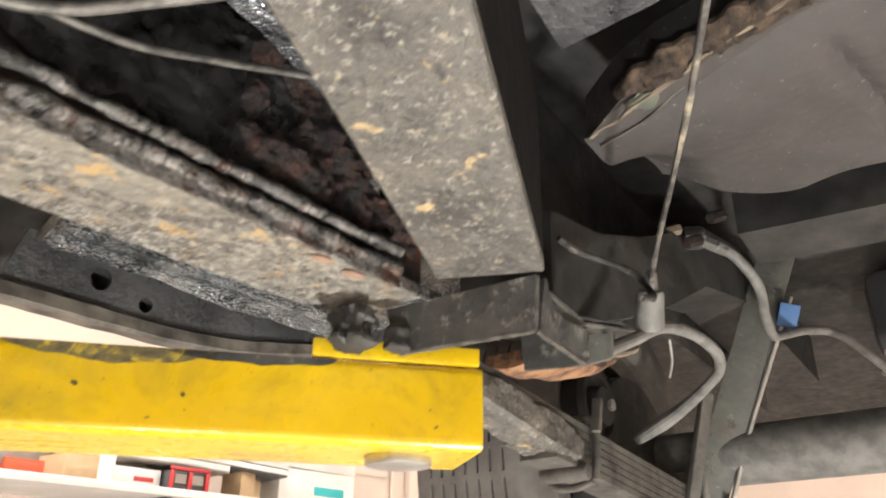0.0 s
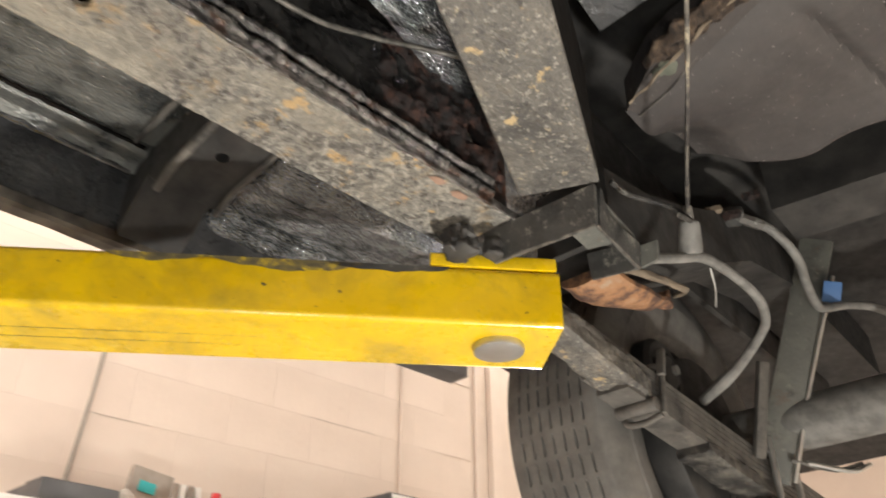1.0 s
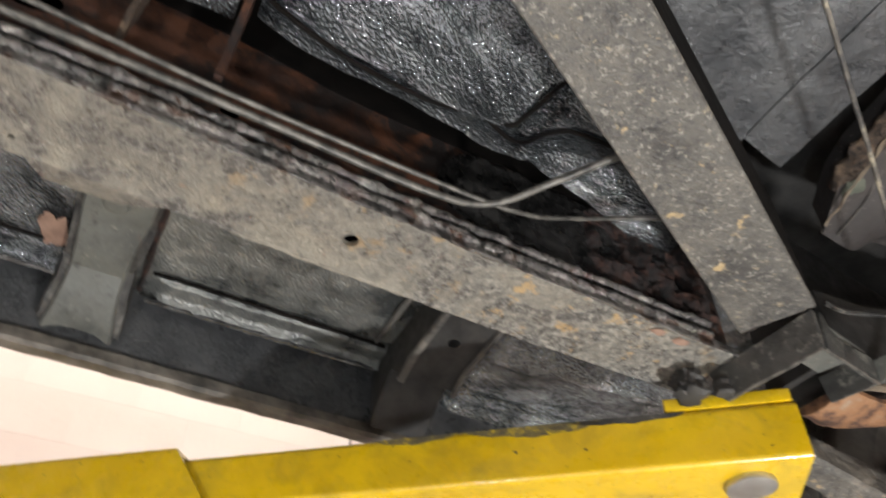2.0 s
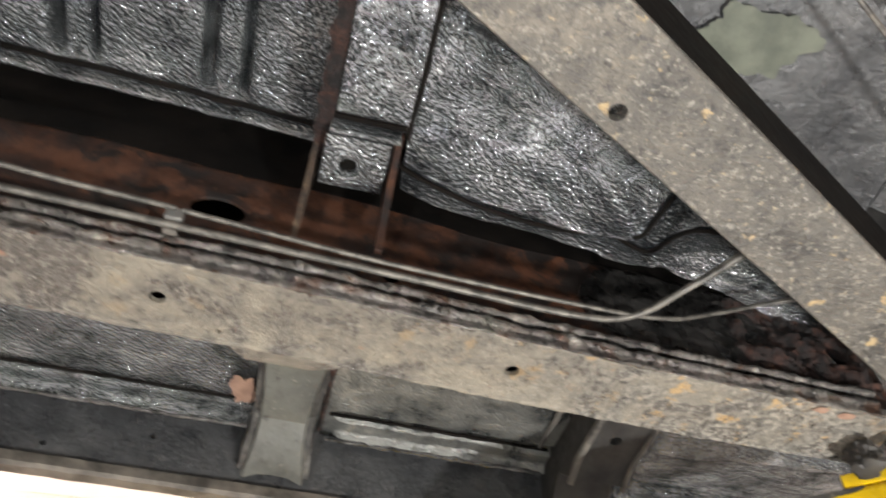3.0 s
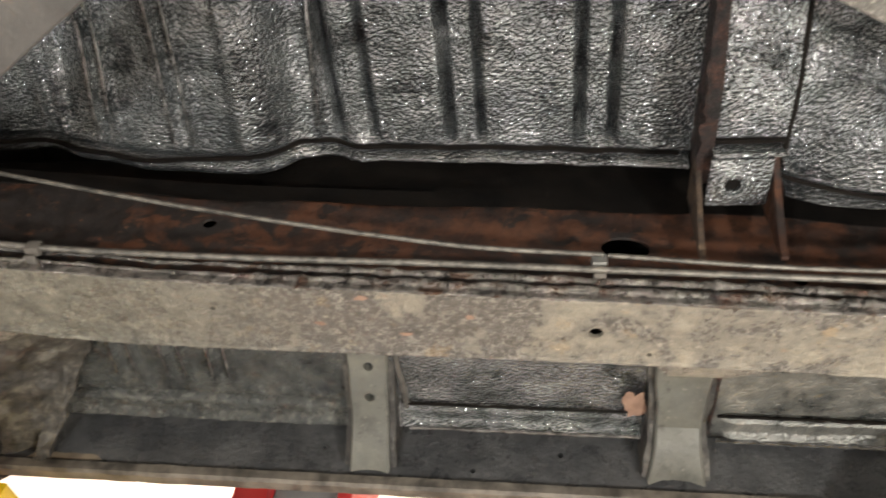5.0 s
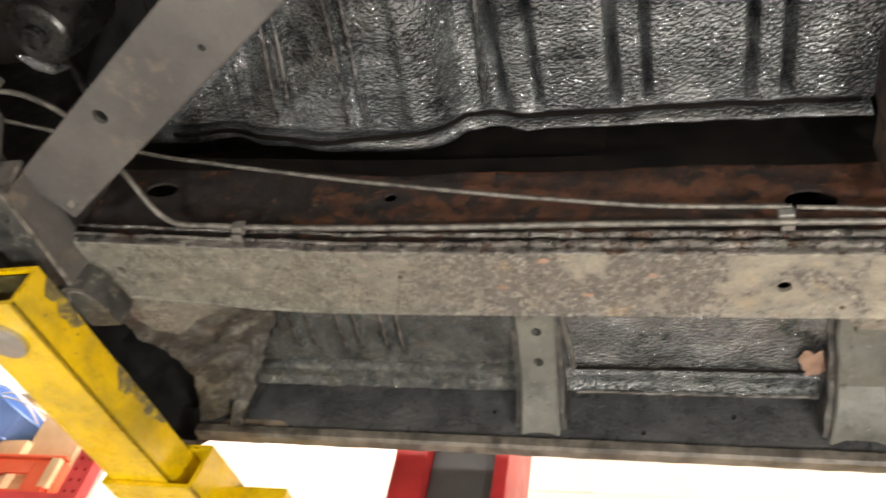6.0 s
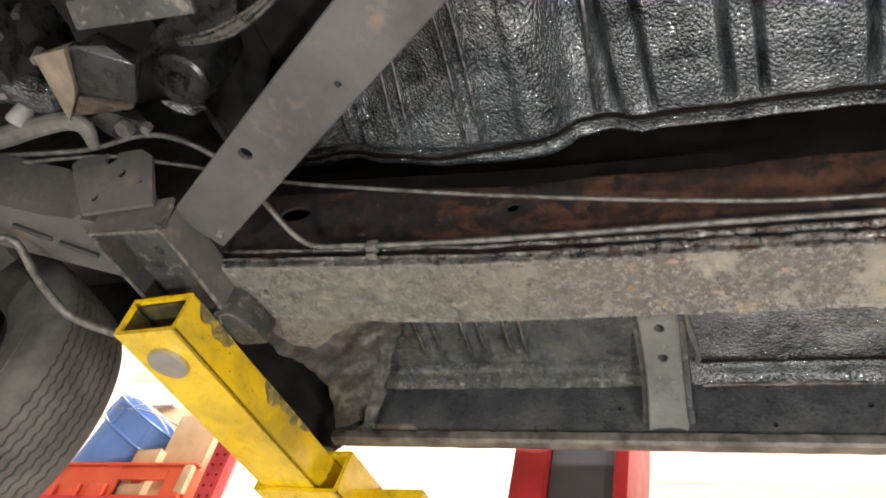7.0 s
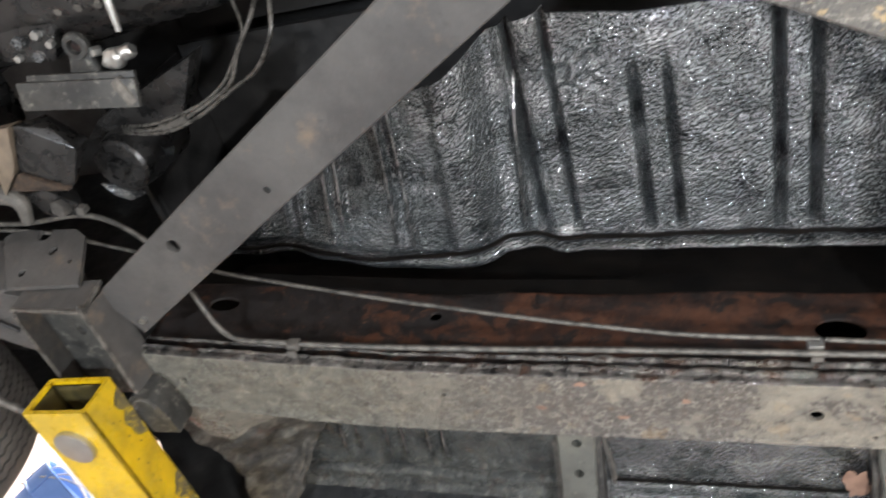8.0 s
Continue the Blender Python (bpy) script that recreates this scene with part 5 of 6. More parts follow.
        rows.append([(x + rr * math.cos(a), y + rr * math.sin(a), z) for a in [j * math.pi / 18 for j in range(36)]])
    return loft(rows)


AXES = REAR
pad = lift_pad(1.503, 0.043, "ragged black rubber lift pad worn at its rim")
part("pad", crumpled(stacked_rod(1.503, 0.043, 1.7135, 1.7475, 0.0155), 1.503, 0.043, 0.55), DULL, pad)
part("pad_stud", crumpled(stacked_rod(1.526, 0.016, 1.7135, 1.735, 0.008), 1.526, 0.012, 0.5), DULL, pad)
AXES = PLAIN
pad = lift_pad(-0.04, 0.02, "grey rubber lift pad block with a rounded end")
part("pad", loft([[(x0 + s * w, y, z) for s, z in ((-1, 1.7075), (1, 1.7075), (1, 1.74), (0.85, 1.7475), (-0.85, 1.7475), (-1, 1.74))] for x0, y, w in ((-0.042, -0.016, 0.006), (-0.041, -0.012, 0.014), (-0.04, -0.004, 0.019), (-0.038, 0.006, 0.021), (-0.034, 0.032, 0.022), (-0.03, 0.05, 0.022), (-0.029, 0.053, 0.02))]), WORN, pad)
part("pad_ring", tube([(-0.038 + 0.016 * math.cos(a), 0.006 + 0.016 * math.sin(a), 1.707) for a in [math.pi * (1.0 + k / 8) for k in range(9)]], 0.002, 8, 3), DIRTY, pad)

# ---- pipes and clips ----
INNER = [(x, rail_y(x)[0] - 0.012, z) for x, z in ((0.25, 1.772), (0.4, 1.776), (0.6, 1.780), (0.8, 1.781), (1.0, 1.783), (1.15, 1.786))]
part("brake_pipe", tube([(-0.42, -0.23, 1.85), (-0.23, -0.203, 1.852), (-0.12, -0.205, 1.855), (-0.06, -0.187, 1.85), (-0.01, -0.15, 1.836), (0.04, -0.107, 1.80), (0.085, -0.058, 1.772), (0.15, -0.047, 1.768)] + INNER + [(1.215, 0.026, 1.795), (1.262, -0.022, 1.805), (1.31, -0.062, 1.825), (1.36, -0.09, 1.84)], 0.0037, 16, 6), PIPE, car, "bare steel brake pipe")
part("fuel_pipe", tube([(-0.42, -0.218, 1.838), (-0.2, -0.197, 1.84), (-0.1, -0.165, 1.842), (-0.04, -0.115, 1.868), (0.02, -0.08, 1.878), (0.1, -0.068, 1.866), (0.25, -0.051, 1.843), (0.33, -0.042, 1.832), (0.45, -0.034, 1.812), (0.53, -0.029, 1.80), (0.64, -0.022, 1.787), (0.765, -0.012, 1.786)], 0.0027, 16, 6), PIPE, car, "thin grey fuel pipe")
part("fuel_pipe", tube([(0.77, -0.01, 1.787), (0.95, 0.008, 1.787), (1.15, 0.022, 1.792), (1.25, 0.03, 1.802), (1.31, 0.03, 1.822), (1.37, 0.02, 1.84), (1.45, -0.01, 1.85)], 0.0026, 16, 6), PIPE, car)
for x in (0.174, 0.762):
    a = rail_y(x)[0]
    clip = part("pipe_clip", box((0.016, 0.012, 0.014), Matrix.Translation((x, a - 0.012, 1.792 if x > 0.5 else 1.768)), 0.003), ZINC if x > 0.5 else DIRTY, car, "small pipe clip")
    part("clip_tab", box((0.012, 0.018, 0.004), Matrix.Translation((x, a - 0.003, 1.776 if x > 0.5 else 1.757)), 0.001), DIRTY, clip)

# ---- rear underbody ----
AXES = REAR
part("rear_step", loft([[(x0 + 0.0 * k, y, z0), (x1, y, z1), (x1, y, z1 + 0.05), (x0, y, z0 + 0.05)] for k, (y, x0, z0, x1, z1) in enumerate(((-0.105, 1.625, 1.93, 1.655, 1.945), (-0.16, 1.578, 1.922, 1.64, 1.942), (-0.2, 1.562, 1.922, 1.62, 1.94), (-0.3, 1.545, 1.922, 1.582, 1.94), (-0.85, 1.51, 1.922, 1.55, 1.94)))]), PANEL, car)
rows = []
for i in range(90):
    y = -0.158 - 0.0036 * i
    x = 1.583 - 0.21 * (-0.12 - y) * 1.0
    half = 0.016 * min(1.0, 0.25 + i / 12)
    line = []
    for k in range(15):
        v = k / 7 - 1
        xx = x - 0.004 + half * v * (1 + 0.5 * noise.noise((y * 70, v > 0, 4)))
        q = Vector((xx * 60, y * 60, 2))
        line.append((xx, y + 0.003 * noise.noise(q * 1.7), 1.9205 - (1 - v * v) * (0.008 + 0.008 * noise.noise(q) + 0.005 * noise.noise(q * 2.6)) - 0.002 * abs(noise.noise(q * 6))))
    rows.append([*line, (line[-1][0], y, 1.925), (line[0][0], y, 1.925)])
part("rust_ledge", loft(rows), BROWN, car, "crumbling brown rust along a ledge")
part("ledge_edge", tube([(1.604 - 0.0052 * i + 0.004 * noise.noise((i * 2.2, 5, 0)), -0.118 - 0.014 * i, 1.914) for i in range(16)], [0.0015 + 0.0018 * noise.noise((i * 1.7, 4, 0)) for i in range(16)], 8, 4, wobble=0.8), TAN, car)
part("primer_patch", patch(1.588, -0.172, 1.9195, 0.012, 0.015, 2.2), PRIMER, car, "pale green bare primer")
AXES = PLAIN
flake = patch(1.25, -0.226, 0, 0.062, 0.04, 7.7)
bmesh.ops.triangulate(flake, faces=flake.faces)
bmesh.ops.subdivide_edges(flake, edges=flake.edges, cuts=2)
for v in flake.verts:
    v.co.z = min(floor_rear(v.co.x, v.co.y - 0.057 * (max(0.0, v.co.x - 1.1) / 0.41) ** 1.5), 1.94) - 0.004
part("primer_patch", flake, PRIMER, car, "pale green bare primer")
AXES = REAR


def rear_panel(x, y):
    u = (x - 1.56) / 0.4
    end = 1.875 + 0.07 * step(-0.12, -0.24, y) + 0.012 * math.sin(y * 28)
    start = float(np.interp(y, (-0.9, -0.3, -0.2, -0.16, -0.095), (1.52, 1.56, 1.595, 1.617, 1.64)))
    xx = start + (end - start) * u
    z = 1.945 + 0.055 * step(0.1, 0.9, u) + 0.035 * step(0.9, 1.0, u) ** 2
    for g in (-0.30, -0.36, -0.50, -0.62):
        z += 0.008 * math.exp(-((y - g + 0.05 * u) / 0.009) ** 2) * bump_at(u, 0.2, 0.8, 0.06)
    z += 0.03 * step(-0.16, -0.09, y) * step(0.2, 0.6, u)
    return (xx, y, z + 0.003 * noise.noise((x * 7, y * 7, 4)))


part("boot_floor", sheet(1.56, 1.96, -0.9, -0.095, 90, 160, rear_panel), PANEL, car, "smooth grey-brown boot floor")
part("panel_seam", tube([(1.655, -0.105, 1.942), (1.636, -0.157, 1.939), (1.612, -0.20, 1.939), (1.59, -0.255, 1.94), (1.572, -0.33, 1.939), (1.56, -0.5, 1.938), (1.55, -0.8, 1.937)], 0.0014, 8, 6, wobble=0.5), DIRTY, car)
part("upper_body", span(1.55, 3.6, -1.45, 0.52, 2.2, 2.24), DULL, car)
part("wheel_housing", loft([[(x, 0.055, 1.93 + 0.02 * k), (x, 0.065, 1.93 + 0.02 * k), (x, 0.065, 2.2), (x, 0.055, 2.2)] for k, x in enumerate((1.68, 1.8, 1.95, 2.1, 2.4, 2.8))]), DULL, car)
part("fender", span(1.86, 2.9, 0.5, 0.52, 2.02, 2.24), DULL, car)
part("rear_crossmember", loft([[(x, y, 2.04), (x + 0.1, y, 2.04), (x + 0.1, y, 2.2), (x, y, 2.2)] for x, y in ((2.05, -0.12), (2.08, -0.4), (2.1, -0.9))]), DULL, car)
part("fuel_tank", box((0.5, 0.7, 0.16), Matrix.Translation((2.78, -0.55, 2.1)), 0.03), CHARCOAL, car, "dark grey fuel tank")
part("tank_strap", box((0.03, 0.72, 0.006), Matrix.Translation((2.62, -0.55, 2.018)), 0.001), DIRTY, car)

# kicked-up rear rail with a rusted lower face
part("rear_rail", loft([[(x, -0.055, z), (x, 0.045, z), (x, 0.045, z + 0.1), (x, -0.055, z + 0.1)] for x, z in ((1.645, 1.782), (1.75, 1.81), (1.86, 1.86), (1.95, 1.91), (2.1, 2.0), (2.3, 2.06), (2.8, 2.08))]), DULL, car, "kicked-up rear rail")
rows = []
for i in range(19):
    u = i / 18
    x = 1.66 + 0.25 * u
    half = 0.042 * math.sin(math.pi * min(1, 0.18 + 0.82 * u)) ** 0.6 * (1 - 0.4 * u)
    zc = 1.752 + 0.10 * u ** 1.6
    line = []
    for k in range(9):
        v = k / 4 - 1
        y = -0.005 + 0.01 * u + half * v
        line.append((x, y, zc - 0.012 * (1 - v * v) + 0.012 * u * v + 0.006 * noise.noise((x * 30, y * 30, 2))))
    rows.append(line + [(x, line[-1][1], line[-1][2] + 0.006), (x, line[0][1], line[0][2] + 0.006)])
part("rusted_panel", loft(rows), PLATE, car, "torn plate of flaking orange rust")
part("rusted_panel_rim", tube([(1.665, -0.04, 1.756), (1.74, -0.055, 1.774), (1.81, -0.05, 1.80), (1.87, -0.035, 1.83), (1.91, 0.0, 1.855)], [0.004, 0.005, 0.0045, 0.004, 0.003], 8, 6, wobble=0.4), TAN, car)

# handbrake cable with its rubber boot and lever
part("handbrake_cable", tube([(1.726, -0.113, 1.822), (1.64, -0.155, 1.814), (1.5, -0.226, 1.797), (1.40, -0.275, 1.789), (1.2, -0.37, 1.785), (0.95, -0.46, 1.80)], 0.0021, 12, 5, wobble=0.4), CABLE, car, "dusty handbrake cable")
boot = part("cable_boot", cyl((1.742, -0.102, 1.788), (1.722, -0.115, 1.818), 0.0145, 0.012, seg=24, round_by=0.005), HOSE, car, "grey rubber cable boot")
part("cable_ferrule", cyl((1.722, -0.115, 1.818), (1.71, -0.121, 1.829), 0.007, 0.005, seg=16), DIRTY, boot)
part("equaliser_rod", tube([(1.80, -0.10, 1.81), (1.755, -0.075, 1.80), (1.69, -0.055, 1.786), (1.655, -0.05, 1.778)], 0.0028, 16, 5, wobble=0.4), CAKED, car)
part("equaliser_rod", tube([(1.66, -0.13, 1.78), (1.70, -0.125, 1.80), (1.70, -0.105, 1.83), (1.665, -0.075, 1.84), (1.63, -0.07, 1.84)], 0.003, 16, 5, wobble=0.3), CAKED, car)
# breather pipe with a loose end
part("breather_pipe", tube([(1.655, -0.092, 1.737), (1.72, -0.096, 1.772), (1.79, -0.099, 1.81), (1.90, -0.094, 1.843), (1.985, -0.09, 1.853), (2.05, -0.072, 1.856), (2.085, -0.045, 1.852), (2.12, 0.0, 1.84), (2.14, 0.04, 1.828), (2.16, 0.089, 1.815)], [0.006, 0.006, 0.0065, 0.0065, 0.007, 0.007, 0.007, 0.0085, 0.0105, 0.008], 12, 6), HOSE, car, "bent grey breather pipe with a loose end")
part("pipe_wire", tube([(1.80, -0.10, 1.80), (1.83, -0.09, 1.79), (1.86, -0.075, 1.785)], 0.0014, 6, 4), ZINC, car)
part("brake_hose", tube([(2.045, -0.09, 2.03), (2.08, -0.106, 2.022), (2.13, -0.117, 1.998), (2.2, -0.104, 1.982), (2.26, -0.097, 1.976), (2.30, -0.103, 1.99), (2.36, -0.13, 2.015), (2.45, -0.165, 2.03), (2.6, -0.215, 2.0)], 0.0075, 16, 6), HOSE, car, "grey rubber brake hose")
fit_a = part("hose_fitting", cyl((2.03, -0.075, 2.034), (2.06, -0.098, 2.026), 0.009, seg=6), DIRTY, car)
part("fitting_bracket", box((0.03, 0.03, 0.02), pose(2.025, -0.068, 2.037, 0, 15, 30), 0.006), WORN, fit_a)
for k, (x, y, z) in enumerate(((1.98, -0.045, 2.03), (2.0, -0.1, 2.045), (1.97, -0.075, 2.0))):
    part("rusty_fitting", cyl((x, y, z), (x + 0.02, y - 0.012, z + 0.012), 0.008, seg=6, round_by=0.001), FLAKE if k else TAN, fit_a)

# leaf spring
spring = part("leaf_spring", loft([[(x, 0.067, z), (x, 0.116, z), (x, 0.116, z + 0.008), (x, 0.067, z + 0.008)] for x, z in [(1.68 + 0.05 * i, 1.772 - 0.006 * math.sin(i / 24 * math.pi)) for i in range(25)]]), DIRTY, car, "dusty stack of spring leaves")
for k in range(1, 6):
    x0, x1 = 1.70 + 0.035 * k, 2.95 - 0.1 * k
    rows = []
    for i in range(25):
        x = x0 + (x1 - x0) * i / 24
        z = 1.772 - 0.0095 * k - 0.006 * math.sin((x - 1.68) / 1.2 * math.pi)
        w = 0.001 * noise.noise((x * 12, k, 0))
        rows.append([(x, 0.067 + w, z), (x, 0.116 + w, z), (x, 0.116 + w, z + 0.0078), (x, 0.067 + w, z + 0.0078)])
    part("leaf", loft(rows), DIRTY, spring)


def lumpy_wrap(table, y0, y1, seed):
    """A crusted sleeve about the leaves: sections x, lower z, upper z."""
    rows = []
    for i in range(61):
        x = table[0][0] + (table[-1][0] - table[0][0]) * i / 60
        z0, z1 = (float(np.interp(x, [r[0] for r in table], [r[k] for r in table])) for k in (1, 2))
        ring = []
        for k in range(40):
            a = 2 * math.pi * k / 40
            u, v = max(-1, min(1, 1.25 * math.cos(a))), max(-1, min(1, 1.25 * math.sin(a)))
            y, z = (y0 + y1) / 2 + (y1 - y0) / 2 * u, (z0 + z1) / 2 + (z1 - z0) / 2 * v
            q = Vector((x * 40, y * 40, z * 40 + seed))
            w = 0.003 * noise.noise(q) + 0.002 * noise.noise(q * 2.3) + 0.001 * noise.noise(q * 6)
            ring.append((x, y + u * w, z + v * w))
        rows.append(ring)
    return loft(rows)


part("spring_wrap", lumpy_wrap(((1.66, 1.748, 1.776), (1.72, 1.738, 1.774), (1.80, 1.732, 1.774), (1.88, 1.727, 1.773), (1.93, 1.728, 1.755)), 0.062, 0.112, 3), BRACE_DUSTY, spring, "dirt-crusted wrap of the spring eye")
part("spring_wrap", lumpy_wrap(((2.1, 1.706, 1.722), (2.2, 1.70, 1.722), (2.3, 1.70, 1.722), (2.36, 1.706, 1.722)), 0.064, 0.119, 8), CAKED, spring)
part("spring_eye", cyl((1.672, 0.055, 1.752), (1.672, 0.125, 1.752), 0.024, seg=28, round_by=0.004), DULL, spring)
cl = part("spring_clip", tube([(1.955, 0.06, 1.712), (1.957, 0.058, 1.75), (1.96, 0.062, 1.784), (1.964, 0.09, 1.79), (1.964, 0.116, 1.784), (1.96, 0.122, 1.75), (1.957, 0.12, 1.712), (1.956, 0.09, 1.705), (1.955, 0.062, 1.711)], 0.0048, 16, 5), DIRTY, spring, "bent steel spring clip")
part("clip_sleeve", cyl((1.93, 0.056, 1.716), (1.93, 0.118, 1.716), 0.010, seg=20, round_by=0.003), DIRTY, cl)
part("clip_ear", box((0.008, 0.012, 0.045), pose(1.958, 0.056, 1.79, 0, 12, 0), 0.002), DIRTY, cl)

# axle, damper and brake
axle = part("rear_axle", cyl((2.38, 0.14, 1.835), (2.38, -1.1, 1.835), 0.046, seg=40), HOSE, car, "dark grey axle tube")
part("axle_pad", box((0.13, 0.075, 0.03), Matrix.Translation((2.37, 0.09, 1.785)), 0.004), DIRTY, axle)
part("axle_plate", box((0.13, 0.085, 0.012), Matrix.Translation((2.37, 0.09, 1.682)), 0.003), DIRTY, axle)
for x in (2.32, 2.42):
    for y in (0.052, 0.13):
        part("clamp_bolt", cyl((x, y, 1.655), (x, y, 1.80), 0.0055, seg=12), ZINC if y < 0.1 else DIRTY, axle)
for k in range(6):
    part("brake_pipe", tube([(2.34 + 0.02 * k, 0.03 - 0.02 * k, 1.76 - 0.004 * k), (2.40 + 0.02 * k, -0.02 - 0.02 * k, 1.75), (2.45 + 0.01 * k, -0.05 - 0.01 * k, 1.77)], 0.004, 16, 5), ZINC if k % 2 else DIRTY, axle) if k < 2 else None
damper = part("damper", beam((2.352, 0.072, 1.735), (2.315, -0.113, 2.14), 0.056, 0.016, 0.003, up=(1, 0.3, 0.2)), OUTRIG, car, "flat grey damper link")
part("link_edge", tube([(2.352, 0.036, 1.725), (2.34, -0.03, 1.88), (2.32, -0.12, 2.06)], 0.004, 16, 5), ZINC, damper)
part("blue_mark", box((0.03, 0.006, 0.038), look((2.318, -0.112, 2.028), (1.05, -0.37, 1.3)) @ pose(0, 0, 0, 90, 0, 20), 0.002), BLUE_TAPE, damper, "blue painted mark")
part("damper_arm", beam((2.28, 0.06, 1.75), (2.25, 0.01, 1.90), 0.02, 0.012, 0.003), DIRTY, damper)
part("bump_stop", loft([[(2.104 + r * math.cos(a), yy, 1.852 + r * math.sin(a)) for a in [k * math.pi / 16 for k in range(32)]] for r, yy in ((0.062, 0.15), (0.062, 0.125), (0.055, 0.118), (0.044, 0.118), (0.040, 0.128), (0.032, 0.128), (0.028, 0.11), (0.018, 0.105))]), DULL, car, "round ribbed rubber bump stop")
part("bump_bolt", cyl((2.104, 0.098, 1.852), (2.104, 0.104, 1.852), 0.009, seg=6), ZINC, car)
part("brake_drum", cyl((2.28, 0.135, 1.80), (2.28, 0.19, 1.80), 0.15, seg=48, round_by=0.008), DULL, axle)


# wheels
def wheel(cx, cy, cz, label, dashes, r=0.33, half=0.087):
    w = part("wheel", cyl((cx, cy - 0.05, cz), (cx, cy + 0.05, cz), 0.19, seg=48, round_by=0.01), DULL, car, label)
    prof = [(-0.07, 0.185), (-0.085, 0.20), (-0.088, 0.21), (-0.098, 0.235), (-0.10, 0.26), (-0.1, 0.264), (-0.098, 0.266), (-0.094, 0.295), (-0.088, 0.315), (-0.082, 0.324)]
    count = 8 if dashes else 9
    pitch = 2 * (half - 0.01) / count
    tread = []
    for k in range(count):
        y = -half + 0.01 + pitch * k
        g = 0.0032 if dashes else 0.0036
        tread += [(y, r, 0), (y + pitch - g - 0.001, r, 0), (y + pitch - g, r - 0.006, 1), (y + pitch - 0.001, r - 0.006, 1)]
    tread = tread[:-2]
    segs = 324
    rows = []
    for i in range(segs + 1):
        a = 2 * math.pi * i / segs
        zig = 0.0 if dashes else 0.0016 * (1 if i % 4 in (0, 1) else -1)
        row = [(cx + q * math.cos(a), cy + y, cz + q * math.sin(a)) for y, q in prof]
        for y, q, groove in tread:
            if groove and dashes and i % 6 in (4, 5):
                q = r
            crown = -0.35 * (y / half) ** 2 * 0.012
            row.append((cx + (q + crown) * math.cos(a), cy + y + zig, cz + (q + crown) * math.sin(a)))
        row += [(cx + q * math.cos(a), cy - y, cz + q * math.sin(a)) for y, q in reversed(prof)]
        rows.append(row)
    part("tyre", loft(rows, closed=False), RUBBER, w, "dusty ribbed tyre")
    part("hub", cyl((cx, cy - 0.075, cz), (cx, cy - 0.05, cz), 0.06, 0.08, seg=32), DIRTY, w)
    return w


wheel(2.28, 0.25, 1.80, "rear wheel", True)
AXES = PLAIN
wheel(-0.86, 0.21, 1.75, "front wheel", False)

# ---- front underbody ----
part("front_body", span(-2.2, -0.13, -1.45, 0.52, 2.3, 2.34), BLACK, car)
part("front_body", span(-2.2, -2.16, -1.45, 0.52, 1.85, 2.34), BLACK, car)
part("bulkhead", loft([[(-0.135, y, 2.0), (-0.125, y, 2.0), (-0.125, y, 2.32), (-0.135, y, 2.32)] for y in (-1.45, -0.5, 0.05)]), BLACK, car)
part("inner_wing", span(-2.1, -0.14, -0.03, -0.02, 1.88, 2.32), BLACK, car)
part("far_body_side", span(-2.2, 3.6, -1.47, -1.43, 1.8, 2.34), DULL, car)
part("far_floor", span(-0.12, 1.9, -1.43, -0.86, 1.98, 2.0), BLACK, car)
part("tunnel", span(-0.12, 1.55, -0.86, -0.3, 2.24, 2.26), BLACK, car)
gear = part("gearbox", loft([[(x, CENTRE + w * math.cos(a), z + h * math.sin(a)) for a in [k * math.pi / 12 for k in range(24)]] for x, w, h, z in ((-1.2, 0.15, 0.13, 2.0), (-0.6, 0.16, 0.14, 1.99), (-0.35, 0.15, 0.13, 1.98), (-0.2, 0.10, 0.09, 1.97), (0.15, 0.075, 0.075, 1.97), (0.2, 0.04, 0.04, 1.97), (0.6, 0.035, 0.035, 1.97))]), OILY, car, "oily black gearbox")
cross = part("gearbox_mount", box((0.165, 0.034, 0.007), pose(-0.027, -0.362, 1.868, -14, 0, 6), 0.002), WORN, car, "dirty grey gearbox mount of two plates")
part("mount_plate", box((0.15, 0.03, 0.007), pose(-0.022, -0.369, 1.877, -14, 0, 6), 0.002), WORN, cross)
part("mount_end", beam((0.03, -0.372, 1.873), (0.048, -0.341, 1.866), 0.016, 0.014, 0.005), DIRTY, cross, "worn end")
lug = loft([[(-0.01 + r * math.cos(a), -0.413 + r * math.sin(a), z) for a in [k * math.pi / 14 for k in range(28)]] for r, z in ((0.0165, 1.89), (0.0165, 1.884), (0.0145, 1.881), (0.009, 1.881), (0.008, 1.89))], caps=False)
part("mount_lug", lug, WORN, cross, "cast lug with an open eye")
part("lug_stem", hull([(x, y, z) for x, y in ((-0.024, -0.405), (0.004, -0.402), (0.004, -0.372), (-0.04, -0.376)) for z in (1.883, 1.892)], 0.002), WORN, cross)
part("lug_bolt", cyl((-0.01, -0.413, 1.886), (-0.01, -0.413, 1.9), 0.0075, seg=6), FLAKE, cross)
glint = bmesh.new()
for cx, cy, cz, r in ((0.033, -0.391, 1.888, 0.013), (0.02, -0.386, 1.89, 0.009), (0.047, -0.394, 1.892, 0.010)):
    one = bmesh.new()
    bmesh.ops.create_icosphere(one, subdivisions=3, radius=r)
    for v in one.verts:
        v.co = v.co * (1 + 0.35 * noise.noise(v.co * 110 + Vector((cx * 99, 0, 0)))) + Vector((cx, cy, cz))
    merge(glint, one)
part("bright_casting", glint, ZINC, cross, "bright bare casting")
part("bright_bolt", cyl((0.006, -0.403, 1.884), (0.01, -0.40, 1.896), 0.006, seg=6, round_by=0.001), ZINC, cross)
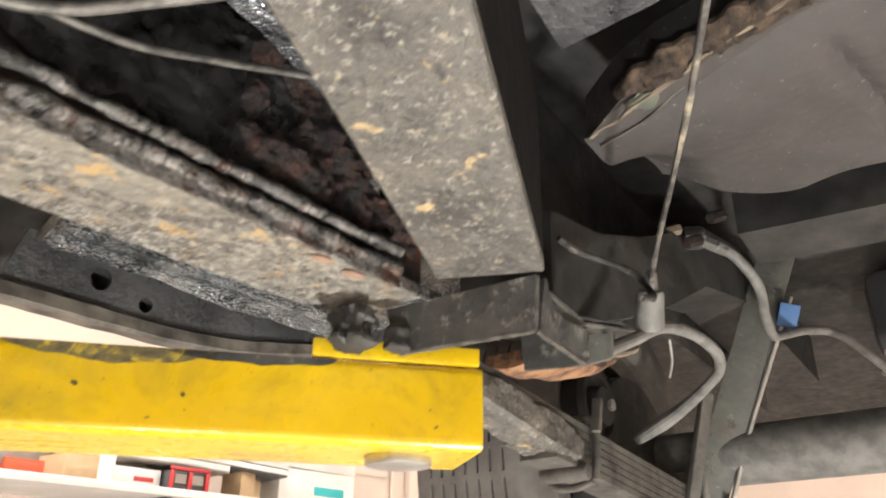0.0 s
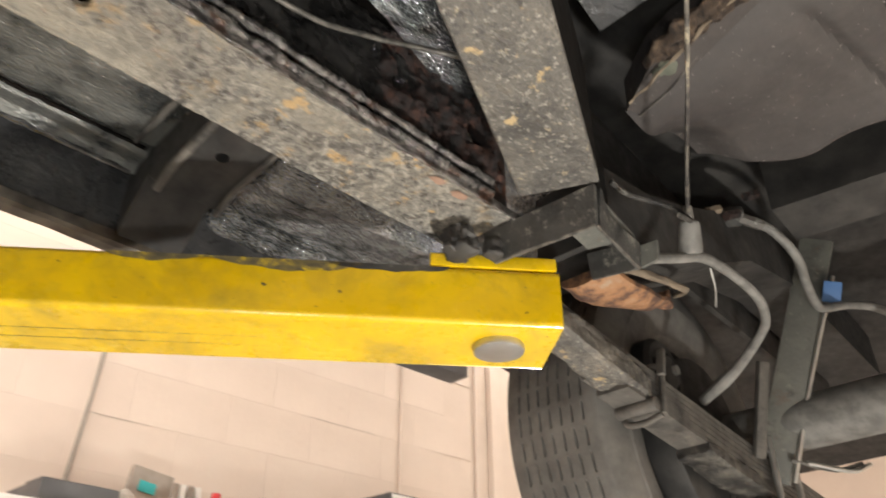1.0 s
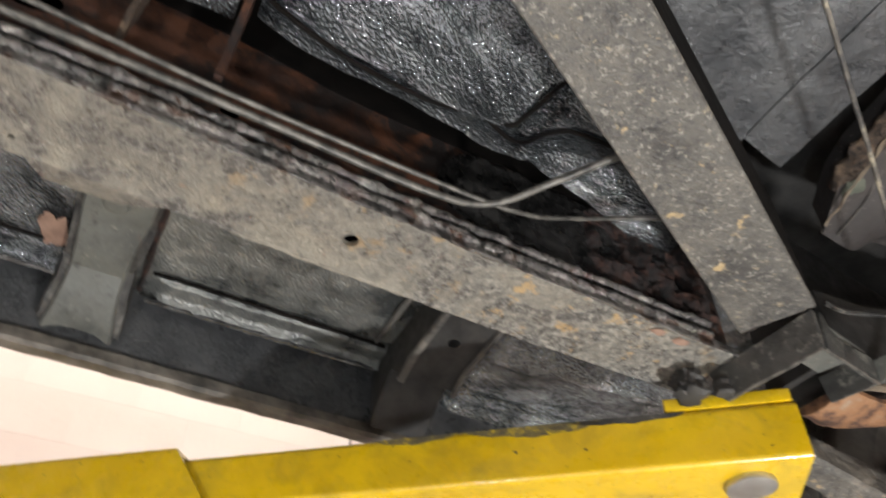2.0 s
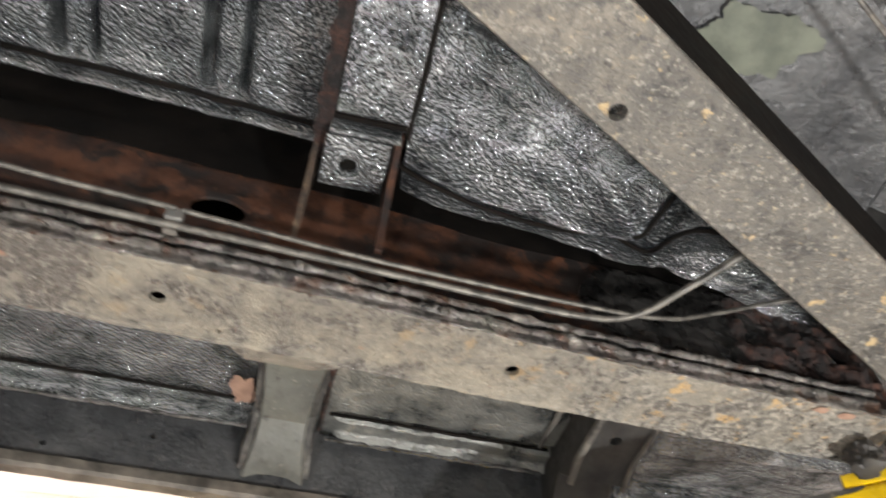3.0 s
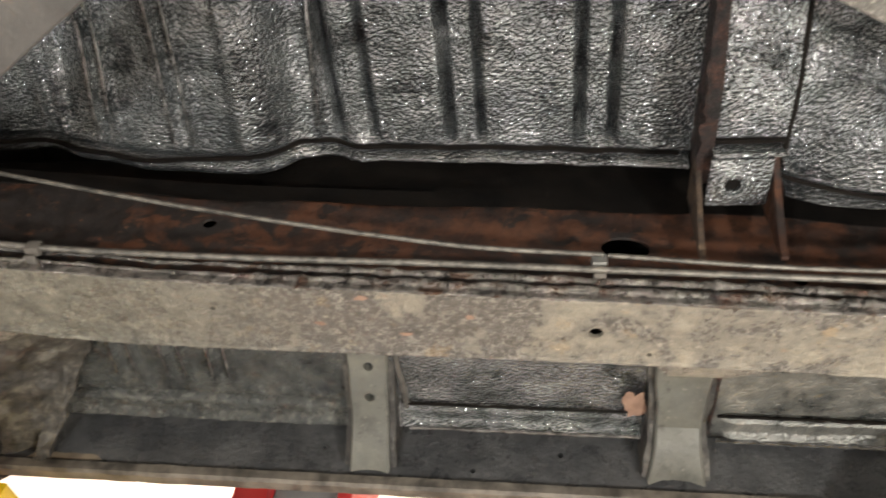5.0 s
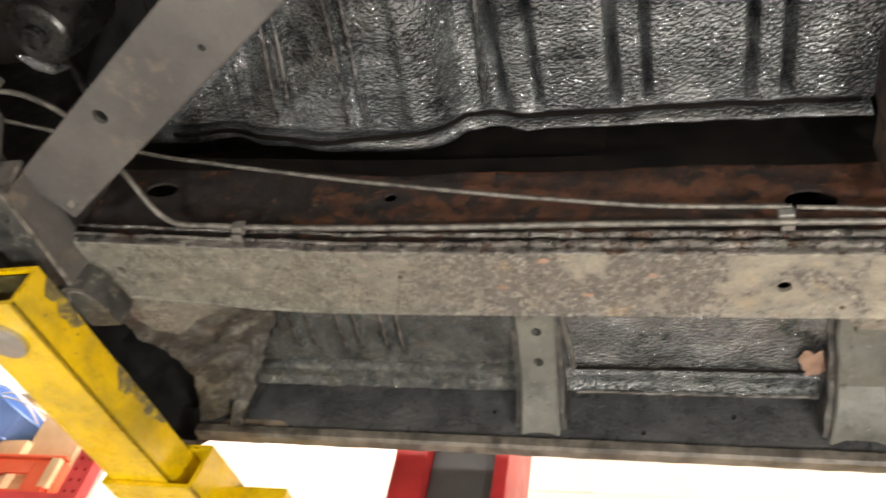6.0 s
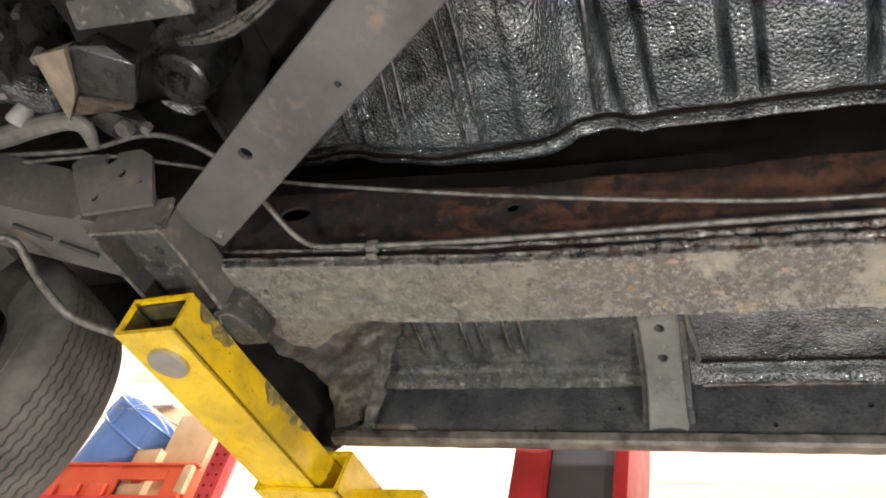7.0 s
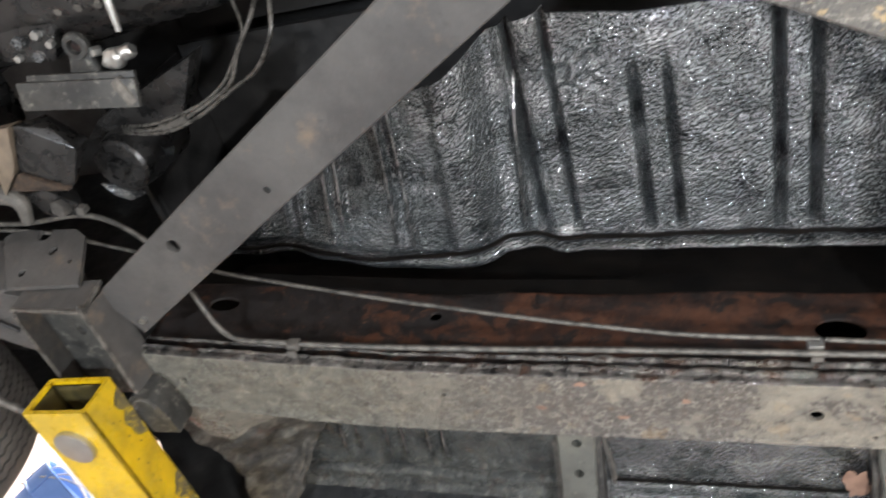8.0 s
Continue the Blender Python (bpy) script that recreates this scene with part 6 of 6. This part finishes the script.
part("vent_rod", tube([(0.06, -0.49, 1.90), (0.058, -0.452, 1.89), (0.055, -0.42, 1.887)], [0.005, 0.005, 0.004], 12, 5), ZINC, car)
box_ob = part("selector_box", hull([(x, y, z) for x, y in ((-0.115, -0.45), (-0.028, -0.442), (-0.055, -0.395), (-0.135, -0.405)) for z in (1.892, 1.93)], 0.008), OILY, car, "oily black selector housing")
for x, y, r in ((-0.088, -0.428, 0.008), (-0.058, -0.433, 0.006), (-0.07, -0.408, 0.007), (-0.1, -0.41, 0.005), (-0.045, -0.42, 0.005)):
    part("bolt_head", cyl((x, y, 1.884), (x, y, 1.893), r, seg=6, round_by=0.001), ZINC if r < 0.0065 else UNDERCOAT, box_ob)
part("gearbox_pan", hull([(x, y, z) for x, y in ((-0.13, -0.56), (0.07, -0.56), (0.045, -0.45), (-0.02, -0.448), (-0.12, -0.46)) for z in (1.9, 1.95)], 0.008), PANEL, car, "dusty grey gearbox pan")
for k in range(6):
    part("pan_bolt", cyl((-0.1 + 0.028 * k, -0.455 + 0.001 * k, 1.892), (-0.1 + 0.028 * k, -0.455, 1.9), 0.005, seg=6), DIRTY, car)
part("exhaust_shield", hull([(x, y, z) for x, y in ((-0.11, -0.275), (0.05, -0.29), (0.10, -0.365), (0.0, -0.33), (-0.072, -0.304)) for z in (1.925, 1.96)], 0.004), OILY, car)
# dust-caked engine mount: a tan foot and an oily upper block
tan = part("engine_mount", hull([(-0.161, -0.352, 1.828), (-0.112, -0.351, 1.828), (-0.128, -0.305, 1.820), (-0.136, -0.292, 1.816), (-0.172, -0.264, 1.82), (-0.166, -0.305, 1.824), (-0.12, -0.345, 1.86), (-0.155, -0.29, 1.86)], 0.004), TAN, car, "dust-caked tan engine mount")
part("mount_wedge", hull([(-0.134, -0.293, 1.822), (-0.170, -0.266, 1.826), (-0.075, -0.258, 1.826), (-0.09, -0.27, 1.82), (-0.13, -0.28, 1.86), (-0.08, -0.262, 1.86)], 0.003), BROWN, tan, "brown caked lower edge")
part("mount_block", hull([(-0.11, -0.35, 1.834), (-0.127, -0.304, 1.826), (-0.133, -0.294, 1.826), (-0.09, -0.272, 1.828), (-0.073, -0.26, 1.832), (-0.046, -0.306, 1.84), (-0.07, -0.335, 1.845), (-0.1, -0.34, 1.88), (-0.06, -0.3, 1.88), (-0.09, -0.27, 1.87)], 0.006), OILY, tan, "oily dark mount block")
part("mount_lump", hull([(-0.17, -0.257, 1.834), (-0.12, -0.262, 1.83), (-0.076, -0.231, 1.832), (-0.079, -0.215, 1.835), (-0.143, -0.214, 1.836), (-0.11, -0.24, 1.87), (-0.15, -0.24, 1.87)], 0.006), OILY, tan)
part("mount_nut", cyl((-0.11, -0.235, 1.822), (-0.108, -0.233, 1.836), 0.012, seg=6, round_by=0.001), DIRTY, tan)
part("mount_nut", cyl((-0.08, -0.228, 1.824), (-0.08, -0.228, 1.836), 0.007, seg=6, round_by=0.001), DIRTY, tan)
part("steering_link", tube([(-0.5, -0.29, 1.80), (-0.33, -0.262, 1.822), (-0.24, -0.262, 1.828), (-0.186, -0.26, 1.83), (-0.165, -0.247, 1.828), (-0.172, -0.218, 1.826)], [0.014, 0.015, 0.013, 0.012, 0.011, 0.007], 12, 5), DIRTY, car)
part("joint_boot", cyl((-0.262, -0.272, 1.83), (-0.245, -0.287, 1.845), 0.018, 0.010, seg=24, round_by=0.004), HOSE, car, "pale rubber joint boot")
part("damping_pot", loft([[(-0.05 + r * math.cos(a), -0.247 + r * math.sin(a), z) for a in [k * math.pi / 18 for k in range(36)]] for r, z in ((0.02, 1.893), (0.034, 1.893), (0.038, 1.897), (0.04, 1.91), (0.043, 1.93), (0.043, 2.0))]), OILY, car)
part("pot_cap", cyl((-0.052, -0.248, 1.884), (-0.051, -0.2475, 1.8925), 0.014, seg=24, round_by=0.002), OILY, car)
part("pot_bracket", hull([(-0.095, -0.232, 1.888), (-0.075, -0.21, 1.885), (-0.055, -0.2, 1.885), (-0.06, -0.215, 1.9), (-0.09, -0.225, 1.9), (-0.05, -0.19, 1.92)], 0.003), UNDERCOAT, car)
part("sump", box((0.4, 0.24, 0.14), pose(-0.42, -0.42, 1.92, 4, 6, 3), 0.03), OILY, car, "oily black sump")
for k, (x, y, z) in enumerate(((-0.16, -0.40, 1.86), (-0.19, -0.34, 1.87), (-0.23, -0.38, 1.88), (-0.27, -0.31, 1.86), (-0.31, -0.36, 1.85))):
    part("bolt_head", cyl((x, y, z), (x + 0.004, y + 0.003, z - 0.02), 0.006 + 0.002 * (k % 3), seg=6, round_by=0.001), DIRTY if k % 2 else OILY, car)
part("oily_bracket", box((0.10, 0.04, 0.03), pose(-0.24, -0.30, 1.855, 10, 5, 30), 0.008), UNDERCOAT, car)
part("wiring", tube([(0.233, -0.43, 1.9), (0.23, -0.412, 1.87), (0.201, -0.38, 1.868), (0.176, -0.346, 1.866), (0.123, -0.322, 1.866), (0.075, -0.307, 1.868), (0.033, -0.303, 1.872), (-0.02, -0.297, 1.9)], 0.0027, 12, 6), LOOM, car, "glossy dark wiring loom")
part("wiring", tube([(0.25, -0.425, 1.89), (0.246, -0.392, 1.87), (0.216, -0.358, 1.868), (0.178, -0.34, 1.866), (0.125, -0.316, 1.864), (0.078, -0.302, 1.866), (0.04, -0.299, 1.87), (-0.02, -0.292, 1.9)], 0.0027, 12, 6), LOOM, car)
part("wiring", tube([(0.2, -0.425, 1.9), (0.215, -0.4, 1.872), (0.19, -0.37, 1.87), (0.165, -0.346, 1.868), (0.12, -0.325, 1.868), (0.05, -0.31, 1.872), (-0.02, -0.3, 1.9)], 0.002, 12, 6), LOOM, car)
part("loom_tape", tube([(0.105, -0.316, 1.866), (0.085, -0.309, 1.867), (0.06, -0.305, 1.869)], [0.0055, 0.0062, 0.005], 12, 5, wobble=0.2), LOOM, car)
part("stabiliser_bar", tube([(-0.42, -0.27, 1.70), (-0.33, -0.19, 1.718), (-0.305, -0.155, 1.735), (-0.285, -0.115, 1.71), (-0.255, -0.076, 1.684), (-0.235, -0.056, 1.677), (-0.19, -0.03, 1.672), (-0.12, 0.0, 1.672)], 0.0058, 16, 6), PIPE, car, "bare bent stabiliser bar")
part("control_arm", loft([[(x, y0, z), (x, y0 + w, z), (x, y0 + w, z + 0.05), (x, y0, z + 0.05)] for x, y0, w, z in ((-0.42, -0.2, 0.12, 1.79), (-0.6, -0.14, 0.12, 1.76), (-0.8, 0.02, 0.1, 1.72))]), DULL, car)
part("front_brake", cyl((-0.86, 0.07, 1.75), (-0.86, 0.15, 1.75), 0.15, seg=40, round_by=0.008), DULL, car)

# ---- shelves and their load ----


def rack(x0, x1, z, y0, y1, label):
    r = thing("wall_shelf", (x0 + x1) / 2, (y0 + y1) / 2, z - 0.03, label, "shelf", "shelves on the wall")
    part("board", span(x0, x1, y0, y1, z - 0.025, z, 0.003), WHITE, r)
    n = max(2, int((x1 - x0) / 0.8) + 1)
    for i in range(n):
        x = x0 + 0.05 + (x1 - x0 - 0.1) * i / (n - 1)
        part("bracket", loft([[(x - 0.012, y, zz), (x + 0.012, y, zz), (x + 0.012, y, z - 0.026), (x - 0.012, y, z - 0.026)] for y, zz in ((y0 + 0.03, z - 0.045), (y1 - 0.002, z - 0.25))]), CHARCOAL, r)
    return r


def carton(x, y, z, sx, sy, sz, mat, label, category="box", turn=0, extra=None):
    b = thing("carton", x, y, z, label, category)
    m = pose(x, y, z + sz / 2, 0, 0, turn)
    part("body", box((sx, sy, sz), m, 0.004), mat, b)
    part("lid_flap", box((sx * 0.99, sy * 0.48, 0.004), m @ pose(0, -sy * 0.25, sz / 2 + 0.0025, 1.2), 0.001), mat, b)
    if extra:
        part("label_panel", box((sx * 0.4, 0.002, sz * 0.25), m @ pose(sx * 0.15, -sy / 2 - 0.0015, -sz * 0.05), 0.0005), extra, b, "coloured label")
    return b


S = 1.8405
rack(1.45, 3.6, S - 0.0005, 2.02, 2.42, "white wall shelf crowded with boxes")
carton(1.86, 2.2, S, 0.24, 0.25, 0.07, CHARCOAL, "small dark box on a shelf", "box", 4)
carton(2.075, 2.14, S, 0.11, 0.14, 0.035, ORANGE, "flat orange box on a shelf", "box", -3)
carton(2.235, 2.16, S, 0.11, 0.16, 0.075, CARD, "brown cardboard box on a shelf", "box", 5)
carton(2.43, 2.2, S, 0.17, 0.2, 0.055, WHITE, "white carton with a red stripe", "box", 0, RED)
carton(2.86, 2.16, S, 0.07, 0.1, 0.09, CARD, "brown cardboard box standing open", "box", 8)
carton(2.925, 2.2, S, 0.05, 0.12, 0.07, CARD, "low brown cardboard box", "box", -6)
carton(3.2, 2.24, S, 0.37, 0.26, 0.13, WHITE, "white carton with a teal label", "box", -2, TEAL)
carton(3.22, 2.24, S + 0.137, 0.36, 0.24, 0.08, WHITE, "white carton on top of another", "box", 3)
case = thing("tool_case", 2.59, 2.15, S, "dark tool case with a red frame", "tool case")
part("body", span(2.525, 2.665, 2.06, 2.3, S, S + 0.062, 0.006), CHARCOAL, case)
for x in (2.527, 2.595, 2.66):
    part("red_bar", span(x - 0.006, x + 0.008, 2.05, 2.0585, S + 0.004, S + 0.06, 0.002), RED, case)
part("red_bar", span(2.52, 2.67, 2.05, 2.0585, S + 0.062, S + 0.073, 0.002), RED, case)
for k in range(2):
    part("grey_window", span(2.54 + 0.065 * k, 2.583 + 0.065 * k, 2.055, 2.0588, S + 0.02, S + 0.05, 0.001), CORD, case)
for i, (x, z, l, t) in enumerate(((2.58, S + 0.078, 0.38, -6), (2.78, S + 0.098, 0.48, -12), (3.24, S + 0.222, 0.36, 3))):
    b = thing("binder", x, 2.2, z, "grey flat binder lying on boxes", "binder", "binders on the shelf")
    part("cover", box((l, 0.22, 0.03), pose(x, 2.2, z + 0.018, 0, -t * 0.35, t), 0.004), CORD if i == 0 else CHARCOAL, b)
    part("page_block", box((l * 0.96, 0.2, 0.018), pose(x + 0.005, 2.188, z + 0.018, 0, -t * 0.35, t), 0.001), WHITE, b)
jug = thing("bottle", 2.32, 2.1, S, "white bottle with a dark red cap", "bottle")
part("body", cyl((2.32, 2.1, S), (2.32, 2.1, S + 0.1), 0.03, seg=28, round_by=0.012), WHITE, jug)
part("cap", cyl((2.32, 2.1, S + 0.1005), (2.32, 2.1, S + 0.122), 0.016, seg=20, round_by=0.003), RED, jug)
fold = thing("folder", 2.14, 2.3, S, "pale folder standing with a teal tab", "folder")
part("cover", box((0.15, 0.03, 0.2), pose(2.15, 2.27, S + 0.103, -4, 8, 0), 0.003), CORD, fold)
part("tab", box((0.06, 0.006, 0.036), pose(2.14, 2.25, S + 0.14, -4, 8, 0), 0.001), TEAL, fold)
tub = thing("open_crate", 2.27, 2.3, S, "dark open crate of papers on a shelf", "crate")
part("body", span(2.21, 2.36, 2.22, 2.38, S, S + 0.1, 0.004), CHARCOAL, tub)
for k in range(4):
    part("sheet", box((0.02, 0.12, 0.13), pose(2.235 + 0.032 * k, 2.3, S + 0.105, 0, 6 - 5 * k, 0), 0.001), WHITE if k % 2 else CORD, tub)
bag = thing("grey_bag", 2.02, 2.12, S, "crumpled clear grey bag on a shelf", "bag")
part("bag", crumpled(loft([[(2.02 + r * math.cos(a), 2.12 + 0.8 * r * math.sin(a), S + z) for a in [k * math.pi / 14 for k in range(28)]] for r, z in ((0.02, 0.0), (0.034, 0.006), (0.036, 0.04), (0.028, 0.07), (0.012, 0.088), (0.003, 0.092))]), 2.02, 2.12, 0.3), CORD, bag)

T = 2.3355
high = rack(-3.0, -1.42, T - 0.0005, 1.7, 2.42, "high wall shelf with a red beam, loaded with bins")
beam_ob = part("front_beam", span(-3.0, -1.5, 1.675, 1.698, T - 0.085, T - 0.002, 0.003), RED, high, "red perforated steel beam")
B0, B1 = -2.47, -1.66
bin_ = thing("storage_bin", -2.06, 1.85, T, "orange-red plastic storage bin with cut-out grips", "storage bin")
part("front", span(B0, -2.06, 1.72, 1.735, T, T + 0.16, 0.003), ORANGE, bin_)
part("front", span(-1.80, B1, 1.72, 1.735, T, T + 0.16, 0.003), ORANGE, bin_)
part("front", span(-2.058, -1.802, 1.72, 1.735, T, T + 0.03, 0.003), ORANGE, bin_)
part("front", span(-2.058, -1.802, 1.72, 1.735, T + 0.1, T + 0.16, 0.003), ORANGE, bin_)
part("back", span(B0, B1, 2.1, 2.115, T, T + 0.16, 0.003), ORANGE, bin_)
part("side", span(B0, B0 + 0.015, 1.736, 2.099, T, T + 0.16, 0.003), ORANGE, bin_)
part("side", span(B1 - 0.015, B1, 1.736, 2.099, T, T + 0.16, 0.003), ORANGE, bin_)
part("base", span(B0 + 0.016, B1 - 0.016, 1.736, 2.099, T, T + 0.012), ORANGE, bin_)
for y0, y1 in ((1.705, 1.74), (2.095, 2.125)):
    part("rim", span(B0 - 0.01, B1 + 0.01, y0, y1, T + 0.161, T + 0.173, 0.003), ORANGE, bin_)
for x in (-2.46, -2.32, -2.17, -1.76):
    part("rib", span(x, x + 0.09, 1.695, 1.7185, T + 0.004, T + 0.07, 0.008), ORANGE, bin_)
part("corner_clip", span(-1.70, -1.655, 1.69, 1.7165, T + 0.03, T + 0.155, 0.006), CARD, bin_, "brown card wedged at the corner")
tub = thing("bucket", -2.25, 1.88, T + 0.013, "blue plastic bucket leaning in an orange bin", "bucket")
leaning = pose(-2.41, 1.9, T + 0.09, 8, 33, 0) @ Matrix.Scale(1.17, 4)
bm = loft([[(r * math.cos(a), r * math.sin(a), z) for a in [k * math.pi / 20 for k in range(40)]] for r, z in ((0.0, 0.0), (0.122, 0.0), (0.128, 0.006), (0.146, 0.29), (0.15, 0.295), (0.163, 0.296), (0.163, 0.3), (0.158, 0.305), (0.16, 0.395), (0.166, 0.4), (0.160, 0.406), (0.154, 0.4), (0.142, 0.29), (0.118, 0.012), (0.0, 0.012))], caps=False)
bmesh.ops.remove_doubles(bm, verts=bm.verts, dist=0.0005)
bmesh.ops.transform(bm, matrix=leaning, verts=bm.verts)
part("wall", bm, BLUE, tub)
part("handle", tube([leaning @ Vector(p) for p in ((0.0, -0.164, 0.36), (0.09, -0.13, 0.42), (0.15, -0.02, 0.45), (0.13, 0.1, 0.43), (0.02, 0.164, 0.36))], 0.004, 12, 6), ZINC, tub)
for k in range(7):
    a = math.pi * (0.15 + 0.28 * k)
    part("rib", box((0.006, 0.012, 0.09), leaning @ pose(0.161 * math.cos(a), 0.161 * math.sin(a), 0.347, 0, 0, math.degrees(a)), 0.002), BLUE, tub)
rope = thing("rope", -2.12, 1.87, T + 0.42, "white cord lying in the mouth of a bucket", "rope")
for k in range(2):
    part("strand", tube([leaning @ Vector((-0.12 + 0.05 * k, -0.08, 0.38)), leaning @ Vector((0.0, -0.12 + 0.06 * k, 0.43)), leaning @ Vector((0.13, -0.06 + 0.07 * k, 0.425)), leaning @ Vector((0.16, 0.03 + 0.05 * k, 0.38))], 0.005, 10, 6), WHITE, rope)
carton(-1.83, 1.93, T + 0.0125, 0.23, 0.3, 0.44, CARD, "tall brown cardboard box beside a bucket", "box", 3)
carton(-1.99, 1.79, T + 0.0125, 0.15, 0.09, 0.245, CARD, "small brown cardboard box", "box", -5, RED)
carton(-1.585, 1.95, T, 0.11, 0.3, 0.33, WHITE, "narrow white carton standing upright", "box", 0)
carton(-2.5, 2.26, T, 0.5, 0.24, 0.76, CARD, "large brown carton against the wall", "box", 0)
carton(-2.64, 2.24, T + 0.7665, 0.46, 0.24, 0.15, WHITE, "long pale box on a brown carton", "box", 0)
carton(-2.6, 2.27, T + 0.923, 0.5, 0.2, 0.2, CARD, "brown cardboard box on top of a pale one", "box", 2)
up = thing("rack_upright", -1.48, 1.66, 0, "red perforated steel rack upright", "rack upright")
post = part("post", span(-1.535, -1.445, 1.64, 1.69, 0, 2.72, 0.003), RED, up)
cut_holes(post, [((-1.51 + 0.04 * (k % 2), 1.64, 2.1 + 0.045 * (k // 2)), (0, 1, 0), 0.007, 0.03) for k in range(26)])

hang = thing("hanging_bracket", 2.37, 1.4, 2.318, "dark steel square tube hanging from the ceiling", "bracket")
for y0, y1, z0, z1 in ((1.40, 1.406, 2.318, 2.403), (1.479, 1.485, 2.318, 2.403), (1.4062, 1.4788, 2.318, 2.324), (1.4062, 1.4788, 2.397, 2.403)):
    part("tube_wall", span(2.33, 2.83, y0, y1, z0, z1, 0.001), CHARCOAL, hang)
part("post", span(2.33, 2.41, 1.41, 1.475, 2.4035, 4.098, 0.004), CHARCOAL, hang)

# ---- wall details ----
for x in (3.41, 3.93):
    tagged(part("conduit", cyl((x, 2.425, 0.3), (x, 2.425, 4.05), 0.008, seg=12), WALL), "thin painted conduit on the wall", "conduit")
tagged(part("wall_cable", tube([(1.985, 2.43, 3.2), (1.957, 2.43, 2.44), (1.94, 2.43, 2.16), (1.915, 2.43, 1.84)], 0.0065, 12, 6), CORD), "grey cable clipped to the wall", "cable")
trim = thing("door_frame", 4.5, 2.42, 0, "painted door frame on the wall", "door frame", kind="structure")
part("jamb", span(4.03, 4.1, 2.40, 2.438, 0.0, 4.0, 0.004), WALL, trim)
part("jamb", span(5.0, 5.08, 2.40, 2.438, 0.0, 4.0, 0.004), WALL, trim)
# painted blocks, in running bond
wall_ob = bpy.data.objects["wall_north"]
unit = box((0.3997, 0.006, 0.1997), None, 0.0005)
unit_mesh = mesh_of("block", unit, WALL, smooth=False)
for row in range(12):
    for col in range(22):
        x = -3.1 + 0.4 * col + (0.2 if row % 2 else 0)
        z = 1.75 + 0.2 * row
        if x > 3.8:
            continue
        b = new("block", unit_mesh)
        b.parent = wall_ob
        b.matrix_basis = pose(x, 2.4378 + 0.0005 * random.random(), z)

# hairline cracks in the paint, along the joints
for k in range(9):
    x, z = -0.4 + 0.47 * k, 2.25 + 0.2 * ((k * 3) % 5)
    crack = part("paint_crack", tube([(x + 0.06 * i, 2.4342, z + 0.004 * noise.noise((i * 1.7, k, 0))) for i in range(4 + k % 4)], [0.0006 + 0.0012 * abs(noise.noise((i * 2.3, k, 5))) for i in range(4 + k % 4)], 6, 3), CORD, wall_ob)

# ceiling lamps
for lx in (-3.2, -0.9, 1.4, 4.4):
    for ly in (-2.6, 1.75):
        lamp = thing("ceiling_lamp", lx, ly, 4.02, "white fluorescent ceiling lamp", "lamp", "lamps on the ceiling")
        part("housing", span(lx - 0.75, lx + 0.75, ly - 0.1, ly + 0.1, 4.045, 4.099, 0.004), WHITE, lamp)
        for dy in (-0.05, 0.05):
            part("tube", cyl((lx - 0.72, ly + dy, 4.03), (lx + 0.72, ly + dy, 4.03), 0.013, seg=12), TUBE, lamp)
